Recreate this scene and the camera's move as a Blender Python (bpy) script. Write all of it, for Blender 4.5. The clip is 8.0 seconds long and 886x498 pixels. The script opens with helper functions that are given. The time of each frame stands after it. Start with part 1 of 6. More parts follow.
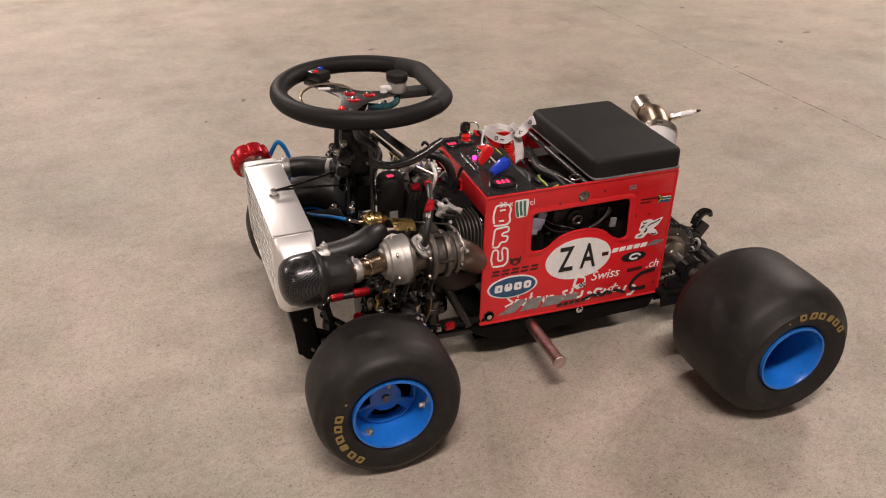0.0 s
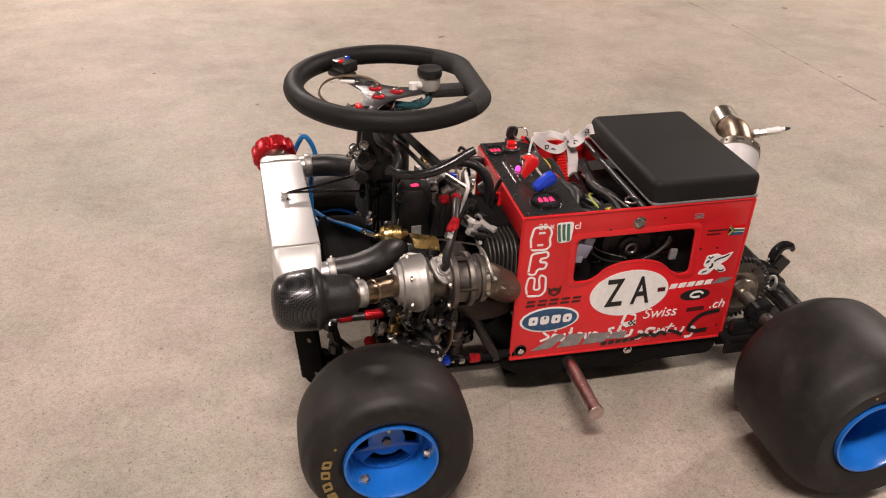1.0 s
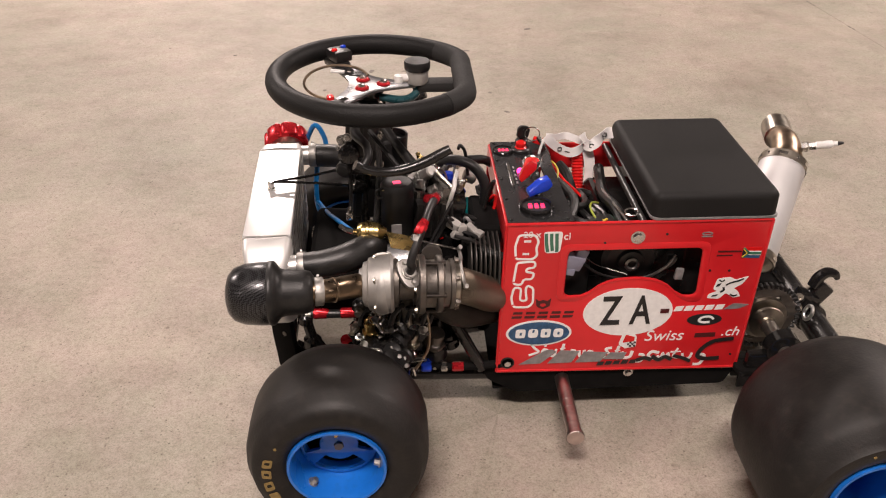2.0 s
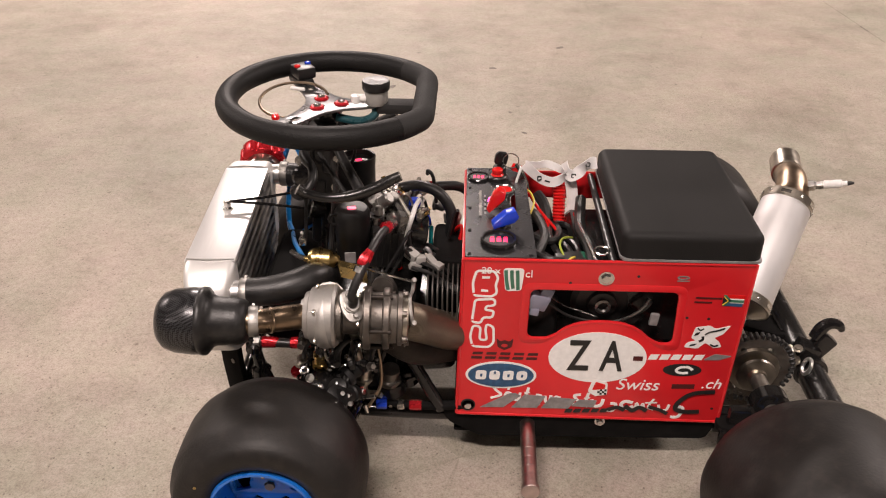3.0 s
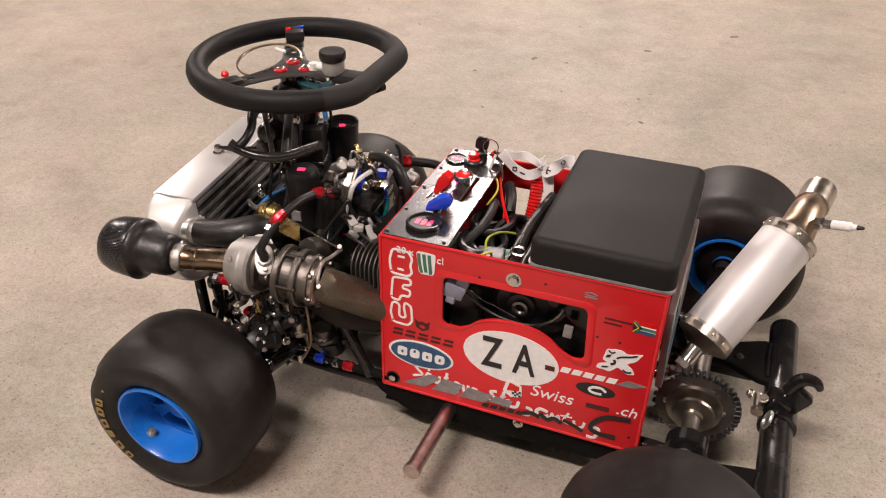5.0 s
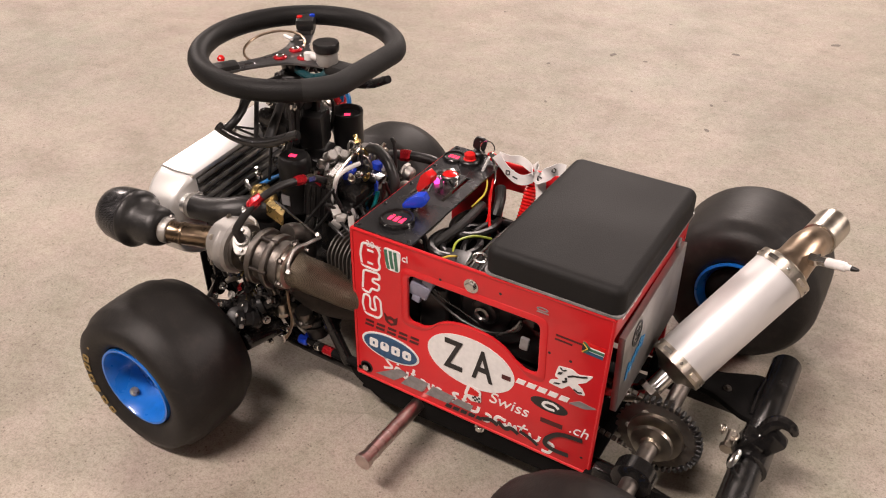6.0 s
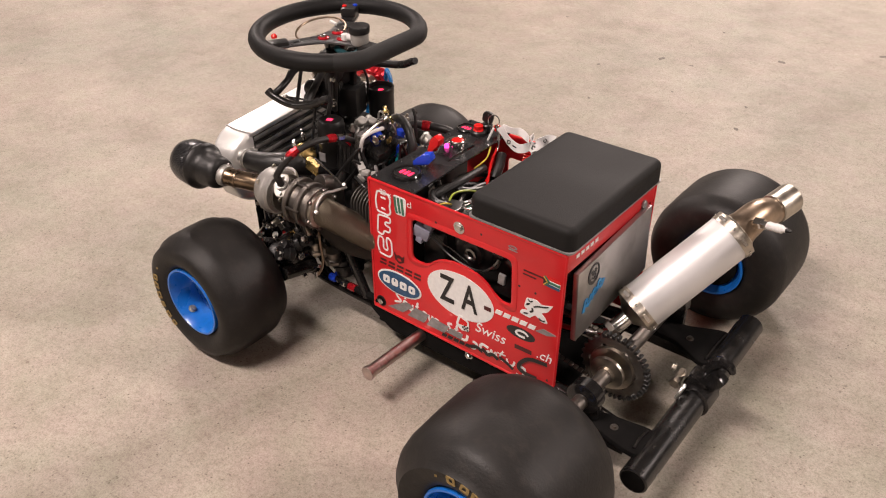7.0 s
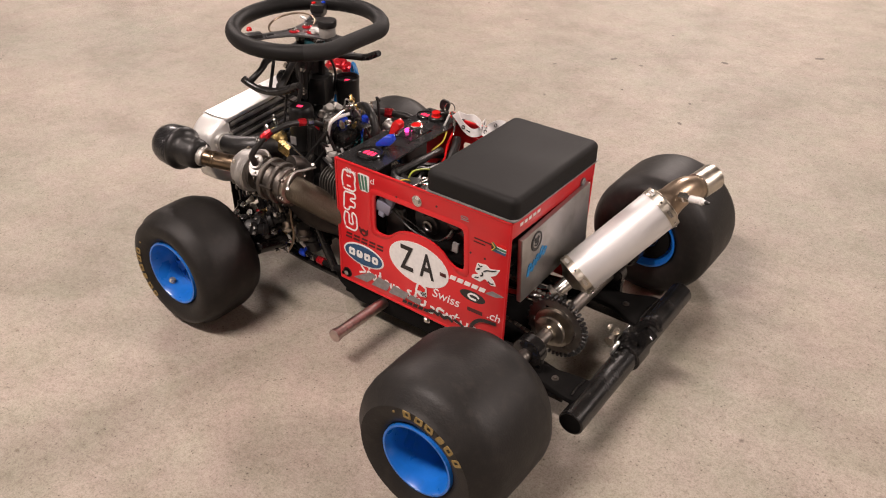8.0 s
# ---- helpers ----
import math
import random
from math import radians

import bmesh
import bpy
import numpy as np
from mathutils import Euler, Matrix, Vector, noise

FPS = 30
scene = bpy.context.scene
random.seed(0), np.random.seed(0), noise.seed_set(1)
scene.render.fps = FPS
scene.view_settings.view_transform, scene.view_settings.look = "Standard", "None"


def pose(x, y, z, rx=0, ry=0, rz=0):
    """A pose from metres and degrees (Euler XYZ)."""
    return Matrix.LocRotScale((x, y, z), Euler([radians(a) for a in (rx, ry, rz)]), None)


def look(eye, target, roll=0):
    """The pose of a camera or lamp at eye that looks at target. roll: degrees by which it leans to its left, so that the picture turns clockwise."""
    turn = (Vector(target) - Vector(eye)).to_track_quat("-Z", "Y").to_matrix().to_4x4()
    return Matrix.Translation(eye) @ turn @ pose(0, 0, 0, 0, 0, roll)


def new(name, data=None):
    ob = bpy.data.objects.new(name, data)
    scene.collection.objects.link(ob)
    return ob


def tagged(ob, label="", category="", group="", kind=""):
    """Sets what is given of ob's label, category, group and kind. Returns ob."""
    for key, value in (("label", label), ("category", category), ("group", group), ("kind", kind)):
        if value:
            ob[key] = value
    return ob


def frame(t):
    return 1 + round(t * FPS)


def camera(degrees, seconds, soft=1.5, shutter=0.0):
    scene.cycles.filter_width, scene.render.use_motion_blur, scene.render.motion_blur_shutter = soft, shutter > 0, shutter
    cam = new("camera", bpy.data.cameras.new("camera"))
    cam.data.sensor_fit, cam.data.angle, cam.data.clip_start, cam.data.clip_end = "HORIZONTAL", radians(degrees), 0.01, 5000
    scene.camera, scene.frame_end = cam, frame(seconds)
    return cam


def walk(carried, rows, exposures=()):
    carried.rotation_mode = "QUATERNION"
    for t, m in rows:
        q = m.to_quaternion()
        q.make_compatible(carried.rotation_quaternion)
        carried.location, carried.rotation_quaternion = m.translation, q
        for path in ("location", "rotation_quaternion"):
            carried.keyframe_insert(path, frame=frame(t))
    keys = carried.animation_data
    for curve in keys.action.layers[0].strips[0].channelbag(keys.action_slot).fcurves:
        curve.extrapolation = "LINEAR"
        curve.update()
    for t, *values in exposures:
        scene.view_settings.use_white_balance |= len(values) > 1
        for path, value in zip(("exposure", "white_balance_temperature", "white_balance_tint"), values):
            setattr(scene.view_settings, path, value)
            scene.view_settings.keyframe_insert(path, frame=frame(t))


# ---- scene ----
cam = camera(55.8, 8.0, 1.1)
PATH = [
    (0, (-0.525, -1.276, 1.059), (0.041, 0.364, 0.064), 0.1),
    (0.5, (-0.443, -1.181, 1.027), (0.053, 0.475, 0.02), 1.2),
    (1, (-0.383, -1.109, 1.01), (-0.001, 0.568, -0.012), 1.2),
    (2.3, (-0.092, -1.073, 0.993), (-0.067, 0.632, -0.052), -0.2),
    (2.5, (-0.067, -1.065, 0.99), (-0.065, 0.645, -0.048), -0.3),
    (3, (0.004, -0.995, 0.979), (-0.052, 0.726, -0.038), 0.3),
    (3.5, (0.085, -0.935, 0.986), (-0.106, 0.791, -0.007), 0.1),
    (4, (0.204, -0.931, 0.991), (-0.174, 0.762, -0.004), 0.1),
    (4.5, (0.353, -0.949, 1.001), (-0.165, 0.678, -0.04), -0.3),
    (4.7, (0.395, -0.943, 1.003), (-0.159, 0.658, -0.06), -0.3),
    (5.8, (0.601, -0.791, 1.028), (-0.209, 0.642, -0.108), 0.2),
    (6, (0.642, -0.794, 1.032), (-0.221, 0.612, -0.099), 0.0),
    (6.5, (0.818, -0.825, 1.058), (-0.183, 0.5, -0.057), -0.1),
    (7, (0.914, -0.916, 1.08), (-0.141, 0.373, -0.028), -1.0),
    (7.5, (0.957, -1.008, 1.094), (-0.05, 0.315, -0.017), -1.0),
    (8, (1.033, -1.032, 1.112), (0.029, 0.307, 0.017), 0.3),
]
walk(cam, [(t, look(eye, target, roll)) for t, eye, target, roll in PATH], [(0, -0.22), (0.5, -0.03), (1, 0.04), (2.5, 0.09), (3.5, 0.10), (4, 0.02), (4.5, 0.06), (6, 0.19), (7.5, 0.14), (8, 0.10)])

# ---- world, lamps ----
world = bpy.data.worlds.new("world")
scene.world = world
world.use_nodes = True
world.node_tree.nodes["Background"].inputs[0].default_value = (0.9, 0.86, 0.8, 1)
world.node_tree.nodes["Background"].inputs[1].default_value = 0.01
scene.view_settings.exposure = 0.0
LAMP_COLOUR = (1.0, 0.845, 0.785)
CEILING = 3.7
# out of view: two follow a reflection and shadows, four are added fill
LAMPS = [(-0.5, -1.8, 190), (-1.25, 5.6, 375), (-5.2, 2.6, 250), (4.6, 2.6, 315), (4.4, -4.6, 85), (-5.0, -4.6, 85)]


# ---- materials ----
def nodes_of(name):
    m = bpy.data.materials.new(name)
    m.use_nodes = True
    t = m.node_tree
    return m, t.nodes, t.links, t.nodes["Principled BSDF"]


def surf(name, col, rough=0.5, metal=0.0, var=0.2, scale=30.0, bump=0.15, bscale=300.0, rvar=0.12, coat=0.0, stretch=(1, 1, 1), dirt=0.0, dirt_col=(0.2, 0.17, 0.14), depth=0.001, spec=0.5):
    """Base colour with slow stains and fine grain, both in metres."""
    m, n, l, b = nodes_of(name)
    tc, mp = n.new("ShaderNodeTexCoord"), n.new("ShaderNodeMapping")
    mp.inputs["Scale"].default_value = stretch
    l.new(tc.outputs["Object"], mp.inputs[0])
    n1, n2 = n.new("ShaderNodeTexNoise"), n.new("ShaderNodeTexNoise")
    n1.inputs["Scale"].default_value, n1.inputs["Detail"].default_value = scale, 5
    n2.inputs["Scale"].default_value, n2.inputs["Detail"].default_value = bscale, 3
    l.new(mp.outputs[0], n1.inputs[0]), l.new(mp.outputs[0], n2.inputs[0])
    r1 = n.new("ShaderNodeValToRGB")
    lo, hi = [c * (1 - var) for c in col], [min(1, c * (1 + var)) for c in col]
    r1.color_ramp.elements[0].position, r1.color_ramp.elements[1].position = 0.3, 0.7
    r1.color_ramp.elements[0].color, r1.color_ramp.elements[1].color = (*lo, 1), (*hi, 1)
    l.new(n1.outputs[0], r1.inputs[0])
    out = r1.outputs[0]
    if dirt:
        mx, rp = n.new("ShaderNodeMixRGB"), n.new("ShaderNodeValToRGB")
        n3 = n.new("ShaderNodeTexNoise")
        n3.inputs["Scale"].default_value, n3.inputs["Detail"].default_value = scale * 2.7, 8
        l.new(tc.outputs["Object"], n3.inputs[0])
        rp.color_ramp.elements[0].position, rp.color_ramp.elements[1].position = 0.5, 0.72
        rp.color_ramp.elements[1].color = (dirt, dirt, dirt, 1)
        l.new(n3.outputs[0], rp.inputs[0]), l.new(rp.outputs[0], mx.inputs[0]), l.new(out, mx.inputs[1])
        mx.inputs[2].default_value = (*dirt_col, 1)
        out = mx.outputs[0]
    l.new(out, b.inputs["Base Color"])
    mr = n.new("ShaderNodeMapRange")
    mr.inputs[3].default_value, mr.inputs[4].default_value = max(0.02, rough - rvar), min(1, rough + rvar)
    l.new(n1.outputs[0], mr.inputs[0]), l.new(mr.outputs[0], b.inputs["Roughness"])
    b.inputs["Metallic"].default_value = metal
    b.inputs["Specular IOR Level"].default_value = spec
    if coat:
        b.inputs["Coat Weight"].default_value, b.inputs["Coat Roughness"].default_value = coat, 0.08
    if bump:
        bp = n.new("ShaderNodeBump")
        bp.inputs["Strength"].default_value, bp.inputs["Distance"].default_value = bump, depth
        l.new(n2.outputs[0], bp.inputs["Height"]), l.new(bp.outputs[0], b.inputs["Normal"])
    return m


def cells(m, scale, strength, depth=0.0006, kind="ShaderNodeTexVoronoi"):
    """Adds a small dimpled relief to a material."""
    n, l = m.node_tree.nodes, m.node_tree.links
    b = n["Principled BSDF"]
    tc, v, bp = n.new("ShaderNodeTexCoord"), n.new(kind), n.new("ShaderNodeBump")
    v.inputs["Scale"].default_value = scale
    bp.inputs["Strength"].default_value, bp.inputs["Distance"].default_value = strength, depth
    l.new(tc.outputs["Object"], v.inputs[0]), l.new(v.outputs[0], bp.inputs["Height"])
    if b.inputs["Normal"].links:
        l.new(b.inputs["Normal"].links[0].from_socket, bp.inputs["Normal"])
    l.new(bp.outputs[0], b.inputs["Normal"])
    return m


def woven(name, dark, light, rough, metal, scale, bump=0.5, coat=0.0):
    """Crossed strands: a checker of two wave directions."""
    m, n, l, b = nodes_of(name)
    tc, ck = n.new("ShaderNodeTexCoord"), n.new("ShaderNodeTexChecker")
    ck.inputs["Scale"].default_value = scale
    mp = n.new("ShaderNodeMapping")
    mp.inputs["Rotation"].default_value = (0.6, 0.5, 0.7)
    l.new(tc.outputs["Object"], mp.inputs[0]), l.new(mp.outputs[0], ck.inputs[0])
    no, mx = n.new("ShaderNodeTexNoise"), n.new("ShaderNodeMixRGB")
    no.inputs["Scale"].default_value = 35
    l.new(tc.outputs["Object"], no.inputs[0])
    ck.inputs[1].default_value, ck.inputs[2].default_value = (*dark, 1), (*light, 1)
    mx.blend_type, mx.inputs[0].default_value = "MULTIPLY", 0.6
    l.new(ck.outputs[0], mx.inputs[1]), l.new(no.outputs[0], mx.inputs[2]), l.new(mx.outputs[0], b.inputs["Base Color"])
    bp = n.new("ShaderNodeBump")
    bp.inputs["Strength"].default_value, bp.inputs["Distance"].default_value = bump, 0.0006
    l.new(ck.outputs[1], bp.inputs["Height"]), l.new(bp.outputs[0], b.inputs["Normal"])
    b.inputs["Roughness"].default_value, b.inputs["Metallic"].default_value = rough, metal
    b.inputs["Coat Weight"].default_value = coat
    return m


def glow(name, col, strength):
    m, n, l, b = nodes_of(name)
    b.inputs["Base Color"].default_value = (*[c * 0.3 for c in col], 1)
    b.inputs["Emission Color"].default_value, b.inputs["Emission Strength"].default_value = (*col, 1), strength
    b.inputs["Roughness"].default_value = 0.3
    return m


def concrete():
    m, n, l, b = nodes_of("trowelled concrete")
    tc = n.new("ShaderNodeTexCoord")

    def tex(scale, detail, rough=0.55, kind="ShaderNodeTexNoise"):
        t = n.new(kind)
        t.inputs["Scale"].default_value = scale
        if kind == "ShaderNodeTexNoise":
            t.inputs["Detail"].default_value, t.inputs["Roughness"].default_value = detail, rough
        l.new(tc.outputs["Object"], t.inputs[0])
        return t

    def ramp(src, p0, p1, c0, c1):
        r = n.new("ShaderNodeValToRGB")
        r.color_ramp.elements[0].position, r.color_ramp.elements[1].position = p0, p1
        r.color_ramp.elements[0].color, r.color_ramp.elements[1].color = (*c0, 1), (*c1, 1)
        l.new(src, r.inputs[0])
        return r.outputs[0]

    def mul(a, c, f):
        x = n.new("ShaderNodeMixRGB")
        x.blend_type, x.inputs[0].default_value = "MULTIPLY", f
        l.new(a, x.inputs[1]), l.new(c, x.inputs[2])
        return x.outputs[0]

    base = ramp(tex(1.3, 6, 0.6).outputs[0], 0.32, 0.68, (0.370, 0.350, 0.303), (0.462, 0.400, 0.357))
    mid = ramp(tex(4.2, 9, 0.68).outputs[0], 0.30, 0.62, (0.70, 0.69, 0.67), (1, 1, 1))
    tint = ramp(tex(11, 6, 0.65).outputs[0], 0.36, 0.64, (0.90, 0.93, 0.86), (1.0, 0.965, 0.95))
    fine = ramp(tex(48, 9, 0.82).outputs[0], 0.38, 0.56, (0.60, 0.58, 0.56), (1.02, 1.02, 1.02))
    grain = ramp(tex(300, 4, 0.75).outputs[0], 0.34, 0.56, (0.58, 0.56, 0.54), (1.04, 1.04, 1.04))
    speck = ramp(tex(125, 5, 0.8).outputs[0], 0.36, 0.50, (0.60, 0.575, 0.55), (1.03, 1.03, 1.03))
    dots = ramp(tex(105, 0, kind="ShaderNodeTexVoronoi").outputs["Distance"], 0.10, 0.24, (0.34, 0.31, 0.29), (1, 1, 1))
    keep3 = ramp(tex(31, 3).outputs[0], 0.50, 0.58, (0, 0, 0), (1, 1, 1))
    stain = ramp(tex(2.3, 10, 0.72).outputs[0], 0.34, 0.52, (0.77, 0.75, 0.735), (1.03, 1.03, 1.03))
    chips = ramp(tex(16, 0, kind="ShaderNodeTexVoronoi").outputs["Distance"], 0.035, 0.085, (0.42, 0.38, 0.35), (1, 1, 1))
    keep4 = ramp(tex(5.3, 3).outputs[0], 0.54, 0.60, (0, 0, 0), (1, 1, 1))
    spots = ramp(tex(7, 0, kind="ShaderNodeTexVoronoi").outputs["Distance"], 0.022, 0.05, (0.25, 0.23, 0.22), (1, 1, 1))
    pits = ramp(tex(38, 0, kind="ShaderNodeTexVoronoi").outputs["Distance"], 0.05, 0.12, (0.45, 0.42, 0.40), (1, 1, 1))
    keep = ramp(tex(1.7, 2).outputs[0], 0.50, 0.60, (0, 0, 0), (1, 1, 1))
    keep2 = ramp(tex(3.1, 3).outputs[0], 0.50, 0.66, (0, 0, 0), (1, 1, 1))

    def gated(mask, pattern):
        g = n.new("ShaderNodeMixRGB")
        g.inputs[1].default_value = (1, 1, 1, 1)
        l.new(mask, g.inputs[0]), l.new(pattern, g.inputs[2])
        return g.outputs[0]

    smear = n.new("ShaderNodeMapping")
    smear.inputs["Scale"].default_value, smear.inputs["Rotation"].default_value = (1, 5, 1), (0, 0, 0.5)
    l.new(tc.outputs["Object"], smear.inputs[0])
    sn = n.new("ShaderNodeTexNoise")
    sn.inputs["Scale"].default_value, sn.inputs["Detail"].default_value = 6, 6
    l.new(smear.outputs[0], sn.inputs[0])
    streak = ramp(sn.outputs[0], 0.62, 0.76, (1, 1, 1), (0.68, 0.65, 0.62))
    col = mul(mul(mul(mul(base, mid, 0.66), tint, 1.0), fine, 0.36), grain, 0.62)
    col = mul(mul(col, speck, 0.55), gated(keep3, dots), 0.8)
    col = mul(mul(mul(col, gated(keep, spots), 1.0), gated(keep2, pits), 0.8), streak, 0.18)
    col = mul(mul(col, stain, 0.8), gated(keep4, chips), 0.7)
    l.new(col, b.inputs["Base Color"])
    mr = n.new("ShaderNodeMapRange")
    mr.inputs[3].default_value, mr.inputs[4].default_value = 0.5, 0.75
    l.new(tex(7, 5).outputs[0], mr.inputs[0]), l.new(mr.outputs[0], b.inputs["Roughness"])
    bp = n.new("ShaderNodeBump")
    bp.inputs["Strength"].default_value, bp.inputs["Distance"].default_value = 0.12, 0.0015
    l.new(tex(170, 6, 0.7).outputs[0], bp.inputs["Height"]), l.new(bp.outputs[0], b.inputs["Normal"])
    b.inputs["Specular IOR Level"].default_value = 0.35
    return m


M_floor = concrete()
# wall and ceiling colours are kept dark to limit bounced light
M_wall = surf("unseen hall wall", (0.17, 0.165, 0.16), 0.8, scale=2, bump=0.2, bscale=60)
M_ceiling = surf("unseen hall ceiling", (0.13, 0.125, 0.12), 0.9, scale=1.5, bump=0.1, bscale=40)
M_rubber = surf("slick tyre rubber", (0.0138, 0.0125, 0.0116), 0.52, var=0.22, scale=22, bump=0.35, bscale=260, rvar=0.14, dirt=0.40, dirt_col=(0.034, 0.029, 0.025), spec=0.27)
M_hose = surf("black rubber hose", (0.0105, 0.0100, 0.0098), 0.42, var=0.35, scale=70, bump=0.35, bscale=380, rvar=0.2, dirt=0.3, dirt_col=(0.035, 0.031, 0.028))
M_black = surf("gloss black paint", (0.0105, 0.0100, 0.0100), 0.16, var=0.3, scale=40, bump=0.06, bscale=250, dirt=0.25, dirt_col=(0.05, 0.045, 0.04))
M_plastic = surf("black plastic", (0.0120, 0.0115, 0.0115), 0.36, var=0.2, scale=50, bump=0.1, bscale=600)
M_red = surf("red powder coat", (0.60, 0.014, 0.019), 0.36, var=0.07, scale=14, bump=0.1, bscale=420, coat=0.25, depth=0.0006)
M_redano = surf("red anodised aluminium", (0.52, 0.015, 0.024), 0.27, 0.6, var=0.1, scale=60, bump=0.05)
M_redplast = surf("red glossy plastic", (0.62, 0.012, 0.012), 0.2, var=0.08, scale=60, bump=0.04)
M_blue = surf("blue painted wheel", (0.010, 0.145, 0.56), 0.3, var=0.1, scale=30, bump=0.05, bscale=300, coat=0.4, dirt=0.2, dirt_col=(0.02, 0.06, 0.16))
M_blueplast = surf("blue glossy plastic", (0.012, 0.05, 0.5), 0.22, var=0.08, scale=60, bump=0.04)
M_bluehose = surf("blue hose", (0.006, 0.15, 0.42), 0.3, var=0.1, scale=60, bump=0.03)
M_alu = surf("brushed aluminium", (0.82, 0.81, 0.79), 0.36, 1.0, var=0.07, scale=25, bump=0.12, bscale=260, stretch=(1, 0.12, 1))
M_aluraw = surf("matt aluminium sheet", (0.80, 0.79, 0.77), 0.5, 0.75, var=0.05, scale=9, bump=0.12, bscale=120)
M_cast = surf("cast aluminium", (0.40, 0.385, 0.365), 0.50, 0.75, var=0.15, scale=40, bump=0.22, bscale=600)
M_iron = surf("dark cast iron", (0.150, 0.136, 0.122), 0.42, 0.85, var=0.3, scale=40, bump=0.5, bscale=420, dirt=0.35, dirt_col=(0.17, 0.12, 0.085))
M_cyl = surf("grey cast fins", (0.090, 0.083, 0.076), 0.5, 0.7, var=0.2, scale=50, bump=0.3, bscale=300)
M_heat = surf("heat-stained steel", (0.36, 0.275, 0.20), 0.37, 1.0, var=0.4, scale=28, bump=0.08, bscale=200)
M_steel = surf("bright steel", (0.66, 0.64, 0.61), 0.2, 1.0, var=0.12, scale=50, bump=0.05)
M_steelworn = surf("worn steel", (0.46, 0.42, 0.36), 0.33, 1.0, var=0.25, scale=45, bump=0.15, bscale=260)
M_brass = surf("zinc-yellow brass", (0.62, 0.45, 0.18), 0.28, 1.0, var=0.2, scale=70, bump=0.06)
M_copper = surf("coppery steel", (0.54, 0.455, 0.425), 0.36, 1.0, var=0.2, scale=60, bump=0.18, bscale=700, depth=0.0006)
M_pipe = surf("browned steel pipe", (0.25, 0.185, 0.125), 0.30, 1.0, var=0.35, scale=34, bump=0.08, bscale=220)
M_zinc = surf("zinc-plated steel", (0.44, 0.425, 0.40), 0.54, 1.0, var=0.25, scale=70, bump=0.35, bscale=350)
M_silencer = surf("satin silencer shell", (0.72, 0.71, 0.71), 0.52, 0.58, var=0.05, scale=18, bump=0.06, bscale=300, stretch=(1, 1, 0.3))
M_vinyl = cells(surf("black seat vinyl", (0.0105, 0.0101, 0.0098), 0.62, var=0.16, scale=9, bump=0.3, bscale=420, spec=0.24), 900, 0.25, 0.0004)
M_grip = cells(surf("black perforated leather", (0.0075, 0.0072, 0.0070), 0.56, var=0.2, scale=25, bump=0.15, bscale=700, spec=0.22), 420, 0.5, 0.0006)
M_grip2 = cells(surf("black suede", (0.008, 0.0077, 0.0074), 0.75, var=0.15, scale=25, bump=0.3, bscale=1500), 420, 0.2, 0.0005)
M_dash = cells(surf("black anodised dash plate", (0.10, 0.10, 0.105), 0.27, 0.85, var=0.08, scale=20, bump=0.06, bscale=500, rvar=0.05), 700, 0.12, 0.0003)
M_spoke = surf("anodised spoke plate", (0.16, 0.16, 0.165), 0.3, 0.9, var=0.1, scale=30, bump=0.06, bscale=400)
M_carbon = woven("perforated filter cover", (0.007, 0.007, 0.008), (0.085, 0.085, 0.090), 0.30, 0.5, 480, 0.9, 0.15)
M_wrap = woven("heat wrap", (0.13, 0.108, 0.080), (0.30, 0.250, 0.185), 0.46, 0.80, 760, 1.0)
M_scorched = surf("scorched dark pipe", (0.030, 0.024, 0.020), 0.55, 0.6, var=0.35, scale=45, bump=0.4, bscale=350, dirt=0.3, dirt_col=(0.06, 0.04, 0.028))
M_plate = surf("brushed aluminium sheet", (0.88, 0.87, 0.86), 0.34, 0.72, var=0.07, scale=14, bump=0.2, bscale=160, stretch=(1, 0.15, 1))
M_boxgrey = surf("scratched grey sheet metal", (0.47, 0.46, 0.445), 0.40, 0.9, var=0.14, scale=10, bump=0.2, bscale=200, dirt=0.4, dirt_col=(0.22, 0.20, 0.18))
M_gun = surf("smoked gunmetal", (0.20, 0.192, 0.185), 0.26, 0.9, var=0.25, scale=30, bump=0.1, bscale=200)
M_matblack = surf("matt black coating", (0.0068, 0.0064, 0.0062), 0.85, var=0.3, scale=40, bump=0.3, bscale=300, spec=0.08)
M_barblack = surf("textured black paint", (0.0085, 0.0083, 0.0083), 0.24, var=0.3, scale=30, bump=0.22, bscale=450, depth=0.0006, dirt=0.3, dirt_col=(0.05, 0.045, 0.04))
M_satin = surf("satin black paint", (0.0100, 0.0096, 0.0096), 0.42, var=0.3, scale=40, bump=0.15, bscale=300, spec=0.3)
M_white = surf("white plastic", (0.72, 0.71, 0.69), 0.4, var=0.06, scale=60, bump=0.05)
M_ceramic = surf("white ceramic", (0.78, 0.77, 0.75), 0.25, var=0.06, scale=60, bump=0.04)
M_milky = surf("milky reservoir", (0.34, 0.33, 0.31), 0.35, var=0.1, scale=60, bump=0.04)
M_strap = surf("white woven ribbon", (0.72, 0.70, 0.69), 0.7, var=0.08, scale=60, bump=0.3, bscale=900)
M_stk_white = surf("white vinyl print", (0.82, 0.81, 0.79), 0.42, var=0.06, scale=120, bump=0.05)
M_stk_black = surf("black vinyl print", (0.015, 0.014, 0.014), 0.42, var=0.2, scale=120, bump=0.05)
M_stk_dark = surf("dark red print", (0.07, 0.008, 0.008), 0.45, var=0.2, scale=120, bump=0.05)
M_stk_grey = surf("worn silver vinyl", (0.26, 0.25, 0.25), 0.42, 0.3, var=0.25, scale=90, bump=0.05)
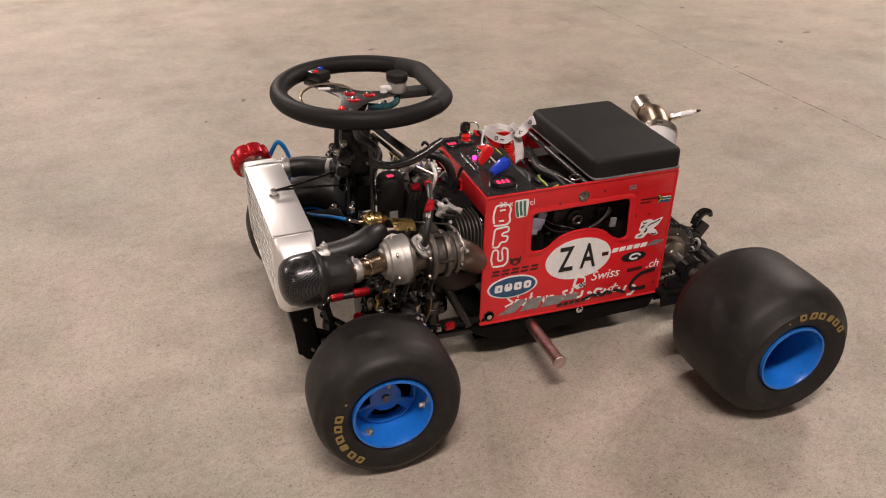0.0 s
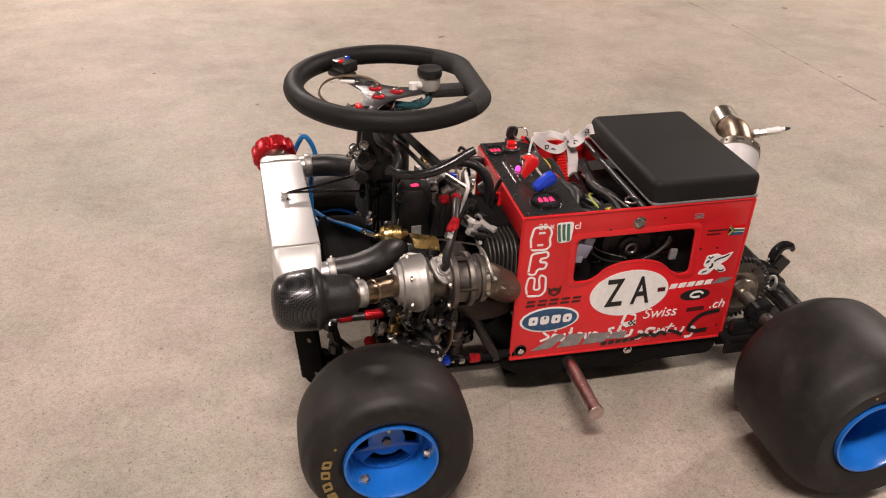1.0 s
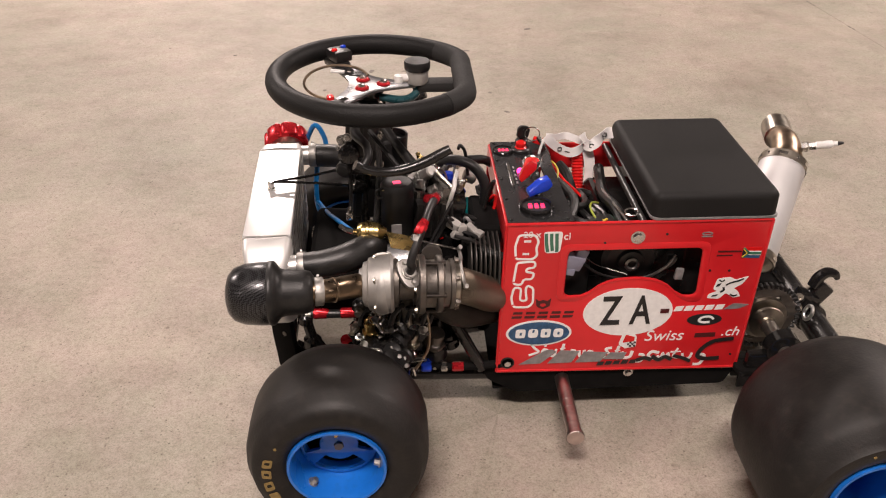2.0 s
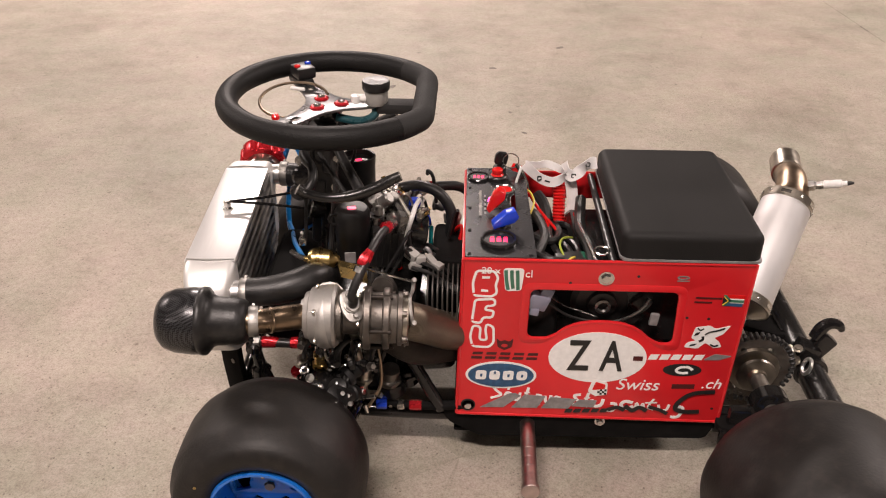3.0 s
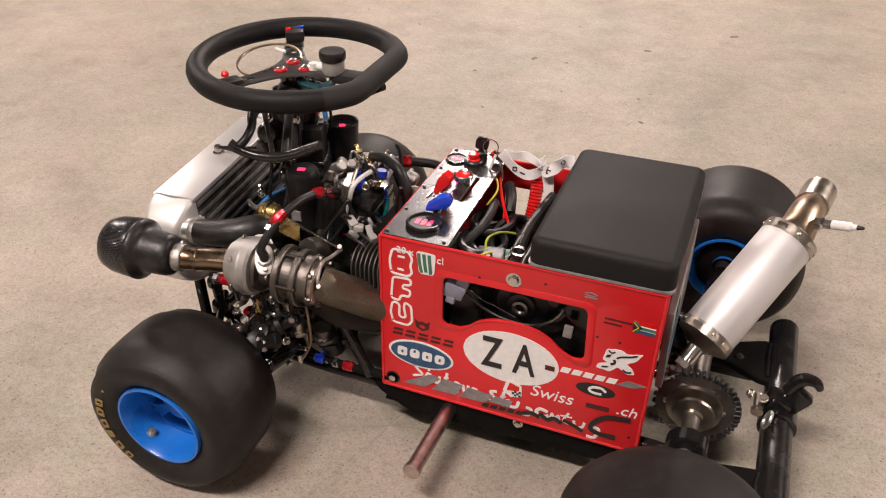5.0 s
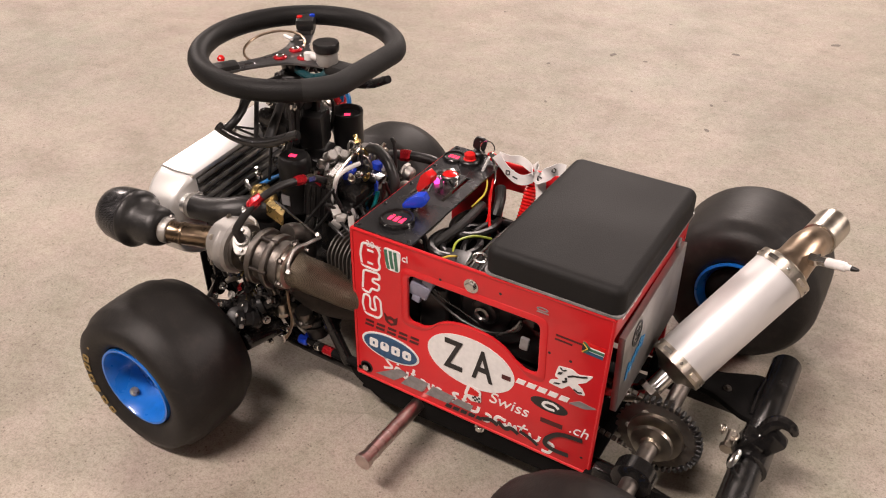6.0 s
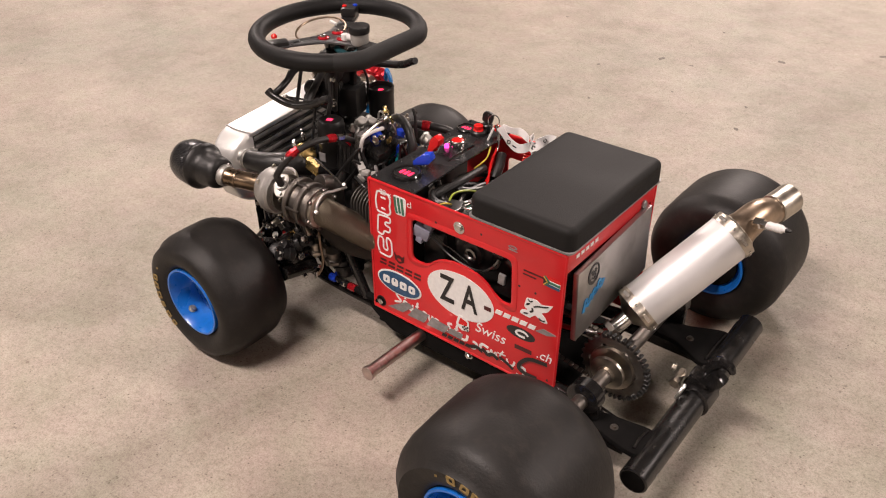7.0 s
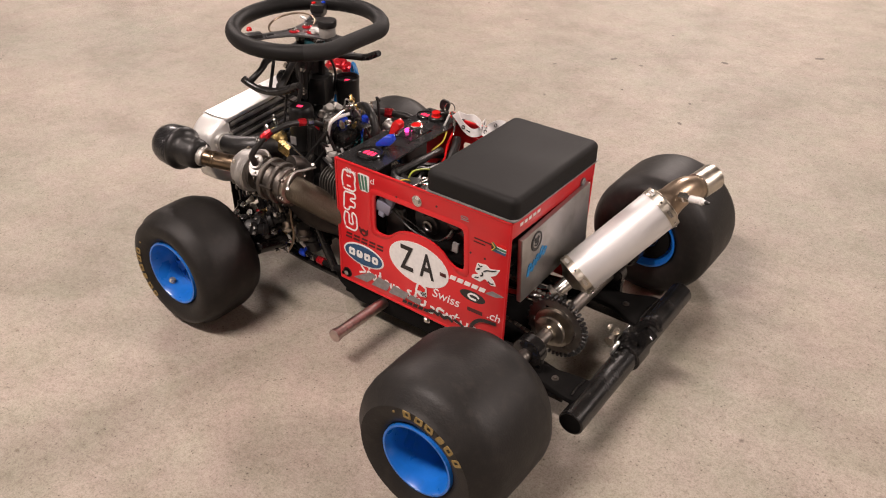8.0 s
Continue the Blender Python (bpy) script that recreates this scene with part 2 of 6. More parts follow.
M_stk_green = surf("green vinyl print", (0.05, 0.16, 0.10), 0.42, var=0.15, scale=120, bump=0.05)
M_stk_blue = surf("blue vinyl print", (0.025, 0.08, 0.17), 0.38, var=0.3, scale=120, bump=0.05)
M_stk_sky = surf("sky blue vinyl print", (0.03, 0.25, 0.55), 0.4, var=0.15, scale=120, bump=0.05)
M_stk_yellow = surf("yellow vinyl print", (0.7, 0.5, 0.05), 0.4, var=0.1, scale=120, bump=0.05)
M_gold = surf("faded gold print", (0.24, 0.165, 0.055), 0.6, var=0.2, scale=200, bump=0.05)
M_yellow = surf("yellow wire", (0.55, 0.42, 0.05), 0.4, var=0.05, scale=60, bump=0.0)
M_green = surf("green plastic", (0.02, 0.14, 0.08), 0.45, var=0.1, scale=60, bump=0.03)
# emissive red for the gauge digits and also for the canister marks
M_glow_red = glow("red glow", (1.0, 0.03, 0.10), 2.2)
M_led_pink = glow("magenta lamp", (1.0, 0.04, 0.35), 3.5)


# ---- mesh helpers ----
def V(*a):
    return Vector(a)


def spline(pts, k=6):
    """A smooth line through the points."""
    p = [Vector(q) for q in pts]
    if len(p) < 3 or k < 2:
        return p
    out = []
    for i in range(len(p) - 1):
        a, b, c, d = p[max(i - 1, 0)], p[i], p[i + 1], p[min(i + 2, len(p) - 1)]
        for j in range(k):
            t = j / k
            out.append(0.5 * ((2 * b) + (c - a) * t + (2 * a - 5 * b + 4 * c - d) * t * t + (3 * b - a - 3 * c + d) * t ** 3))
    return out + [p[-1]]


def frames(line):
    """An upright pair of axes carried along a line."""
    tan = [(line[min(i + 1, len(line) - 1)] - line[max(i - 1, 0)]).normalized() for i in range(len(line))]
    u = tan[0].orthogonal().normalized()
    out = []
    for t in tan:
        u = (u - t * u.dot(t))
        u = u.normalized() if u.length > 1e-6 else t.orthogonal().normalized()
        out.append((u, t.cross(u)))
    return out


def tube(pts, r, n=10, k=6, cap=True):
    """A swept round tube; r a number or one radius per given point."""
    line = spline(pts, k)
    if isinstance(r, (int, float)):
        rad = [r] * len(line)
    else:
        rad = [float(q) for q in np.interp(np.linspace(0, len(pts) - 1, len(line)), range(len(pts)), r)]
    vs, fs = [], []
    for c, (u, w), q in zip(line, frames(line), rad):
        vs += [c + q * (math.cos(a) * u + math.sin(a) * w) for a in [2 * math.pi * i / n for i in range(n)]]
    for i in range(len(line) - 1):
        fs += [(i * n + j, i * n + (j + 1) % n, (i + 1) * n + (j + 1) % n, (i + 1) * n + j) for j in range(n)]
    if cap:
        fs += [tuple(range(n))[::-1], tuple((len(line) - 1) * n + j for j in range(n))]
    return vs, fs


def lathe(origin, axis, profile, n=24, shut=True, phase=0.0):
    """Turns (along, radius) rows round an axis from origin."""
    o, a = Vector(origin), Vector(axis).normalized()
    u = a.orthogonal().normalized()
    w = a.cross(u)
    vs, fs = [], []
    for h, r in profile:
        vs += [o + a * h + max(r, 1e-5) * (math.cos(t) * u + math.sin(t) * w) for t in [2 * math.pi * i / n + phase for i in range(n)]]
    for i in range(len(profile) - 1):
        fs += [(i * n + j, i * n + (j + 1) % n, (i + 1) * n + (j + 1) % n, (i + 1) * n + j) for j in range(n)]
    if shut:
        fs += [tuple(range(n))[::-1], tuple((len(profile) - 1) * n + j for j in range(n))]
    return vs, fs


def rod(a, b, r, n=14, chamfer=None):
    """A straight round bar with chamfered ends."""
    a, b = Vector(a), Vector(b)
    d = (b - a).length
    c = min(r * 0.25, d * 0.2) if chamfer is None else chamfer
    return lathe(a, b - a, [(0, r - c), (c, r), (d - c, r), (d, r - c)], n)


def box(centre, size, rot=(0, 0, 0), bevel=0.002, seg=2):
    """A box with rounded edges."""
    bm = bmesh.new()
    bmesh.ops.create_cube(bm, size=1.0)
    bmesh.ops.scale(bm, vec=size, verts=bm.verts)
    if bevel:
        bmesh.ops.bevel(bm, geom=bm.edges[:], offset=min(bevel, min(size) * 0.45), segments=seg, profile=0.6, affect="EDGES")
    m = pose(*centre, *rot)
    bm.verts.ensure_lookup_table()
    vs = [m @ v.co for v in bm.verts]
    fs = [tuple(v.index for v in f.verts) for f in bm.faces]
    bm.free()
    return vs, fs


def to_mesh(curve):
    ob = bpy.data.objects.new("shape", curve)
    scene.collection.objects.link(ob)
    dg = bpy.context.evaluated_depsgraph_get()
    dg.update()
    me = bpy.data.meshes.new_from_object(ob.evaluated_get(dg))
    vs, fs = [v.co.copy() for v in me.vertices], [tuple(p.vertices) for p in me.polygons]
    bpy.data.objects.remove(ob)
    bpy.data.curves.remove(curve)
    bpy.data.meshes.remove(me)
    return vs, fs


def slab(outline, thick, m, holes=(), bevel=0.0):
    """A flat plate from a 2D outline, its back face in the plane z = 0 of m and its front at z = thick."""
    cu = bpy.data.curves.new("shape", "CURVE")
    cu.dimensions, cu.fill_mode = "2D", "BOTH"
    cu.extrude, cu.bevel_depth, cu.bevel_resolution = thick / 2 - bevel, bevel, 1
    for loop in (outline, *holes):
        s = cu.splines.new("POLY")
        s.points.add(len(loop) - 1)
        for p, (x, y) in zip(s.points, loop):
            p.co = (x, y, 0, 1)
        s.use_cyclic_u = True
    vs, fs = to_mesh(cu)
    return [m @ (v + Vector((0, 0, thick / 2))) for v in vs], fs


def letters(text, size, thick, m, shear=0.0, offset=0.0):
    cu = bpy.data.curves.new("shape", "FONT")
    cu.body, cu.size, cu.extrude, cu.shear, cu.offset = text, size, thick / 2, shear, offset
    cu.align_x, cu.align_y = "CENTER", "CENTER"
    vs, fs = to_mesh(cu)
    return [m @ v for v in vs], fs


def join(*shapes):
    vs, fs = [], []
    for v, f in shapes:
        k = len(vs)
        vs += v
        fs += [tuple(i + k for i in q) for q in f]
    return vs, fs


def ellipse(cx, cy, rx, ry, n=40, a0=0.0, a1=2 * math.pi):
    return [(cx + rx * math.cos(a), cy + ry * math.sin(a)) for a in [a0 + (a1 - a0) * i / n for i in range(n)]]


def rounded(pts, r=0.004, k=4):
    """A polygon with its corners rounded."""
    out = []
    for i, p in enumerate(pts):
        p, a, b = Vector(p), Vector(pts[i - 1]), Vector(pts[(i + 1) % len(pts)])
        q = min(r, (a - p).length * 0.45, (b - p).length * 0.45)
        s, e = p + (a - p).normalized() * q, p + (b - p).normalized() * q
        out += [tuple((1 - t) ** 2 * s + 2 * t * (1 - t) * p + t * t * e) for t in [j / k for j in range(k + 1)]]
    return out


PLACE = {}
TILTED = [Matrix()]


def part(name, shape, material, parent=None, label="", angle=35.0):
    """Links one mesh, in world coordinates, under a thing or a part."""
    vs, fs = [TILTED[0] @ Vector(v) for v in shape[0]], shape[1]
    lo = Vector([min(v[i] for v in vs) for i in range(3)])
    hi = Vector([max(v[i] for v in vs) for i in range(3)])
    c = (lo + hi) / 2
    me = bpy.data.meshes.new(name)
    me.from_pydata([v - c for v in vs], [], fs)
    me.materials.append(material)
    me.validate()
    bm = bmesh.new()
    bm.from_mesh(me)
    bmesh.ops.remove_doubles(bm, verts=bm.verts[:], dist=1e-6)
    bmesh.ops.recalc_face_normals(bm, faces=bm.faces[:])
    bm.to_mesh(me)
    bm.free()
    me.polygons.foreach_set("use_smooth", [True] * len(me.polygons))
    me.set_sharp_from_angle(angle=radians(angle))
    ob = new(name, me)
    PLACE[ob] = c
    if parent:
        ob.parent = parent
        ob.location = c - PLACE[parent]
    else:
        ob.location = c
    return tagged(ob, label) if label else ob


def bolt(at, axis, r=0.005, h=0.004, parent=None, material=None, name="bolt", washer=True):
    """A hexagon head on a washer."""
    prof = [(0, r), (h * 0.85, r), (h, r * 0.86)]
    s = lathe(at, axis, prof, 6)
    if washer:
        s = join(s, lathe(at, axis, [(-0.0005, r * 1.5), (0.0012, r * 1.5)], 16))
    return part(name, s, material or M_steel, parent)


def clamp(at, axis, r, w, parent, material=None):
    """A hose clip: band and screw."""
    at, axis = Vector(at), Vector(axis).normalized()
    s = lathe(at - axis * w / 2, axis, [(0, r - 0.001), (0, r), (w * 0.12, r + 0.001), (w * 0.88, r + 0.001), (w, r), (w, r - 0.001)], 24)
    u = axis.orthogonal().normalized()
    c = at + u * (r + 0.002)
    t = rod(c - axis.cross(u) * 0.006, c + axis.cross(u) * 0.006, 0.0024, 6)
    return part("hose_clip", join(s, t), material or M_zinc, parent)


# ---- the hall ----
def sheet(name, vs, fs, material, label):
    ob = part(name, ([Vector(v) for v in vs], fs), material, None, label)
    return tagged(ob, category="floor" if name == "floor" else "wall" if "wall" in name else "ceiling", kind="structure")


R = 9.0
JX = 1.714
xs = [(-R, 0), (JX - 0.0018, 0), (JX - 0.0010, -0.0012), (JX + 0.0010, -0.0012), (JX + 0.0018, 0), (R, 0)]
vs = [(x - (0.026 * y if abs(x) < R else 0), y, z) for x, z in xs for y in (-R, R)]
floor_ob = sheet("floor", vs, [(2 * i, 2 * i + 2, 2 * i + 3, 2 * i + 1) for i in range(5)], M_floor, "beige worn concrete floor with a fine joint and dark specks")
M_grime = surf("dark floor grime", (0.165, 0.145, 0.125), 0.8, var=0.3, scale=90, bump=0.3, bscale=300)


def blot(x, y, a, b, turn, rng):
    """A flat uneven crust of dirt on the floor."""
    ring = [2 * math.pi * i / 14 for i in range(14)]
    f = [0.65 + 0.5 * rng.random() for _ in ring]
    m = pose(x, y, 0, 0, 0, turn)
    low = [m @ V(a * q * math.cos(t), b * q * math.sin(t), 0.0002) for t, q in zip(ring, f)]
    top = [m @ V(a * q * 0.7 * math.cos(t), b * q * 0.7 * math.sin(t), 0.0012) for t, q in zip(ring, f)]
    k = len(ring)
    return low + top, [(i, (i + 1) % k, k + (i + 1) % k, k + i) for i in range(k)] + [tuple(k + i for i in range(k))]


dirt = random.Random(8)
for x, y, a in ((2.05, 2.43, 0.030), (2.12, 1.75, 0.026), (1.705, 1.50, 0.014), (1.544, 1.046, 0.011), (2.34, 1.84, 0.030), (-0.764, 1.94, 0.010), (-0.147, 1.745, 0.012), (-0.29, 1.30, 0.009), (0.35, 2.22, 0.026), (-0.41, 1.57, 0.012),
                (-0.26, 1.75, 0.020), (0.085, 1.96, 0.020), (0.17, 1.36, 0.014), (-0.10, 1.50, 0.007), (0.134, 1.526, 0.010)):
    part("dirt_patch", blot(x, y, a * 0.8, a * 0.5, 360 * dirt.random(), dirt), M_grime, floor_ob)
for y0, y1 in ((1.80, 1.84), (1.645, 1.675), (1.55, 1.57), (1.26, 1.44), (1.10, 1.13), (0.955, 1.06), (0.85, 0.885), (0.60, 0.72), (0.30, 0.42), (2.15, 2.22), (2.5, 2.58)):
    for i in range(max(1, round((y1 - y0) / 0.03))):
        y = y0 + 0.015 + 0.03 * i
        part("joint_dirt", blot(JX - 0.026 * y + 0.002 * (dirt.random() - 0.5), y, 0.0030 + 0.002 * dirt.random(), 0.017, 0, dirt), M_grime, floor_ob)
# unseen walls and ceiling, added to close the hall and shape the bounce
for name, c, s in (("wall_north", (0, R + 0.1, CEILING / 2), (2 * R, 0.2, CEILING)), ("wall_south", (0, -R - 0.1, CEILING / 2), (2 * R, 0.2, CEILING)),
                   ("wall_east", (R + 0.1, 0, CEILING / 2), (0.2, 2 * R + 0.4, CEILING)), ("wall_west", (-R - 0.1, 0, CEILING / 2), (0.2, 2 * R + 0.4, CEILING))):
    sheet(name, *box(c, s, bevel=0), M_wall, "plain pale painted hall wall")
sheet("ceiling", *box((0, 0, CEILING + 0.1), (2 * R + 0.4, 2 * R + 0.4, 0.2), bevel=0), M_ceiling, "plain pale hall ceiling")

for x, y, watt in LAMPS:
    root = new("ceiling_light")
    root.location = (x, y, CEILING)
    PLACE[root] = Vector((x, y, CEILING))
    tagged(root, "assumed long white lamp under the ceiling, out of view", "ceiling light", "hall lamps")
    part("housing", box((x, y, CEILING - 0.03), (1.7, 0.42, 0.06), bevel=0.01), M_white, root)
    lamp = bpy.data.lights.new("tube", "AREA")
    lamp.shape, lamp.size, lamp.size_y, lamp.energy, lamp.color = "RECTANGLE", 1.6, 0.34, watt, LAMP_COLOUR
    ob = new("tube", lamp)
    ob.parent = root
    ob.location = (0, 0, -0.08)

# ---- the kart ----
MID = 0.145
kart = new("go_kart")
kart.location = (0.1, MID, 0)
PLACE[kart] = Vector((0.1, MID, 0))
tagged(kart, "small home-built racing kart, red side panels, blue wheels, turbocharged engine", "go-kart")


def wheel(x, outer, z, r, width, rim, side, marks, screws=True, round_off=False):
    """Deep-dished rim with a slick tyre; side is -1 for the near side and +1 for the far one."""
    o, ax = V(x, outer, z), V(0, -side, 0)
    d, boss = (width * 0.43, 0.004) if width < 0.15 else (width * 0.84, 0.030)
    prof = [(0.004, rim - 0.0055), (0.0, rim - 0.0035), (0.0, rim), (0.006, rim + 0.001), (0.010, rim - 0.003), (0.016, rim - 0.006), (width * 0.5, rim - 0.010),
            (width - 0.012, rim - 0.004), (width - 0.004, rim), (width, rim), (width, rim - 0.004), (width - 0.012, rim - 0.010),
            (d + 0.008, rim - 0.013), (d + 0.006, rim - 0.020), (d - 0.004, rim - 0.020), (d - 0.003, rim - 0.014), (d - 0.010, rim - 0.0105), (0.02, rim - 0.009), (0.004, rim - 0.0055)]
    w = part("wheel", lathe(o, ax, prof, 48, shut=False), M_blue, kart, "blue painted deep-dished wheel with a slick tyre")
    e = rim + 0.002
    half = [(0.012, e - 0.008), (0.006, e), (0.001, e + 0.006), (-0.006, e + (r - e) * 0.30), (-0.007, e + (r - e) * 0.52), (-0.001, e + (r - e) * 0.76),
            (0.011, r - 0.010), (0.021, r - 0.0035), (0.034, r - 0.0008), (width * 0.5, r)]
    inner = [(width - h, q) for h, q in half[-2::-1]]
    if round_off:
        half[5:9] = [(0.002, r - 0.028), (0.012, r - 0.0135), (0.026, r - 0.0055), (0.046, r - 0.0014)]
    full = half + inner
    part("tyre", lathe(o, ax, full, 64, shut=False), M_rubber, w, "black slick racing tyre with rounded shoulders", 50)
    face = Matrix.Translation(o + ax * (d - 0.003)) @ Matrix.Rotation(math.pi / 2 * -side, 4, "X")
    gaps = []
    for k in range(3):
        c0 = radians(120 * k + 30)
        arc = [c0 + radians(-47 + 94 * q / 8) for q in range(9)]
        gaps.append(rounded([((rim - 0.017) * math.cos(q), (rim - 0.017) * math.sin(q)) for q in arc] + [(0.027 * math.cos(q), 0.027 * math.sin(q)) for q in arc[::-1]], 0.004, 2))
    part("wheel_centre", slab(ellipse(0, 0, rim - 0.0145, rim - 0.0145, 48), 0.006, face, gaps, 0.0008), M_blue, w, "blue three-spoked wheel centre")
    part("hub", lathe(o, ax, [(d - boss, 0.0), (d - boss, 0.016), (d - boss * 0.9, 0.0195), (d - boss * 0.65, 0.0205), (d + 0.02, 0.0215)], 26, shut=False), M_blue, w, "blue wheel hub")
    part("hub_nut", join(lathe(o, ax, [(d - boss - 0.009, 0.0), (d - boss - 0.009, 0.0070), (d - boss, 0.0080)], 6, shut=False), lathe(o, ax, [(d - boss - 0.003, 0.0), (d - boss - 0.003, 0.0120), (d - boss + 0.001, 0.0120)], 18, shut=False)), M_iron, w)
    # matt black disc that paints the shade seen through the spoke gaps
    part("gap_shade", lathe(o, ax, [(d + 0.012, 0.0), (d + 0.012, rim - 0.016), (d + 0.020, rim - 0.016)], 30, shut=False), M_matblack, w)
    for k in (-10, -130, 110) if screws else ():
        e2 = V(math.cos(radians(k)), 0, math.sin(radians(k)))
        c = o + ax * 0.023 + e2 * (rim - 0.0095)
        bolt(c, -e2, 0.0052, 0.008, w, M_zinc, name="bead_screw")
    part("valve", rod(o + ax * 0.03 + V(0.0, 0, rim - 0.012), o + ax * 0.024 + V(0.0, 0, rim - 0.030), 0.0028, 8), M_brass, w)
    a0, a1 = marks
    rr = e + (r - e) * 0.42
    blocks = []
    for k in range(6):
        a = radians(a0 + (a1 - a0) * (k + 0.5) / 6)
        c = o - ax * 0.0070 + V(math.cos(a), 0, math.sin(a)) * rr
        m = Matrix.Translation(c) @ Matrix.Rotation(-a + math.pi / 2, 4, "Y") @ Matrix.Rotation(math.pi / 2 * side * -1 if side < 0 else -math.pi / 2, 4, "X")
        w2 = (0.0072, 0.0074, 0.0080, 0.0060, 0.0076, 0.0064)[k]
        lean = 0.0016 * (1 if k % 2 else -1)
        outer = rounded([(-w2, -0.0066), (w2, -0.0066), (w2 + lean, 0.0066), (-w2 + lean, 0.0066)], 0.0030)
        gap = rounded([(-w2 * 0.40, -0.0034), (w2 * 0.40, -0.0034), (w2 * 0.40 + lean / 2, 0.0036), (-w2 * 0.40 + lean / 2, 0.0036)], 0.0012)
        blocks.append(slab(outer, 0.0010, m, [gap] if k != 3 else []))
    tick = radians(a0 - (a1 - a0) * 0.14)
    blocks.append(lathe(o - ax * 0.0074 + V(math.cos(tick), 0, math.sin(tick)) * (rr - 0.002), ax, [(0, 0.0022), (0.0010, 0.0022)], 6))
    part("sidewall_marking", join(*blocks), M_gold, w, "worn gold marking blocks")
    return w


FX, FZ, FR, FW = -0.2540, 0.129, 0.1295, 0.13
RX, RZ, RR, RW = 0.4645, 0.1385, 0.1395, 0.184
wheel(FX, -0.242, FZ, FR, FW + 0.005, 0.0690, -1, (159, 236))
WMID = 0.158
wheel(FX - 0.014, 2 * WMID + 0.234, FZ, FR, FW, 0.0695, 1, (166, 236))
wheel(RX, -0.341, RZ, RR, RW + 0.014, 0.0660, -1, (101, 28), False, True)
wheel(RX + 0.002, 2 * WMID + 0.322, RZ, RR, RW, 0.0660, 1, (101, 28), False)

# chassis rails, pan and cross bars
for y, nm in ((0.02, "frame_rail"), (2 * MID - 0.02, "frame_rail")):
    part(nm, tube([(-0.34, y + (0.03 if y < 0.1 else -0.03), 0.12), (-0.2, y, 0.088), (0.1, y, 0.078), (0.3, y, 0.078), (0.42, y, 0.09), (0.585, y - (0.02 if y < 0.1 else -0.02), 0.08)], 0.0125, 14), M_black, kart, "gloss black steel frame tube")
part("belly_pan", box((0.19, MID, 0.052), (0.40, 0.27, 0.006), bevel=0.002), M_matblack, kart)
part("side_skirt", slab(rounded([(-0.03, 0.100), (0.405, 0.100), (0.385, 0.052), (0.03, 0.046), (-0.02, 0.075)], 0.01), 0.006, pose(0, 0.010, 0, 90)), M_matblack, kart)
part("rear_bar", rod((0.5885, -0.075, 0.081), (0.5865, 0.385, 0.090), 0.0235, 32, 0.002), M_barblack, kart, "thick black rear bar with open ends")
# flat black disc on the solid end, painting the shade inside the bore
part("bore_shade", lathe((0.5885, -0.0754, 0.081), (-0.002, 0.46, 0.009), [(0.0, 0.0), (0.0003, 0.0200)], 24, shut=False), M_matblack, kart)
part("front_bar", tube([(-0.33, 0.02, 0.12), (-0.35, 0.05, 0.105), (-0.355, MID, 0.10), (-0.35, 0.24, 0.105), (-0.33, 0.27, 0.12)], 0.010, 12), M_black, kart)
part("diagonal_brace", tube([(-0.085, 0.004, 0.215), (-0.03, 0.004, 0.10)], 0.0095, 14), M_black, kart)
part("diagonal_brace", tube([(-0.085, 0.286, 0.215), (-0.03, 0.286, 0.10)], 0.0085, 12), M_black, kart)

# body panels
BACK = pose(0, 0.003, 0, 90)
PLATE = [(0.0, 0.376), (0.405, 0.376), (0.3975, 0.092), (-0.006, 0.096)]
sill = [(p.x, p.y) for p in spline([(0.122, 0.2435, 0), (0.136, 0.2500, 0), (0.152, 0.2635, 0), (0.175, 0.2725, 0), (0.205, 0.2750, 0), (0.235, 0.2715, 0), (0.257, 0.2610, 0), (0.272, 0.2475, 0), (0.288, 0.2385, 0)], 4)]
WINDOW = rounded([(0.094, 0.2435), (0.0955, 0.329), (0.3065, 0.329), (0.3085, 0.2375)], 0.012) + sill[::-1]
panel = part("side_panel", slab(rounded(PLATE, 0.004), 0.004, BACK, [WINDOW], 0.0012), M_red, kart, "bright red side panel with a window and stickers")
big = [(0.205 + (x - 0.205) * 1.09, 0.284 + (z - 0.284) * 1.2) for x, z in WINDOW]
part("window_rim", slab(big, 0.0035, pose(0, 0.0015, 0, 90), [[(0.205 + (x - 0.205) * 1.01, 0.284 + (z - 0.284) * 1.02) for x, z in WINDOW]], 0.0016), M_red, panel)
part("edge_lip", join(*[tube([V(x0, -0.0005, z0), V(x1, -0.0005, z1)], 0.0026, 8) for (x0, z0), (x1, z1) in zip(PLATE, PLATE[1:] + PLATE[:1])]), M_red, panel)
far_panel = part("side_panel", slab(rounded(PLATE, 0.004), 0.004, pose(0, 2 * MID + 0.001, 0, 90), [WINDOW], 0.0012), M_red, kart, "bright red side panel")
part("front_flange", box((0.0, MID, 0.356), (0.004, 2 * MID - 0.004, 0.042), bevel=0.0015), M_red, kart)
part("rear_flange", box((0.403, MID, 0.36), (0.004, 2 * MID - 0.004, 0.036), bevel=0.0015), M_red, kart)
part("rear_post", box((0.398, 2 * MID - 0.008, 0.25), (0.012, 0.008, 0.24), bevel=0.002), M_red, kart)


def on_panel(lift=0.0):
    return pose(0, -0.0012 - lift, 0, 90)


def sticker(name, shapes, material, lift=0.0, label="", parent=None):
    return part(name, join(*[slab(o, 0.0006, on_panel(lift), h) for o, h in shapes]), material, parent or panel, label)


def pieces(name, shapes, material, lift=0.0, label="", parent=None):
    """The same, each piece by itself."""
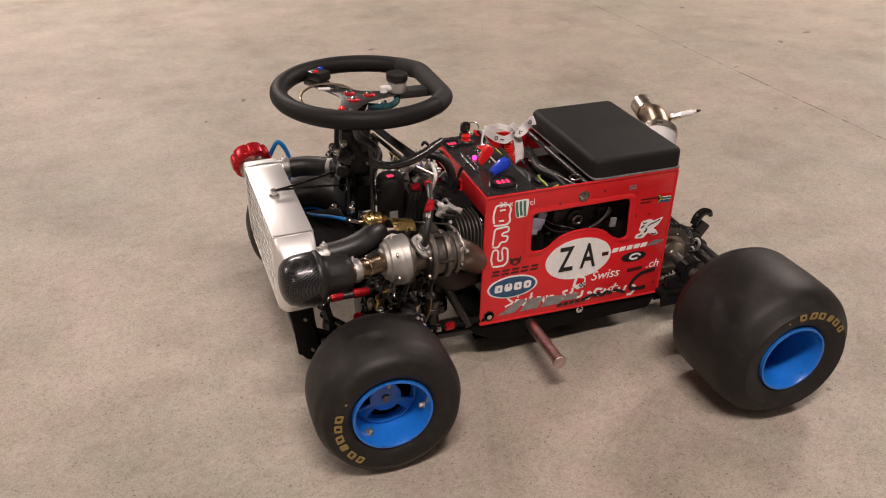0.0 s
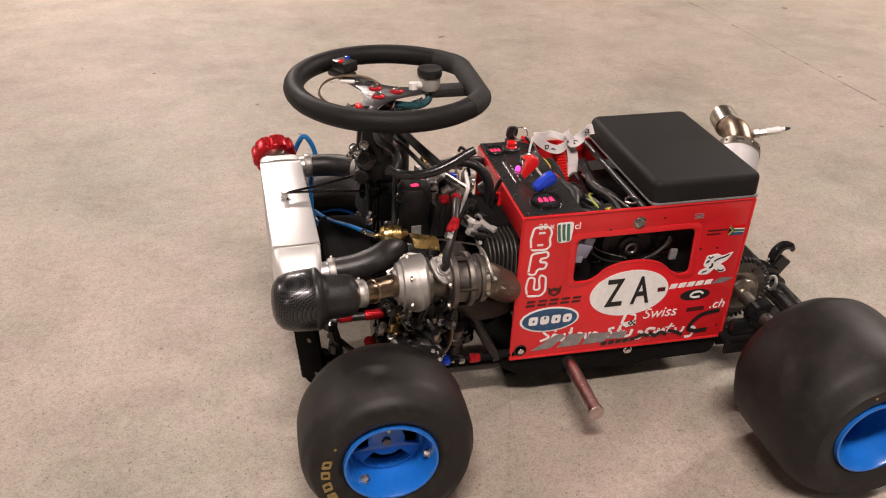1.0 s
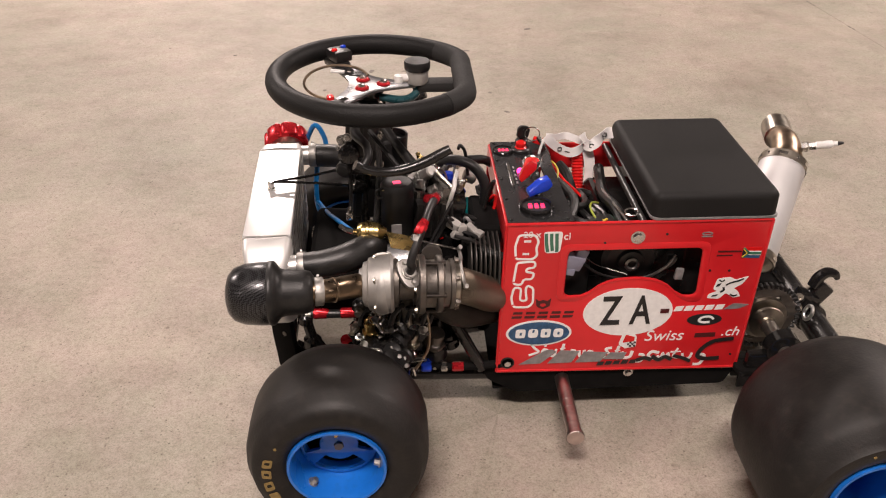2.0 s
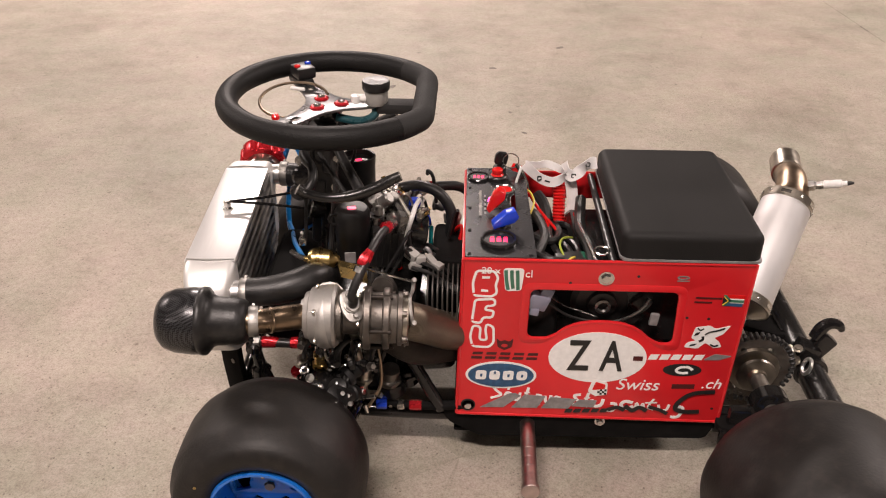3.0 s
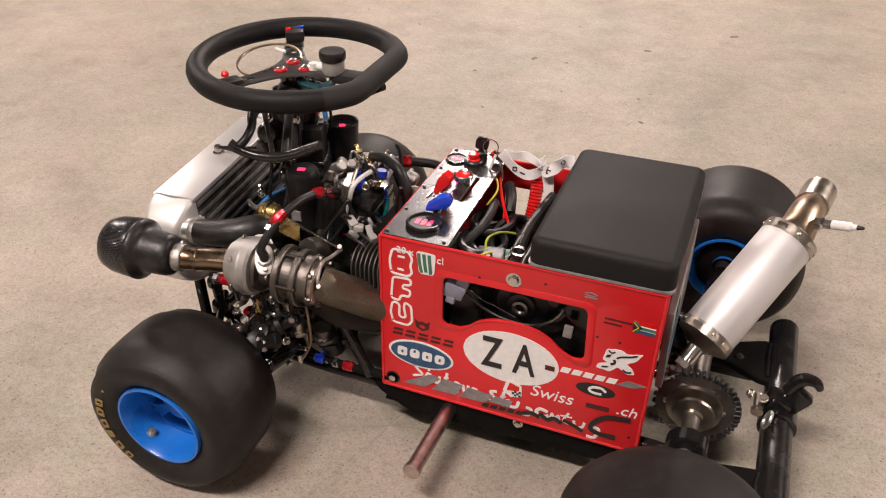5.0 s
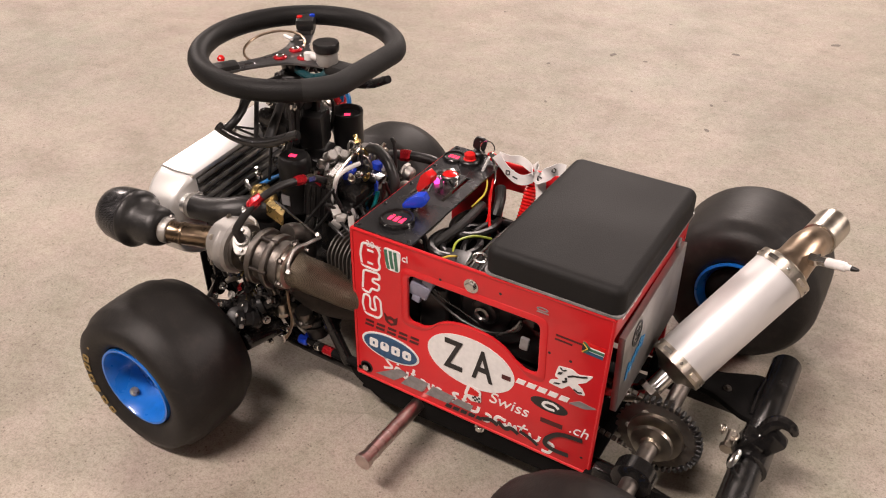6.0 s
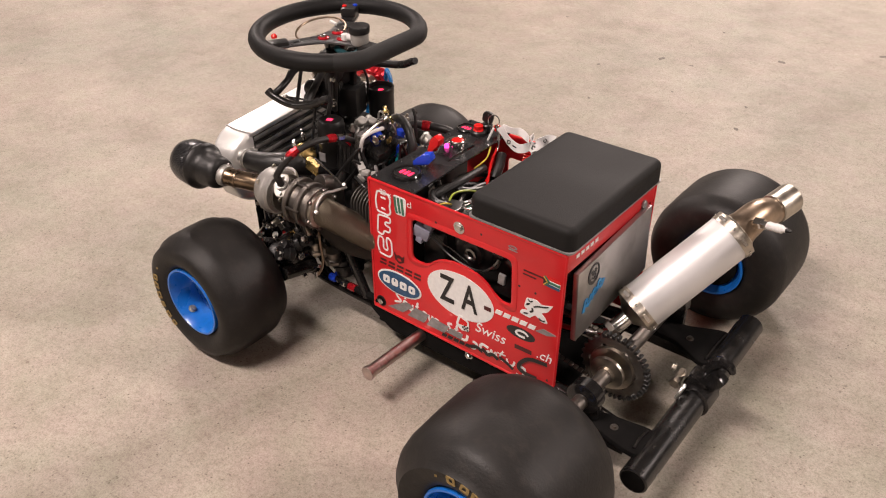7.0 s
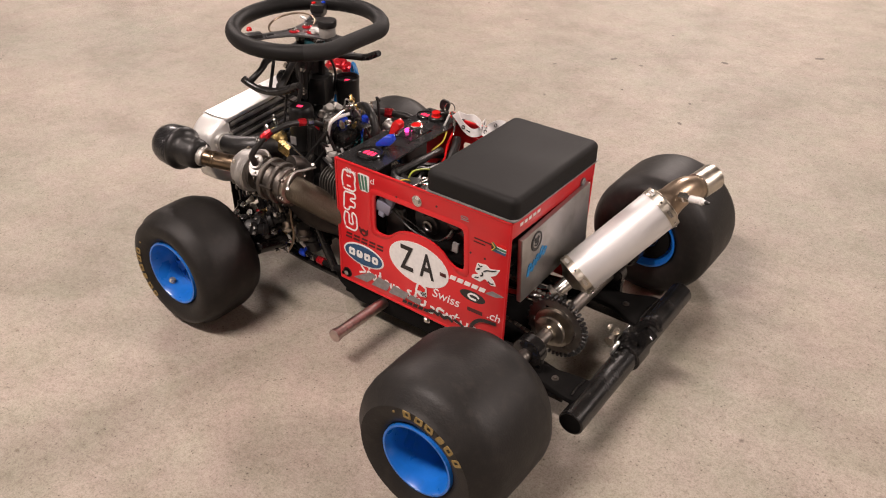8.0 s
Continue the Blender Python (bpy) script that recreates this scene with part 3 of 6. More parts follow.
    for s in shapes:
        sticker(name, [s], material, lift, label, parent)


def poly(*p):
    return (list(p), [])


def bar(x0, z0, x1, z1, h, slant=0.0):
    return ([(x0, z0), (x1, z1), (x1 + slant, z1 + h), (x0 + slant, z0 + h)], [])


def stroke(pts, w, n=5):
    """A thick 2D line as a closed outline."""
    line = spline([(*p, 0) for p in pts], n)
    lft, rgt = [], []
    for i, p in enumerate(line):
        t = (line[min(i + 1, len(line) - 1)] - line[max(i - 1, 0)]).normalized()
        lft.append((p.x - t.y * w / 2, p.y + t.x * w / 2))
        rgt.append((p.x + t.y * w / 2, p.y - t.x * w / 2))
    return (lft + rgt[::-1], [])


oval = sticker("country_sticker", [(ellipse(0.2015, 0.2105, 0.0725, 0.0465), [])], M_stk_white, 0, "white oval country sticker with black letters Z A")
for ch, x in (("Z", 0.1735), ("A", 0.2225)):
    part("letter", letters(ch, 0.078, 0.0005, pose(x, -0.0026, 0.2115, 90) @ Matrix.Diagonal((0.62, 1.0, 1, 1)), offset=0.0012), M_stk_black, oval)
sticker("flag_mark", [bar(0.254, 0.2075, 0.268, 0.2075, 0.008)], M_stk_dark, 0.001, parent=oval)
# outlined upright logo, three glyph shapes
glyph = []
SHAPES = [[(0.016, 0.226), (0.040, 0.225), (0.047, 0.234), (0.046, 0.262), (0.036, 0.267), (0.034, 0.258), (0.037, 0.238), (0.026, 0.238), (0.027, 0.262), (0.016, 0.264), (0.012, 0.244)],
          [(0.014, 0.270), (0.027, 0.268), (0.030, 0.279), (0.043, 0.278), (0.046, 0.290), (0.033, 0.292), (0.034, 0.298), (0.047, 0.300), (0.046, 0.311), (0.018, 0.309)],
          [(0.016, 0.316), (0.042, 0.315), (0.049, 0.322), (0.046, 0.335), (0.050, 0.346), (0.044, 0.358), (0.019, 0.358), (0.014, 0.338)]]
for o in SHAPES:
    o = rounded(o, 0.005, 3)
    glyph.append(stroke(o + o[:2], 0.0036, 1))
glyph += [stroke([(0.026, 0.325), (0.036, 0.3245)], 0.0035), stroke([(0.027, 0.347), (0.038, 0.347)], 0.0035)]
sticker("logo_sticker", glyph, M_stk_white, 0, "white outlined upright logo sticker")
claw = [stroke([(0.060 + 0.008 * k, 0.360), (0.061 + 0.008 * k, 0.345), (0.064 + 0.007 * k, 0.328 + 0.002 * (k % 2))], 0.0050) for k in range(3)]
sticker("claw_backing", [(rounded([(0.056, 0.363), (0.086, 0.363), (0.083, 0.326), (0.060, 0.325)], 0.006), [])], M_stk_white, 0)
sticker("claw_sticker", claw, M_stk_green, 0.0008, "green three-stroke claw sticker")
part("writing", letters("cl", 0.017, 0.0006, pose(0.0925, -0.0016, 0.354, 90)), M_stk_white, panel)
part("writing", letters("20 x", 0.015, 0.0006, pose(0.039, -0.0021, 0.3585, 90)), M_stk_white, panel)
sticker("logo_sticker", [bar(0.014 + 0.0205 * k, 0.2035, 0.030 + 0.0205 * k, 0.2035, 0.0045, 0.001) for k in range(5)] + [bar(0.016 + 0.0205 * k, 0.2115, 0.031 + 0.0205 * k, 0.2115, 0.0045, 0.001) for k in range(5)], M_stk_dark, 0, "dark worn logo sticker")
sticker("mask_sticker", [(rounded([(0.053, 0.2265), (0.063, 0.2205), (0.074, 0.2265), (0.076, 0.242), (0.070, 0.236), (0.063, 0.239), (0.057, 0.236), (0.051, 0.242)], 0.002), [rounded([(0.058, 0.228), (0.063, 0.225), (0.069, 0.228), (0.066, 0.232), (0.060, 0.232)], 0.001)])], M_stk_dark, 0)
badge = sticker("oval_badge", [(ellipse(0.060, 0.1735, 0.0535, 0.0255), [])], M_stk_white, 0, "oval blue badge sticker with white rim")
sticker("badge_field", [(ellipse(0.060, 0.1735, 0.0495, 0.0222), [])], M_stk_blue, 0.0008, parent=badge)
pieces("badge_bar", [(rounded([(0.0215 + 0.0205 * k, 0.1655), (0.0375 + 0.0205 * k, 0.1655), (0.0385 + 0.0205 * k, 0.1825), (0.0225 + 0.0205 * k, 0.1825)], 0.004 + 0.002 * (k % 2)), []) for k in range(4)], M_stk_white, 0.0016, parent=badge)
pieces("badge_notch", [bar(0.0285 + 0.0205 * k, 0.1715 if k != 1 else 0.1765, 0.0318 + 0.0205 * k, 0.1715 if k != 1 else 0.1765, 0.0050, 0.0004) for k in range(4)], M_stk_blue, 0.0024, parent=badge)
# national flag
sticker("flag_sticker", [bar(0.368, 0.3215, 0.398, 0.3205, 0.006)], M_redplast, 0, "small national flag sticker")
sticker("flag_band", [bar(0.368, 0.3135, 0.397, 0.3125, 0.008)], M_stk_white, 0)
sticker("flag_band", [bar(0.372, 0.3155, 0.397, 0.3145, 0.0040), poly((0.367, 0.327), (0.371, 0.327), (0.380, 0.3175), (0.371, 0.309), (0.367, 0.309), (0.375, 0.318))], M_stk_green, 0.0006)
sticker("flag_band", [bar(0.372, 0.3085, 0.396, 0.3075, 0.0055)], M_stk_blue, 0)
sticker("flag_band", [poly((0.367, 0.3245), (0.3735, 0.318), (0.367, 0.3115))], M_stk_black, 0.0012)
sticker("flag_band", [stroke([(0.3675, 0.3255), (0.3745, 0.318), (0.3675, 0.3105)], 0.0014, 1)], M_stk_yellow, 0.0016)
sticker("small_print", [bar(0.329, 0.3195, 0.366, 0.3190, 0.0028), bar(0.328, 0.3125, 0.353, 0.3122, 0.0025)], M_stk_dark, 0)
sticker("small_mark", [(ellipse(0.307, 0.3535, 0.0085, 0.0032), [ellipse(0.307, 0.3535, 0.006, 0.0016)]), bar(0.299, 0.3475, 0.316, 0.3475, 0.0015)], M_stk_grey, 0)
# figure-like cartoon blot, kept as a plain shape
sticker("blot_sticker", [(rounded([(0.333, 0.2505), (0.337, 0.2705), (0.357, 0.2735), (0.366, 0.268), (0.387, 0.2745), (0.378, 0.259), (0.366, 0.2515), (0.374, 0.246), (0.3795, 0.236), (0.368, 0.2335), (0.355, 0.243), (0.345, 0.232), (0.325, 0.234), (0.328, 0.242), (0.341, 0.247)], 0.003), [])], M_stk_white, 0, "white and black blot-shaped sticker")
sticker("blot_marks", [stroke([(0.340, 0.269), (0.3445, 0.2655), (0.349, 0.2685)], 0.0020), bar(0.3365, 0.2555, 0.3425, 0.2575, 0.0050, 0.002), stroke([(0.352, 0.258), (0.359, 0.2625), (0.371, 0.266), (0.379, 0.270)], 0.0024), stroke([(0.345, 0.2455), (0.350, 0.2490), (0.349, 0.2545)], 0.0034), bar(0.332, 0.2365, 0.3405, 0.2385, 0.0030, 0.002), stroke([(0.362, 0.2405), (0.368, 0.2375), (0.374, 0.2395)], 0.0026)], M_stk_black, 0.0008)
sticker("logo_sticker", [bar(0.2755 + 0.0165 * k, 0.2095 + 0.0003 * k, 0.2885 + 0.0165 * k, 0.2100 + 0.0003 * k, 0.0095, 0.0035) for k in range(5)], M_stk_white, 0, "pale worn logo sticker")
sticker("logo_tail", [(rounded([(0.356, 0.211), (0.380, 0.2115), (0.398, 0.2195), (0.372, 0.2225)], 0.003), [])], M_stk_grey, 0)
disc = sticker("oval_badge", [(ellipse(0.329, 0.1915, 0.0285, 0.0115), [])], M_stk_black, 0, "black oval badge with a white swirl")
sticker("swirl", [stroke([(0.344, 0.1925), (0.337, 0.1975), (0.325, 0.1965), (0.320, 0.1905), (0.327, 0.1865), (0.338, 0.1870)], 0.0040)], M_stk_white, 0.0008, parent=disc)
part("writing", letters("Swiss", 0.030, 0.0006, pose(0.266, -0.0016, 0.1605, 90, 0, 0), 0.25), M_stk_white, panel)
part("writing", letters(".ch", 0.026, 0.0006, pose(0.376, -0.0016, 0.1655, 90, 0, 0), 0.25), M_stk_white, panel)
sticker("small_print", [bar(0.318, 0.1555, 0.352, 0.1565, 0.0085)], M_stk_dark, 0)
shield = sticker("shield_sticker", [(rounded([(0.1925, 0.146), (0.199, 0.1705), (0.2215, 0.1645), (0.2225, 0.141), (0.205, 0.138)], 0.004), [])], M_stk_white, 0.0008, "small white shield sticker")
sticker("shield_field", [(rounded([(0.199, 0.150), (0.2035, 0.166), (0.2185, 0.161), (0.218, 0.153)], 0.002), [])], M_redplast, 0.0016, parent=shield)
sticker("shield_check", [bar(0.2075 + 0.0034 * (i % 4), 0.1415 + 0.0034 * (i // 4), 0.2109 + 0.0034 * (i % 4), 0.1415 + 0.0034 * (i // 4), 0.0034) for i in range(12) if (i + i // 4) % 2], M_stk_black, 0.0016, parent=shield)
# torn white script, kept as worn strokes
scr = []
rs = random.Random(23)
x = 0.046
for k in range(17):
    z = 0.1335 - 0.0012 * k + 0.003 * (rs.random() - 0.5)
    w, h, th = 0.008 + 0.010 * rs.random(), 0.009 + 0.005 * rs.random(), 0.0032 + 0.0022 * rs.random()
    kind = (0, 2, 1, 3, 4, 1, 2, 5, 0, 3, 1, 4, 2, 5, 3, 1, 4)[k]
    if kind == 0:
        scr.append(stroke([(x + w, z + h * 1.5), (x + w * 0.2, z + h * 1.3), (x + w * 0.5, z + h * 0.6), (x + w * 0.9, z), (x, z - h * 0.5)], th * 1.2))
    elif kind == 1:
        scr.append(stroke([(x, z + h * 0.7), (x + w * 0.2, z - h * 0.3), (x + w * 0.8, z - h * 0.2), (x + w, z + h * 0.8)], th))
    elif kind == 2:
        scr.append(stroke([(x + w, z + h * 0.5), (x + w * 0.3, z + h * 0.7), (x, z), (x + w * 0.5, z - h * 0.5), (x + w * 1.1, z - h * 0.1)], th))
    elif kind == 3:
        scr.append(stroke([(x + w * 0.7, z + h * 1.6), (x + w * 0.3, z), (x + w * 0.8, z - h * 0.5)], th))
        scr.append(bar(x, z + h * 0.7, x + w, z + h * 0.8, 0.0022))
    elif kind == 4:
        scr.append(stroke([(x + w * 0.3, z + h * 0.5), (x + w, z + h * 0.3), (x + w * 0.7, z - h), (x, z - h * 1.1)], th))
    else:
        scr.append(stroke([(x, z - h * 0.4), (x + w * 0.2, z + h * 0.6), (x + w * 0.6, z - h * 0.2), (x + w, z + h * 0.5), (x + w * 1.2, z - h * 0.4)], th))
    if rs.random() < 0.3:
        scr.append(bar(x + 0.003, z + h * 1.25, x + 0.007, z + h * 1.3, 0.003))
    x += w + 0.002 + 0.006 * rs.random()
pieces("script_stroke", scr, M_stk_white, 0)
pieces("silver_sticker", [poly((0.030, 0.1100), (0.066, 0.1110), (0.092, 0.1345), (0.084, 0.1395), (0.074, 0.1385)), poly((0.078, 0.1105), (0.118, 0.1115), (0.130, 0.1345), (0.098, 0.1375)), poly((0.124, 0.1110), (0.166, 0.1115), (0.178, 0.1305), (0.138, 0.1335)), poly((0.170, 0.1165), (0.204, 0.1150), (0.209, 0.1290), (0.182, 0.1300))], M_stk_grey, 0.0008, "worn silver lettering sticker with bare patches")
sticker("logo_sticker", [bar(0.160 + 0.0135 * k, 0.1040 + 0.0006 * k, 0.1705 + 0.0135 * k, 0.1043 + 0.0006 * k, 0.0075, 0.003) for k in range(5)], M_stk_black, 0.0016, "black italic bars of a worn logo")
sticker("tail_sticker", [stroke([(0.226, 0.112), (0.240, 0.117), (0.252, 0.112)], 0.007), stroke([(0.252, 0.121), (0.264, 0.112), (0.274, 0.118), (0.286, 0.112)], 0.007), stroke([(0.288, 0.120), (0.306, 0.114), (0.318, 0.107)], 0.006), stroke([(0.384, 0.1525), (0.352, 0.1480), (0.334, 0.1330), (0.329, 0.1180), (0.342, 0.1120), (0.366, 0.1130)], 0.0075)], M_stk_black, 0.0016, "black sweeping tail of a worn sticker")
for x, z, r in ((0.2005, 0.350, 0.0075), (0.0115, 0.1135, 0.0062)):
    bolt((x, -0.0012, z), (0, -1, 0), r, 0.005, panel)
bolt((0.218, 0.004, 0.082), (0, -1, 0), 0.0055, 0.006, kart)
part("rubber_washer", lathe((0.0115, 0.0, 0.1135), (0, -1, 0), [(0, 0.0115), (0.002, 0.0115), (0.0024, 0.0105)], 20), M_hose, panel)
# holes are not cut: flat black discs paint their shaded depth
for x, z in ((0.245, 0.354), (0.151, 0.341), (0.322, 0.286), (0.353, 0.285), (0.385, 0.118)):
    part("screw_hole", lathe((x, -0.0009, z), (0, -1, 0), [(0, 0.0022), (0.0005, 0.0022)], 10), M_stk_black, panel)

# seat
def cushion(x0, x1, y0, y1, z0, z1):
    bm = bmesh.new()
    bmesh.ops.create_cube(bm, size=1.0)
    bmesh.ops.scale(bm, vec=(x1 - x0, y1 - y0, z1 - z0), verts=bm.verts)
    bmesh.ops.bevel(bm, geom=[e for e in bm.edges if abs(e.verts[0].co.z - e.verts[1].co.z) > 0.01], offset=0.016, segments=5, profile=0.5, affect="EDGES")
    top = [e for e in bm.edges if e.verts[0].co.z > 0 and e.verts[1].co.z > 0 and len(e.link_faces) == 2 and any(abs(f.normal.z) > 0.9 for f in e.link_faces)]
    bmesh.ops.bevel(bm, geom=top, offset=0.012, segments=6, profile=0.5, affect="EDGES")
    c = V((x0 + x1) / 2, (y0 + y1) / 2, (z0 + z1) / 2)
    bm.verts.ensure_lookup_table()
    out = [v.co + c for v in bm.verts], [tuple(v.index for v in f.verts) for f in bm.faces]
    bm.free()
    return out


seat = part("seat", cushion(0.2175, 0.4115, -0.001, 0.294, 0.3825, 0.4210), M_vinyl, kart, "black vinyl seat cushion with rounded edges", 60)
part("seat_board", slab(rounded([(0.2165, -0.003), (0.412, -0.003), (0.412, 0.295), (0.2165, 0.295)], 0.012), 0.0030, pose(0, 0, 0.3795)), M_stk_grey, seat, "thin pale seat board")
part("seat_rail", rod((0.209, 0.005, 0.371), (0.209, 0.286, 0.371), 0.0055, 12), M_plastic, kart)
part("tie_rod", rod((0.186, 0.004, 0.372), (0.176, 0.20, 0.345), 0.0026, 10), M_steel, kart)
part("rail_eye", tube([V(0.196 + 0.010 * math.cos(a), 0.03 + 0.006 * math.sin(a), 0.376 + 0.003 * math.sin(a)) for a in [2 * math.pi * i / 10 for i in range(11)]], 0.0022, 8), M_steel, kart)

# dash
dash = part("dash_plate", slab(rounded([(0.002, 0.001), (0.102, 0.001), (0.098, 0.291), (0.002, 0.291)], 0.003), 0.003, pose(0, 0, 0.3765), [rounded([(0.072, 0.125), (0.079, 0.125), (0.079, 0.205), (0.072, 0.205)], 0.001)]), M_dash, kart, "black anodised dash plate with switches and gauges")
DZ = 0.3795


def gauge(x, y, r, parent, h=0.010):
    g = part("gauge", lathe((x, y, DZ), (0, 0, 1), [(0, r), (h * 0.7, r), (h, r * 0.94), (h, r * 0.84), (h * 0.55, r * 0.80)], 36, shut=False), M_black, parent, "round black gauge with glowing red digits")
    part("gauge_face", lathe((x, y, DZ), (0, 0, 1), [(0, r * 0.82), (h * 0.56, r * 0.82)], 30), M_plastic, g)
    digits = []
    for k in range(3):
        c = (x + r * 0.40 * (k - 1) * 0.9, y - r * 0.05 + 0.0, DZ + h * 0.6)
        digits.append(box(c, (r * 0.24, r * 0.42, 0.0006), (0, 0, 0), 0.0002, 1))
        digits.append(box((c[0] + r * 0.02, c[1] + r * 0.30, c[2]), (r * 0.18, r * 0.06, 0.0006), (0, 0, 0), 0, 1))
    part("digits", join(*digits), M_glow_red, g)
    return g


gauge(0.050, 0.043, 0.0265, dash, 0.007)
gauge(0.0215, 0.252, 0.0185, dash, 0.004)
part("label_strip", slab([(0.022, 0.118), (0.026, 0.118), (0.026, 0.202), (0.022, 0.202)], 0.002, pose(0, 0, DZ)), M_steel, dash)
for k in range(5):
    part("label_bar", box((0.0315, 0.128 + 0.014 * k, DZ + 0.0012), (0.0030, 0.007, 0.0008), bevel=0.0002), M_stk_grey, dash)


def flip_switch(x, y, h, mat, parent, lab, rz=0, lift=0):
    """A toggle under a raised guard."""
    t = math.radians(lift)
    turn = lambda p: (p[0] * math.cos(t) - p[1] * math.sin(t), p[0] * math.sin(t) + p[1] * math.cos(t))
    side = [turn(p) for p in [(-0.019, -0.005), (0.012, -0.008), (0.020, -0.003), (0.019, 0.0075), (0.006, 0.0090), (-0.017, 0.0010)]]
    base = part("switch_guard", slab(rounded(side, 0.0012, 2), 0.0165, pose(x, y + 0.008, h + 0.014, 90, 0, rz), (), 0.0010), mat, parent, lab)
    part("toggle", join(rod((x + 0.004, y, h), (x + 0.012, y, h + 0.016), 0.0022, 8), lathe((x, y, h - 0.001), (0, 0, 1), [(0, 0.006), (0.004, 0.006), (0.005, 0.004)], 12)), M_steel, base)
    return base


flip_switch(0.056, 0.080, DZ + 0.004, M_blueplast, dash, "blue flip-up switch guard", 12, 20)
flip_switch(0.046, 0.128, DZ + 0.010, M_redplast, dash, "red flip-up switch guard", -4, 52)
btn = part("push_button", lathe((0.061, 0.174, DZ), (0, 0, 1), [(0, 0.011), (0.010, 0.011), (0.012, 0.0155), (0.019, 0.0160), (0.021, 0.0145), (0.018, 0.0115)], 26, shut=False), M_steel, dash, "round red button in a steel bezel")
part("button_cap", lathe((0.061, 0.174, DZ + 0.0165), (0, 0, 1), [(0, 0.0115), (0.003, 0.0112), (0.0045, 0.008), (0.005, 0.0)], 22), M_redplast, btn)
part("signal_lamp", lathe((0.040, 0.168, DZ), (0, 0, 1), [(0, 0.0045), (0.004, 0.0045), (0.007, 0.003), (0.008, 0)], 14), M_led_pink, dash)
kill = part("kill_button", lathe((0.052, 0.250, DZ), (0, 0, 1), [(0, 0.0105), (0.008, 0.0105), (0.010, 0.008), (0.012, 0.0090), (0.017, 0.0090), (0.0185, 0.007), (0.0185, 0.0)], 22), M_redplast, dash, "red push button on a black collar")
part("collar", lathe((0.052, 0.250, DZ), (0, 0, 1), [(0, 0.0165), (0.006, 0.0165), (0.008, 0.0145)], 22), M_plastic, kill)
lock = part("ignition_lock", lathe((0.056, 0.272, DZ), (0, 0, 1), [(0, 0.011), (0.012, 0.011), (0.014, 0.009)], 20), M_plastic, dash)
part("key", join(slab(rounded([(-0.009, 0.0), (0.009, 0.0), (0.010, 0.014), (0.006, 0.019), (-0.007, 0.019), (-0.010, 0.013)], 0.003), 0.007, pose(0.056, 0.2755, DZ + 0.018, 90, 10, 12), [ellipse(0.0, 0.0145, 0.0025, 0.0025, 10)], 0.0015), box((0.056, 0.272, DZ + 0.014), (0.008, 0.002, 0.012), bevel=0.0004)), M_plastic, lock, "black-headed key in its lock")
for x, y in ((0.008, 0.008), (0.094, 0.008), (0.008, 0.145), (0.008, 0.284), (0.040, 0.286), (0.092, 0.284), (0.008, 0.075), (0.008, 0.215)):
    part("screw", lathe((x, y, DZ), (0, 0, 1), [(0, 0.0028), (0.0014, 0.0026), (0.002, 0.0015)], 10), M_plastic, dash)
part("lever_pin", rod((0.082, 0.238, DZ - 0.002), (0.090, 0.246, DZ + 0.024), 0.0022, 8), M_white, dash)

# lanyard: looped ribbon round the key ring
lan = new("lanyard")
lan.location = (0.15, 0.25, 0.385)
PLACE[lan] = Vector((0.15, 0.25, 0.385))
tagged(lan, "white ribbon lanyard draped between key and seat", "lanyard")


def ribbon(pts, wdt, twist, k=8):
    line = spline(pts, k)
    vs, fs = [], []
    for i, c in enumerate(line):
        f = i / (len(line) - 1)
        a = twist[0] + (twist[1] - twist[0]) * f + twist[2] * math.sin(twist[3] * f)
        t = (line[min(i + 1, len(line) - 1)] - line[max(i - 1, 0)]).normalized()
        s = t.cross(V(0, 0, 1)).normalized()
        d = s * math.cos(a) + t.cross(s) * math.sin(a)
        nn = t.cross(d).normalized() * 0.0006
        vs += [c - d * wdt / 2 - nn, c + d * wdt / 2 - nn, c + d * wdt / 2 + nn, c - d * wdt / 2 + nn]
    for i in range(len(line) - 1):
        fs += [(4 * i + j, 4 * i + (j + 1) % 4, 4 * i + 4 + (j + 1) % 4, 4 * i + 4 + j) for j in range(4)]
    return vs, fs + [(0, 1, 2, 3), tuple(4 * (len(line) - 1) + j for j in (3, 2, 1, 0))]


part("ribbon", ribbon([(0.096, 0.258, 0.403), (0.108, 0.256, 0.391), (0.124, 0.253, 0.380), (0.142, 0.252, 0.3745), (0.157, 0.255, 0.379), (0.1645, 0.262, 0.389), (0.161, 0.270, 0.398)], 0.0165, (1.25, 1.75, 0.25, 9)), M_strap, lan)
part("ribbon", ribbon([(0.098, 0.262, 0.401), (0.116, 0.268, 0.397), (0.132, 0.270, 0.399), (0.146, 0.267, 0.396), (0.158, 0.262, 0.391), (0.166, 0.256, 0.386)], 0.0125, (1.0, 1.9, 0.5, 8)), M_strap, lan)
part("ribbon", ribbon([(0.160, 0.268, 0.401), (0.166, 0.258, 0.391), (0.174, 0.253, 0.386), (0.183, 0.252, 0.392), (0.192, 0.254, 0.401), (0.203, 0.258, 0.407), (0.214, 0.262, 0.406)], 0.0195, (1.15, 1.35, 0.45, 11)), M_strap, lan)
part("ribbon_tail", ribbon([(0.170, 0.266, 0.384), (0.176, 0.260, 0.362), (0.178, 0.254, 0.338), (0.174, 0.246, 0.316), (0.172, 0.240, 0.304), (0.176, 0.232, 0.306)], 0.0190, (0.4, 1.0, 0.3, 9)), M_strap, lan)


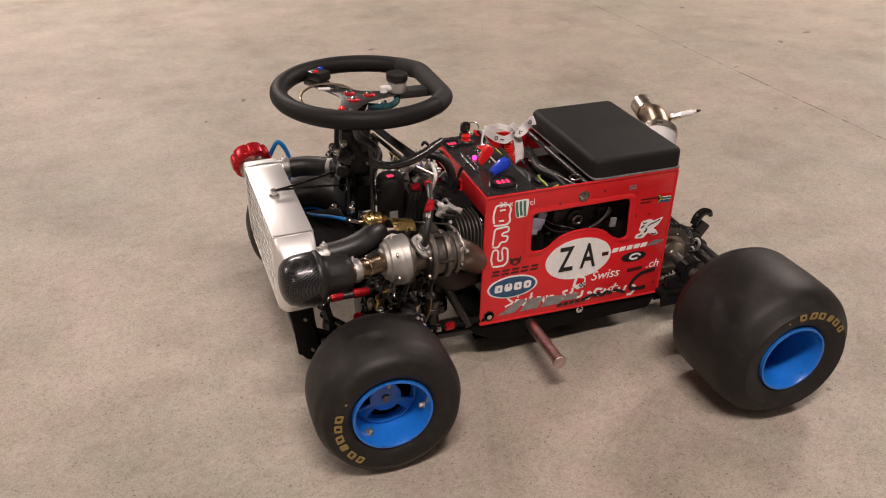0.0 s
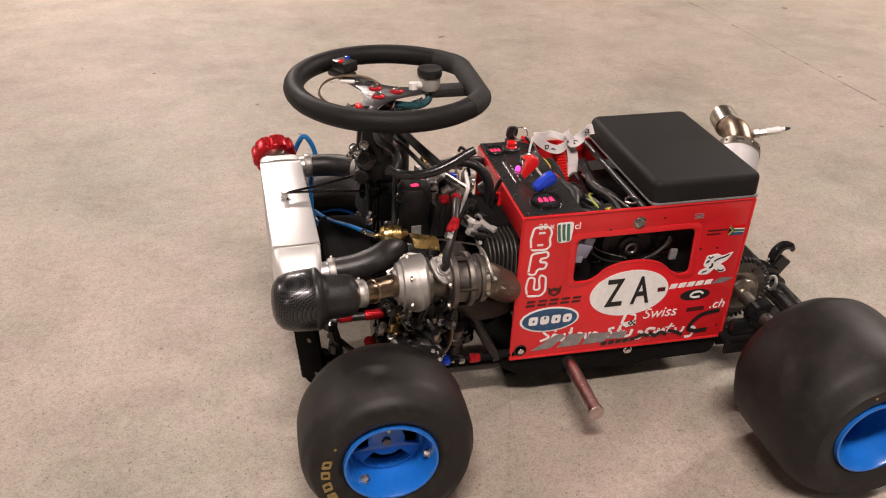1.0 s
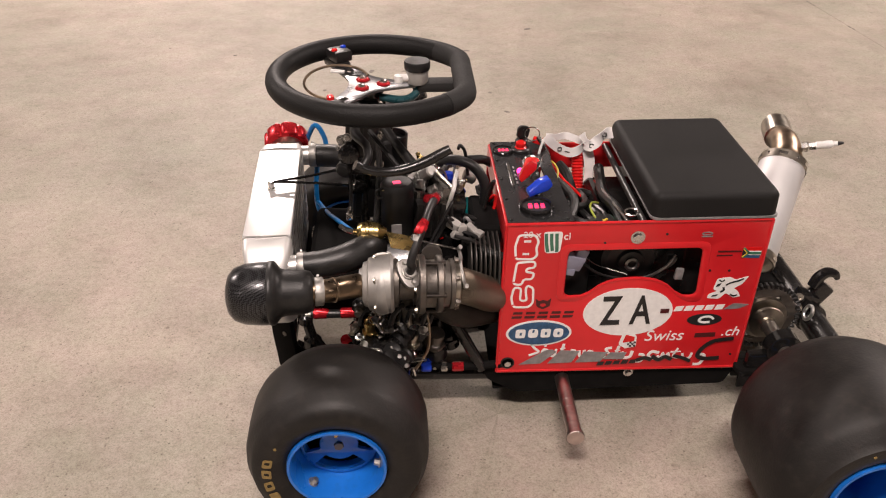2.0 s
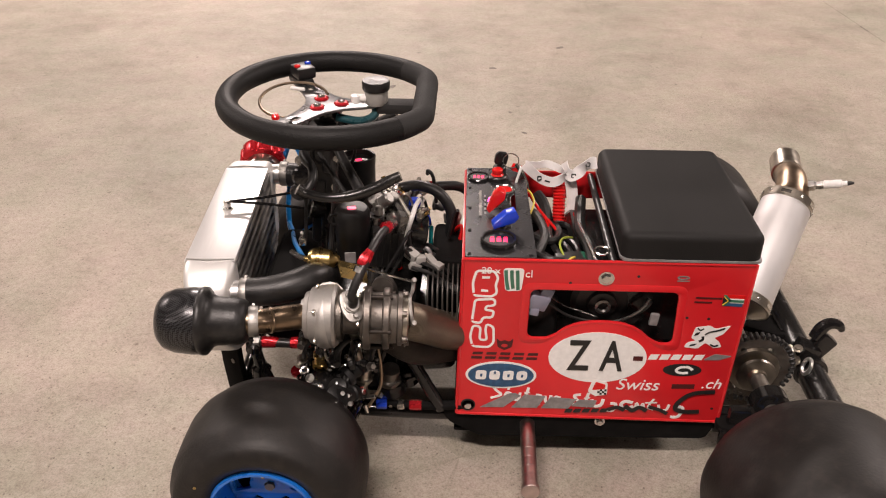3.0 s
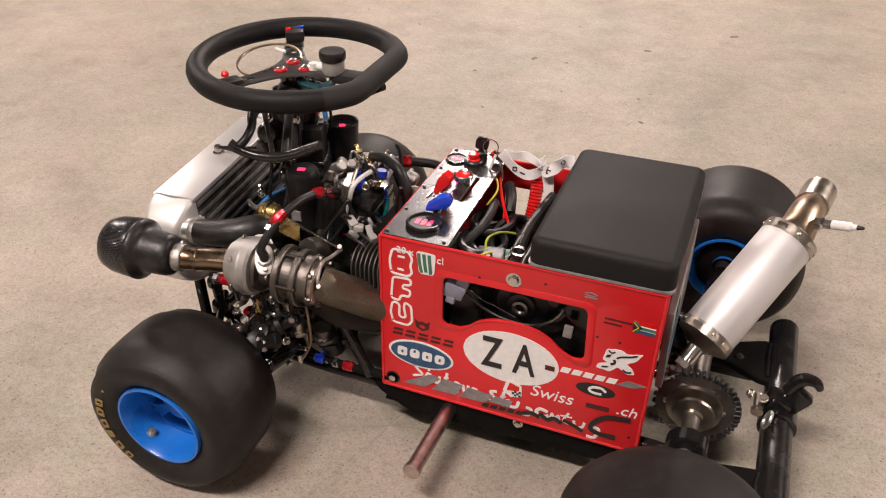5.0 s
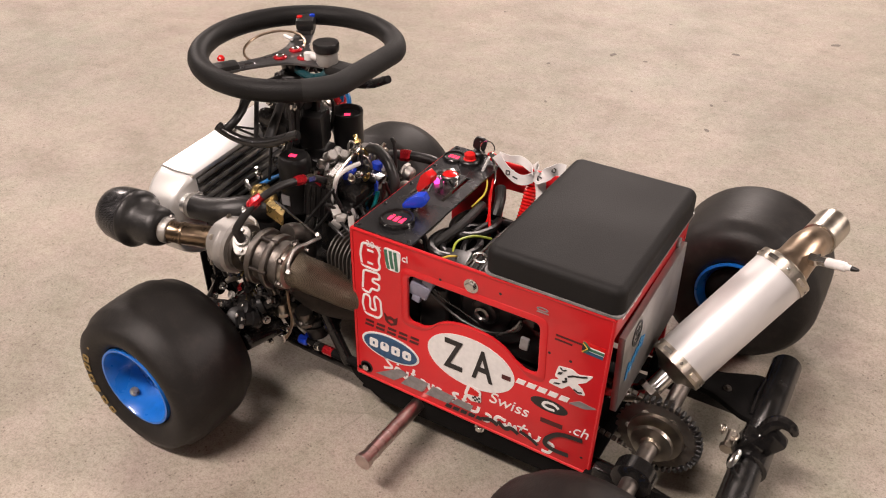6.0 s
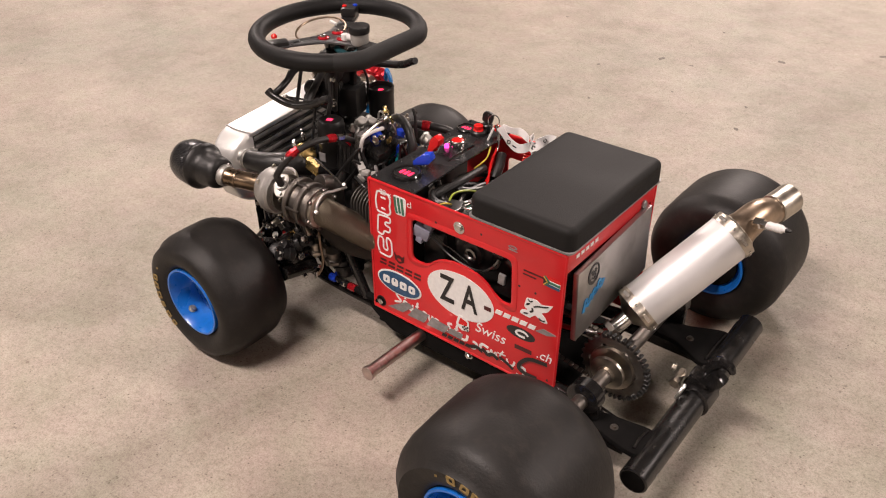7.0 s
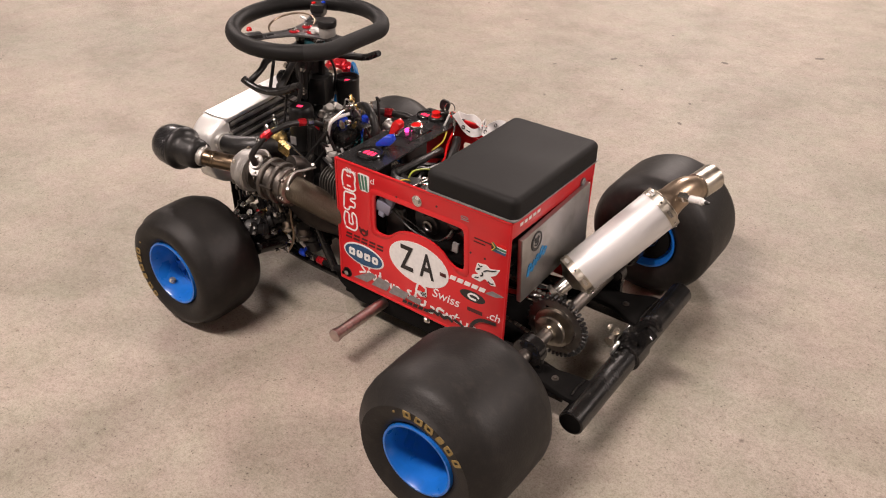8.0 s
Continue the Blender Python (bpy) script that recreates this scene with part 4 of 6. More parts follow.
def print_mark(at, rx, rz, w=0.0075):
    """A small printed square outline on the ribbon."""
    m = pose(*at, rx, 0, rz)
    part("print_mark", slab(rounded([(-w / 2, -w / 2), (w / 2, -w / 2), (w / 2, w / 2), (-w / 2, w / 2)], 0.0018), 0.0005, m, [rounded([(-w / 3.4, -w / 3.4), (w / 3.4, -w / 3.4), (w / 3.4, w / 3.4), (-w / 3.4, w / 3.4)], 0.001)]), M_stk_black, lan)


print_mark((0.121, 0.2515, 0.3815), 80, 8)
print_mark((0.1765, 0.2505, 0.3870), 74, -4)
print_mark((0.1985, 0.2535, 0.4065), 66, -14)
part("print_mark", box((0.1345, 0.2505, 0.3765), (0.009, 0.0008, 0.0020), (-8, 18, 4), 0, 1), M_stk_black, lan)
part("print_mark", box((0.174, 0.2430, 0.316), (0.0022, 0.0008, 0.010), (15, 10, 0), 0, 1), M_stk_black, lan)
part("key_ring", tube([V(0.074 + 0.013 * math.cos(a), 0.268 + 0.004 * math.sin(a), 0.404 + 0.011 * math.sin(a)) for a in [2 * math.pi * i / 12 for i in range(13)]], 0.0011, 6), M_steel, lan)
part("swivel_hook", join(tube([(0.082, 0.264, 0.400), (0.094, 0.256, 0.388), (0.102, 0.246, 0.372), (0.104, 0.240, 0.362)], 0.0026, 8), box((0.090, 0.262, 0.392), (0.016, 0.008, 0.006), (0, 40, -35), 0.002)), M_steel, lan)
part("red_tag", box((0.088, 0.268, 0.390), (0.026, 0.012, 0.010), (0, 12, -15), 0.003), M_redplast, lan)

# ---- engine inside the body ----
eng = part("crankcase", join(box((0.16, MID, 0.175), (0.27, 0.20, 0.17), (0, 4, 0), 0.03, 4), box((0.26, MID, 0.27), (0.19, 0.22, 0.12), (0, 0, 0), 0.02, 3)), M_black, kart, "black engine casing")
cover = part("engine_cover", lathe((0.205, 0.052, 0.285), (0, -1, 0), [(0, 0.048), (0.012, 0.046), (0.018, 0.038), (0.018, 0.022), (0.024, 0.020), (0.026, 0.0)], 36), M_plastic, eng, "round black engine cover", 25)
part("cover_ring", lathe((0.205, 0.026, 0.285), (0, -1, 0), [(0, 0.012), (0.004, 0.012), (0.005, 0.008), (0.002, 0.006)], 20, shut=False), M_gun, cover)
part("airbox", box((0.115, 0.055, 0.245), (0.05, 0.05, 0.10), (0, 0, 8), 0.012, 3), M_plastic, kart)
conn = part("connector", join(box((0.108, 0.014, 0.300), (0.032, 0.016, 0.026), (8, 20, 12), 0.003), box((0.122, 0.016, 0.315), (0.018, 0.012, 0.014), (0, 20, 0), 0.002), box((0.104, 0.012, 0.284), (0.014, 0.012, 0.012), (0, 12, 0), 0.002)), surf("lilac grey plastic", (0.24, 0.24, 0.31), 0.4, var=0.1, scale=60), kart, "pale lilac wire connector")
part("wire", tube([(0.120, 0.016, 0.300), (0.150, 0.022, 0.272), (0.185, 0.02, 0.262), (0.225, 0.02, 0.262), (0.262, 0.016, 0.285), (0.272, 0.014, 0.302)], 0.0022, 8), M_hose, kart)
part("wire", tube([(0.125, 0.018, 0.306), (0.148, 0.02, 0.288), (0.165, 0.024, 0.279), (0.20, 0.024, 0.266)], 0.0009, 6), M_gun, kart)
part("grey_cable", tube([(0.232, 0.02, 0.262), (0.248, 0.016, 0.276), (0.262, 0.014, 0.292), (0.270, 0.016, 0.306)], 0.0024, 8), M_gun, kart)
part("white_tag", box((0.279, 0.012, 0.273), (0.013, 0.006, 0.020), (0, 6, 4), 0.002), M_stk_grey, kart)
part("relay", box((0.155, 0.03, 0.345), (0.04, 0.05, 0.03), (0, 0, 12), 0.004), M_plastic, kart)
part("circuit_box", box((0.172, 0.072, 0.336), (0.022, 0.020, 0.014), (5, 0, 20), 0.003), M_green, kart)
part("small_box", box((0.178, 0.045, 0.338), (0.026, 0.022, 0.020), (0, 8, -10), 0.003), M_iron, kart)
part("wire", tube([(0.112, 0.02, 0.335), (0.128, 0.014, 0.352), (0.150, 0.018, 0.368), (0.158, 0.028, 0.366), (0.152, 0.04, 0.356)], 0.0016, 6), M_yellow, kart)
part("wire", tube([(0.094, 0.23, 0.372), (0.104, 0.215, 0.374), (0.110, 0.195, 0.366), (0.102, 0.170, 0.354)], 0.0016, 6), M_yellow, kart)
part("red_wire", tube([(0.100, 0.242, 0.366), (0.118, 0.20, 0.352), (0.140, 0.16, 0.342), (0.150, 0.14, 0.335)], 0.0024, 6), M_redplast, kart)
part("red_wire", tube([(0.098, 0.250, 0.366), (0.112, 0.21, 0.358), (0.128, 0.18, 0.345), (0.136, 0.15, 0.335)], 0.002, 6), M_redplast, kart)
line = spline([(0.150, 0.278, 0.372), (0.156, 0.270, 0.362), (0.157, 0.256, 0.335), (0.156, 0.240, 0.306), (0.154, 0.222, 0.285)], 12)
part("coil_hose", tube(line, [0.0095 + 0.0018 * (i % 2) for i in range(len(line))], 14, 1), M_redplast, kart, "red corrugated hose")
part("black_plug", tube([(0.118, 0.235, 0.36), (0.128, 0.215, 0.352), (0.134, 0.19, 0.335)], 0.009, 10), M_hose, kart)
part("thick_cable", tube([(0.105, 0.05, 0.352), (0.120, 0.09, 0.362), (0.118, 0.14, 0.358), (0.110, 0.19, 0.350)], 0.007, 10), M_hose, kart)
part("thick_cable", tube([(0.19, 0.02, 0.345), (0.185, 0.08, 0.355), (0.18, 0.15, 0.345), (0.19, 0.24, 0.35)], 0.009, 10), M_hose, kart)
for cx, cy, cz, ra, rb, rr in ((0.128, 0.080, 0.348, 0.030, 0.050, 0.0055), (0.140, 0.105, 0.338, 0.034, 0.060, 0.0048), (0.122, 0.150, 0.342, 0.026, 0.055, 0.0060), (0.160, 0.130, 0.330, 0.028, 0.070, 0.0050)):
    part("harness_loop", tube([V(cx + ra * math.cos(a), cy + rb * math.sin(a), cz + 0.012 * math.sin(a + 1 + 20 * cx)) for a in [2 * math.pi * i / 12 for i in range(13)]], rr, 8), M_plastic, kart)
# added block, no known part: keeps the bay dark beneath the cables
part("bay_filler", box((0.142, 0.135, 0.285), (0.105, 0.190, 0.060), (0, 3, 0), 0.010, 3), M_matblack, kart, "matt black filler block added to darken the bay under the cables")
part("wire", tube([(0.150, 0.030, 0.352), (0.140, 0.060, 0.364), (0.148, 0.095, 0.358), (0.165, 0.120, 0.345)], 0.0018, 6), surf("green-yellow wire", (0.35, 0.42, 0.05), 0.4), kart)

# ---- rear end ----
box_r = part("rear_box", box((0.4105, 0.1435, 0.2735), (0.010, 0.240, 0.136), (3.0, 0, 0), bevel=0.002), M_boxgrey, kart, "flat scratched grey metal box behind the seat with stickers")
badge_m = pose(0.4160, 0.068, 0.312, 90, 0, 90)
part("box_print", join(slab(ellipse(0, 0, 0.018, 0.020, 24), 0.0006, badge_m, [ellipse(0.001, 0.001, 0.013, 0.015, 20)]), slab(stroke([(-0.006, 0.007), (0.0, -0.002), (0.007, 0.008)], 0.0065)[0], 0.0006, badge_m), slab(stroke([(-0.006, -0.006), (0.002, -0.009), (0.007, -0.003)], 0.0035)[0], 0.0006, badge_m)), M_stk_black, box_r, "black round badge")
script_m = pose(0.4160, 0.078, 0.268, 90, 0, 90)
part("box_print", join(*[slab(stroke(q, 0.0090)[0], 0.0006, script_m) for q in ([(-0.034, -0.020), (-0.028, 0.002), (-0.020, -0.012), (-0.012, 0.006)], [(-0.010, -0.008), (-0.003, 0.010), (0.004, -0.002)], [(0.005, 0.0), (0.012, 0.020), (0.018, 0.004), (0.026, 0.016)])]), M_stk_sky, box_r, "blue script print")
for k in range(5):
    part("flange_mark", box((0.4056, 0.03 + 0.014 * k, 0.362), (0.0008, 0.009, 0.006), bevel=0, seg=1), M_stk_white, kart)
part("clear_cap", rod((0.404, 0.245, 0.352), (0.409, 0.245, 0.352), 0.008, 16), M_stk_grey, kart)
axle = part("axle", rod((RX, -0.20, RZ), (RX, 2 * MID + 0.20, RZ), 0.0125, 20), M_iron, kart, "dark worn steel rear axle")
for y in (-0.012, 2 * MID + 0.012):
    part("bearing_carrier", join(lathe((RX, y - 0.014, RZ), (0, 1, 0), [(0, 0.024), (0.003, 0.029), (0.025, 0.029), (0.028, 0.024)], 26), box((RX - 0.015, y, RZ - 0.032), (0.085, 0.016, 0.05), bevel=0.006)), M_black, kart)
for y0, y1 in ((-0.15, -0.075), (2 * MID + 0.075, 2 * MID + 0.15)):
    part("wheel_hub", lathe((RX, y0, RZ), (0, 1, 0), [(0, 0.018), (0.004, 0.022), (y1 - y0 - 0.02, 0.022), (y1 - y0 - 0.008, 0.018), (y1 - y0, 0.018)], 24), M_black, kart)


def gear(y, r, teeth, thick):
    """A toothed sprocket with lightening holes."""
    out = []
    for k in range(teeth):
        for f, q in ((0.0, 0.93), (0.28, 0.93), (0.42, 1.0), (0.58, 1.0), (0.72, 0.93)):
            a = 2 * math.pi * (k + f) / teeth
            out.append((r * q * math.cos(a), r * q * math.sin(a)))
    holes = [ellipse(r * 0.66 * math.cos(a), r * 0.66 * math.sin(a), r * 0.11, r * 0.11, 12) for a in [2 * math.pi * i / 6 for i in range(6)]]
    return slab(out, thick, pose(RX, y, RZ, 90), holes, 0.0006)


SY = 0.080
spr = part("sprocket", gear(SY, 0.060, 26, 0.006), M_iron, axle, "worn steel chain sprocket on the axle")
part("sprocket_hub", lathe((RX, SY - 0.034, RZ), (0, 1, 0), [(0, 0.015), (0.006, 0.0155), (0.008, 0.030), (0.013, 0.031), (0.014, 0.020), (0.020, 0.020), (0.022, 0.040), (0.028, 0.041), (0.030, 0.034)], 32), M_steelworn, axle, "worn steel sprocket hub", 25)
part("chain", join(*[box((RX + 0.0620 * math.cos(a), SY - 0.0025, RZ + 0.0620 * math.sin(a)), (0.0085, 0.011, 0.0052), (0, -math.degrees(a), 0), 0.0012, 1) for a in [radians(-105 + 8.3 * i) for i in range(27)]]), M_plastic, axle, "oily black drive chain")
for dz in (0.057, -0.050):
    part("chain_run", join(*[box((RX - 0.012 - 0.0095 * k, SY - 0.0025, RZ + dz + (0.0011 if dz > 0 else 0.0018) * k), (0.0075, 0.009, 0.0045), (0, 8, 0), 0.001, 1) for k in range(16)]), M_iron, axle)
def rear_arm(y0, y1, flare):
    """A wide black channel from the axle to the rear bar, flared where it is welded on."""
    lo, hi = min(y0, y1), max(y0, y1)
    web = rounded([(0.395, lo + 0.010), (0.500, lo + 0.006), (0.556, lo - flare), (0.578, lo - flare), (0.578, hi + flare), (0.556, hi + flare), (0.500, hi - 0.004), (0.395, hi - 0.010)], 0.012)
    arm = part("rear_arm", slab(web, 0.012, pose(0, 0, 0.090), (), 0.003), M_matblack, kart, "black welded arm carrying the rear bar")
    for y in (lo + 0.010, hi - 0.008):
        part("arm_rib", box((0.470, y, 0.083), (0.150, 0.006, 0.030), bevel=0.002), M_black, arm)
    part("weld_bead", tube([(0.566, lo - flare + 0.006, 0.103), (0.564, (lo + hi) / 2, 0.1035), (0.566, hi + flare - 0.006, 0.103)], 0.0028, 8), M_black, arm)
    for x, y in ((0.520, lo + 0.022), (0.440, (lo + hi) / 2)):
        bolt((x, y, 0.102), (0, 0, 1), 0.0045, 0.005, arm, M_iron)


rear_arm(-0.034, 0.012, 0.006)
rear_arm(0.243, 0.300, 0.022)

TILTED[0] = Matrix.Translation((-0.018, 0.013, 0.002))
ring = part("bar_clamp", join(lathe((0.6055, 0.118, 0.084), (0, 1, 0.02), [(0, 0.0240), (0.002, 0.0285), (0.046, 0.0285), (0.048, 0.0240)], 28), box((0.600, 0.146, 0.112), (0.036, 0.034, 0.030), (0, 20, 0), 0.006), box((0.624, 0.148, 0.124), (0.030, 0.022, 0.040), (0, 35, 0), 0.005)), M_black, kart, "black clamp with a hook on the rear bar")
part("hook", tube([(0.610, 0.150, 0.135), (0.618, 0.152, 0.152), (0.630, 0.152, 0.163), (0.645, 0.150, 0.162), (0.652, 0.149, 0.152)], [0.010, 0.011, 0.010, 0.008, 0.005], 10), M_black, ring)
part("clamp_bolt", join(rod((0.572, 0.118, 0.110), (0.572, 0.150, 0.116), 0.0065, 12), lathe((0.572, 0.114, 0.110), (0, 1, 0.15), [(0, 0.010), (0.007, 0.010)], 6)), M_steelworn, ring)
part("pin_ring", tube([V(0.588 + 0.004 * math.sin(a), 0.104 + 0.011 * math.cos(a), 0.110 + 0.013 * math.sin(a)) for a in [2 * math.pi * i / 12 for i in range(13)]], 0.0032, 8), M_alu, ring)
for at, d in (((0.578, 0.128, 0.128), (-0.3, -0.4, 1)), ((0.560, 0.140, 0.122), (-1, -0.3, 0.4))):
    bolt(at, d, 0.0050, 0.006, ring, M_steelworn)
part("clamp_bolt", rod((0.612, 0.176, 0.106), (0.626, 0.178, 0.112), 0.0055, 10), M_steelworn, ring)

TILTED[0] = Matrix()
# silencer
S0, S1, SR = V(0.4555, 0.1495, 0.2045), V(0.5520, 0.2980, 0.3275), 0.0418
ax = (S1 - S0).normalized()
L = (S1 - S0).length
sil = part("silencer", lathe(S0, ax, [(0.0, 0.030), (0.002, SR - 0.0003), (0.004, SR), (L - 0.004, SR), (L - 0.002, SR - 0.0003), (L, 0.030)], 48), M_silencer, kart, "satin aluminium silencer with riveted end bands", 30)
for h in (0.001, L - 0.017):
    band = part("end_band", lathe(S0, ax, [(h, SR), (h, SR + 0.0013), (h + 0.016, SR + 0.0013), (h + 0.016, SR)], 48), M_steelworn, sil, "worn steel end band")
    u = ax.orthogonal().normalized()
    w = ax.cross(u)
    for k in range(10):
        a = 2 * math.pi * k / 10 + 0.3
        d = math.cos(a) * u + math.sin(a) * w
        c = S0 + ax * (h + 0.008) + d * (SR + 0.0011)
        if k % 2:
            part("rivet", lathe(c, d, [(0, 0.0026), (0.0012, 0.0024), (0.002, 0.001)], 8), M_steel, band)
        else:
            t = ax.cross(d)
            m = Matrix((t, ax, d)).transposed().to_4x4()
            m.translation = c
            part("band_slot", slab(rounded([(-0.008, -0.003), (0.008, -0.003), (0.008, 0.003), (-0.008, 0.003)], 0.001), 0.0012, m), M_steel, band)
part("inlet_cone", lathe(S0, -ax, [(-0.001, SR - 0.002), (0.002, 0.036), (0.008, 0.024), (0.014, 0.0165)], 28), M_steelworn, sil)
part("inlet_pipe", tube([S0 - ax * 0.01, S0 - ax * 0.045, S0 - ax * 0.065 + V(-0.012, 0.01, -0.004), (0.38, 0.10, 0.165), (0.30, 0.10, 0.15)], 0.0135, 18), M_steel, sil, "bright steel inlet pipe")
part("pipe_flange", lathe(S0 - ax * 0.052, ax, [(0, 0.019), (0.010, 0.019)], 6), M_iron, sil)
part("elbow_boss", lathe((0.572, 0.318, 0.347), (0.056, -0.024, 0.017), [(-0.012, 0.016), (0.004, 0.0145), (0.010, 0.0115)], 20), M_heat, sil)
TIP = V(0.5860, 0.4345, 0.3385)
bend = [S1 - ax * 0.001, S1 + ax * 0.014, V(0.5660, 0.3390, 0.3440), V(0.5715, 0.3650, 0.3400), V(0.5755, 0.3860, 0.3340), TIP]
part("outlet_elbow", tube(bend, [0.034, 0.0275, 0.0256, 0.0244, 0.0240, 0.0240], 32, 6, False), M_heat, sil, "heat-tinted outlet elbow", 60)
part("elbow_weld", lathe(S1 + ax * 0.0005, ax, [(0, 0.0335), (0.002, 0.0345), (0.004, 0.0325)], 32), M_steelworn, sil)
d = (bend[-1] - bend[-2]).normalized()
part("outlet_tip", lathe(bend[-2] + d * 0.002, d, [(0, 0.0244), (0.0012, 0.0266), (0.050, 0.0268), (0.0508, 0.0262), (0.0508, 0.0250), (0.004, 0.0244)], 40, shut=False), M_steelworn, sil, "worn steel outlet tip", 25)
# dark iron disc closing the pipe inside the tip
part("inner_disc", lathe(bend[-2] + d * 0.006, d, [(0, 0.0), (0.001, 0.0250)], 24, shut=False), M_iron, sil)
s0, s1 = V(0.5760, 0.3010, 0.3535), V(0.6353, 0.2764, 0.3712)
q = s1 - s0
sen = part("exhaust_sensor", lathe(s0, q, [(0.004, 0.010), (0.014, 0.010), (0.016, 0.0075), (0.028, 0.0075)], 6), M_steel, sil, "white-tipped exhaust sensor")
part("sensor_body", lathe(s0 + q.normalized() * 0.028, q, [(0, 0.0066), (0.002, 0.0074), (0.012, 0.0068), (0.017, 0.0074), (0.027, 0.0070), (0.029, 0.0045), (0.036, 0.0042)], 14), M_ceramic, sen)
part("sensor_tip", lathe(s0 + q.normalized() * 0.064, q, [(0, 0.0040), (0.006, 0.0030), (0.010, 0.0016)], 12), M_hose, sen)
part("silencer_strap", tube([S0 + ax * 0.03 + V(-0.03, 0.03, -0.02), V(0.43, 0.21, 0.20), V(0.41, 0.22, 0.16)], 0.006, 8), M_black, kart)

# foot peg
peg = part("foot_peg", rod((0.106, 0.03, 0.073), (0.1025, -0.139, 0.077), 0.0116, 24, 0.002), M_copper, kart, "plain coppery steel foot peg with a raised end")
part("peg_cap", lathe((0.1026, -0.134, 0.0769), (-0.02, -1, 0.024), [(0, 0.0115), (0.001, 0.0136), (0.008, 0.0138), (0.009, 0.0128)], 28), M_copper, peg)
for k in range(4):
    f = 0.52 + 0.11 * k
    part("peg_ring", lathe(V(0.106, 0.03, 0.073).lerp(V(0.1025, -0.139, 0.077), f), (-0.02, -1, 0.024), [(0, 0.0115), (0.001, 0.0121), (0.004, 0.0121), (0.005, 0.0115)], 24), M_copper, peg)

# ---- steering ----
WC = V(-0.190, 0.138, 0.5595)
WT = Matrix.Translation(WC) @ Matrix.Rotation(0.016, 4, "X") @ Matrix.Rotation(0.015, 4, "Y")


def rim_line(n=72, a0=0.0, a1=2 * math.pi):
    """Round, with a flat towards the seat and eased corners."""
    raw = []
    for i in range(n + 1):
        a = a0 + (a1 - a0) * i / n
        x, y = 0.1495 * math.cos(a), 0.1495 * math.sin(a)
        raw.append(V(x if x < 0.1310 else 0.1310, y, 0))
    sm = raw
    for _ in range(3):
        sm = [sm[0]] + [(sm[i - 1] + sm[i] * 2 + sm[i + 1]) / 4 for i in range(1, n)] + [sm[-1]]
    return [WT @ p for p in sm]


def ring_tube(line, r, n=14, squash=1.0):
    vs, fs = [], []
    k = len(line)
    for i, c in enumerate(line):
        t = (line[min(i + 1, k - 1)] - line[max(i - 1, 0)]).normalized()
        u = V(0, 0, 1)
        s = t.cross(u).normalized()
        vs += [c + r * (math.cos(b) * s + squash * math.sin(b) * u) for b in [2 * math.pi * j / n for j in range(n)]]
    fs = [(i * n + j, i * n + (j + 1) % n, (i + 1) * n + (j + 1) % n, (i + 1) * n + j) for i in range(k - 1) for j in range(n)]
    return vs, fs + [tuple(range(n))[::-1], tuple((k - 1) * n + j for j in range(n))]


sw = part("steering_wheel", ring_tube(rim_line(80, radians(48), radians(312)), 0.0158, 16, 1.02), M_grip, kart, "black flat-bottomed steering wheel, perforated leather rim", 60)
part("grip_section", ring_tube(rim_line(36, radians(-48.6), radians(48.6)), 0.0162, 16, 1.02), M_grip2, sw, "black suede flat section")
ZP = 0.5450
star = []
for a, rl, wt in ((0, 0.112, 0.0100), (119, 0.128, 0.0155), (240, 0.128, 0.0150)):
    for da, rr in ((-60, 0.030), (-26, 0.041)):
        star.append((rr * math.cos(radians(a + da)), rr * math.sin(radians(a + da))))
    c, s = math.cos(radians(a)), math.sin(radians(a))
    for rr, w in ((0.066, -1.0), (rl, -0.85), (rl, 0.85), (0.066, 1.0)):
        star.append((rr * c - w * wt * s, rr * s + w * wt * c))
    star.append((0.041 * math.cos(radians(a + 26)), 0.041 * math.sin(radians(a + 26))))
slots = []
for a in (119, 240):
    c, s = math.cos(radians(a)), math.sin(radians(a))
    slots.append(rounded([(rr * c - w * s, rr * s + w * c) for rr, w in ((0.062, -0.0045), (0.078, -0.0045), (0.078, 0.0045), (0.062, 0.0045))], 0.004))
SC = (-0.2005, 0.1365)
spk = part("spokes", slab(rounded(star, 0.010, 4), 0.0035, pose(SC[0], SC[1], ZP), slots, 0.0008), M_spoke, sw, "three-armed anodised spoke plate")
for a in (119, 240):
    c, s = math.cos(radians(a)), math.sin(radians(a))
    part("spoke_pad", box((SC[0] + 0.112 * c, SC[1] + 0.112 * s, ZP + 0.004), (0.050, 0.026, 0.013), (0, 0, a), 0.004), M_plastic, sw)
part("spoke_pad", box((SC[0] + 0.108, SC[1] - 0.003, ZP + 0.002), (0.072, 0.030, 0.016), (0, 0, 0), 0.006), M_grip2, sw)
for x, y in ((-0.2109, 0.1549), (-0.1792, 0.1361), (-0.2112, 0.1188)):
    b = part("wheel_screw", lathe((x, y, ZP + 0.0035), (0, 0, 1), [(0, 0.0105), (0.0015, 0.0105), (0.0035, 0.0078), (0.0035, 0.0)], 20), M_redano, sw, "red anodised washer with a bright screw")
    part("screw_head", lathe((x, y, ZP + 0.0066), (0, 0, 1), [(0, 0.0060), (0.0022, 0.0057), (0.0032, 0.0036), (0.0022, 0.0)], 14), M_steel, b)
part("switch_block", box((-0.2505, 0.2310, 0.5640), (0.030, 0.036, 0.018), (0, 0, 32), 0.005), M_plastic, sw)
part("switch_button", lathe((-0.2569, 0.2239, 0.572), (0, 0, 1), [(0, 0.0048), (0.003, 0.0045), (0.004, 0.002)], 12), M_redplast, sw)
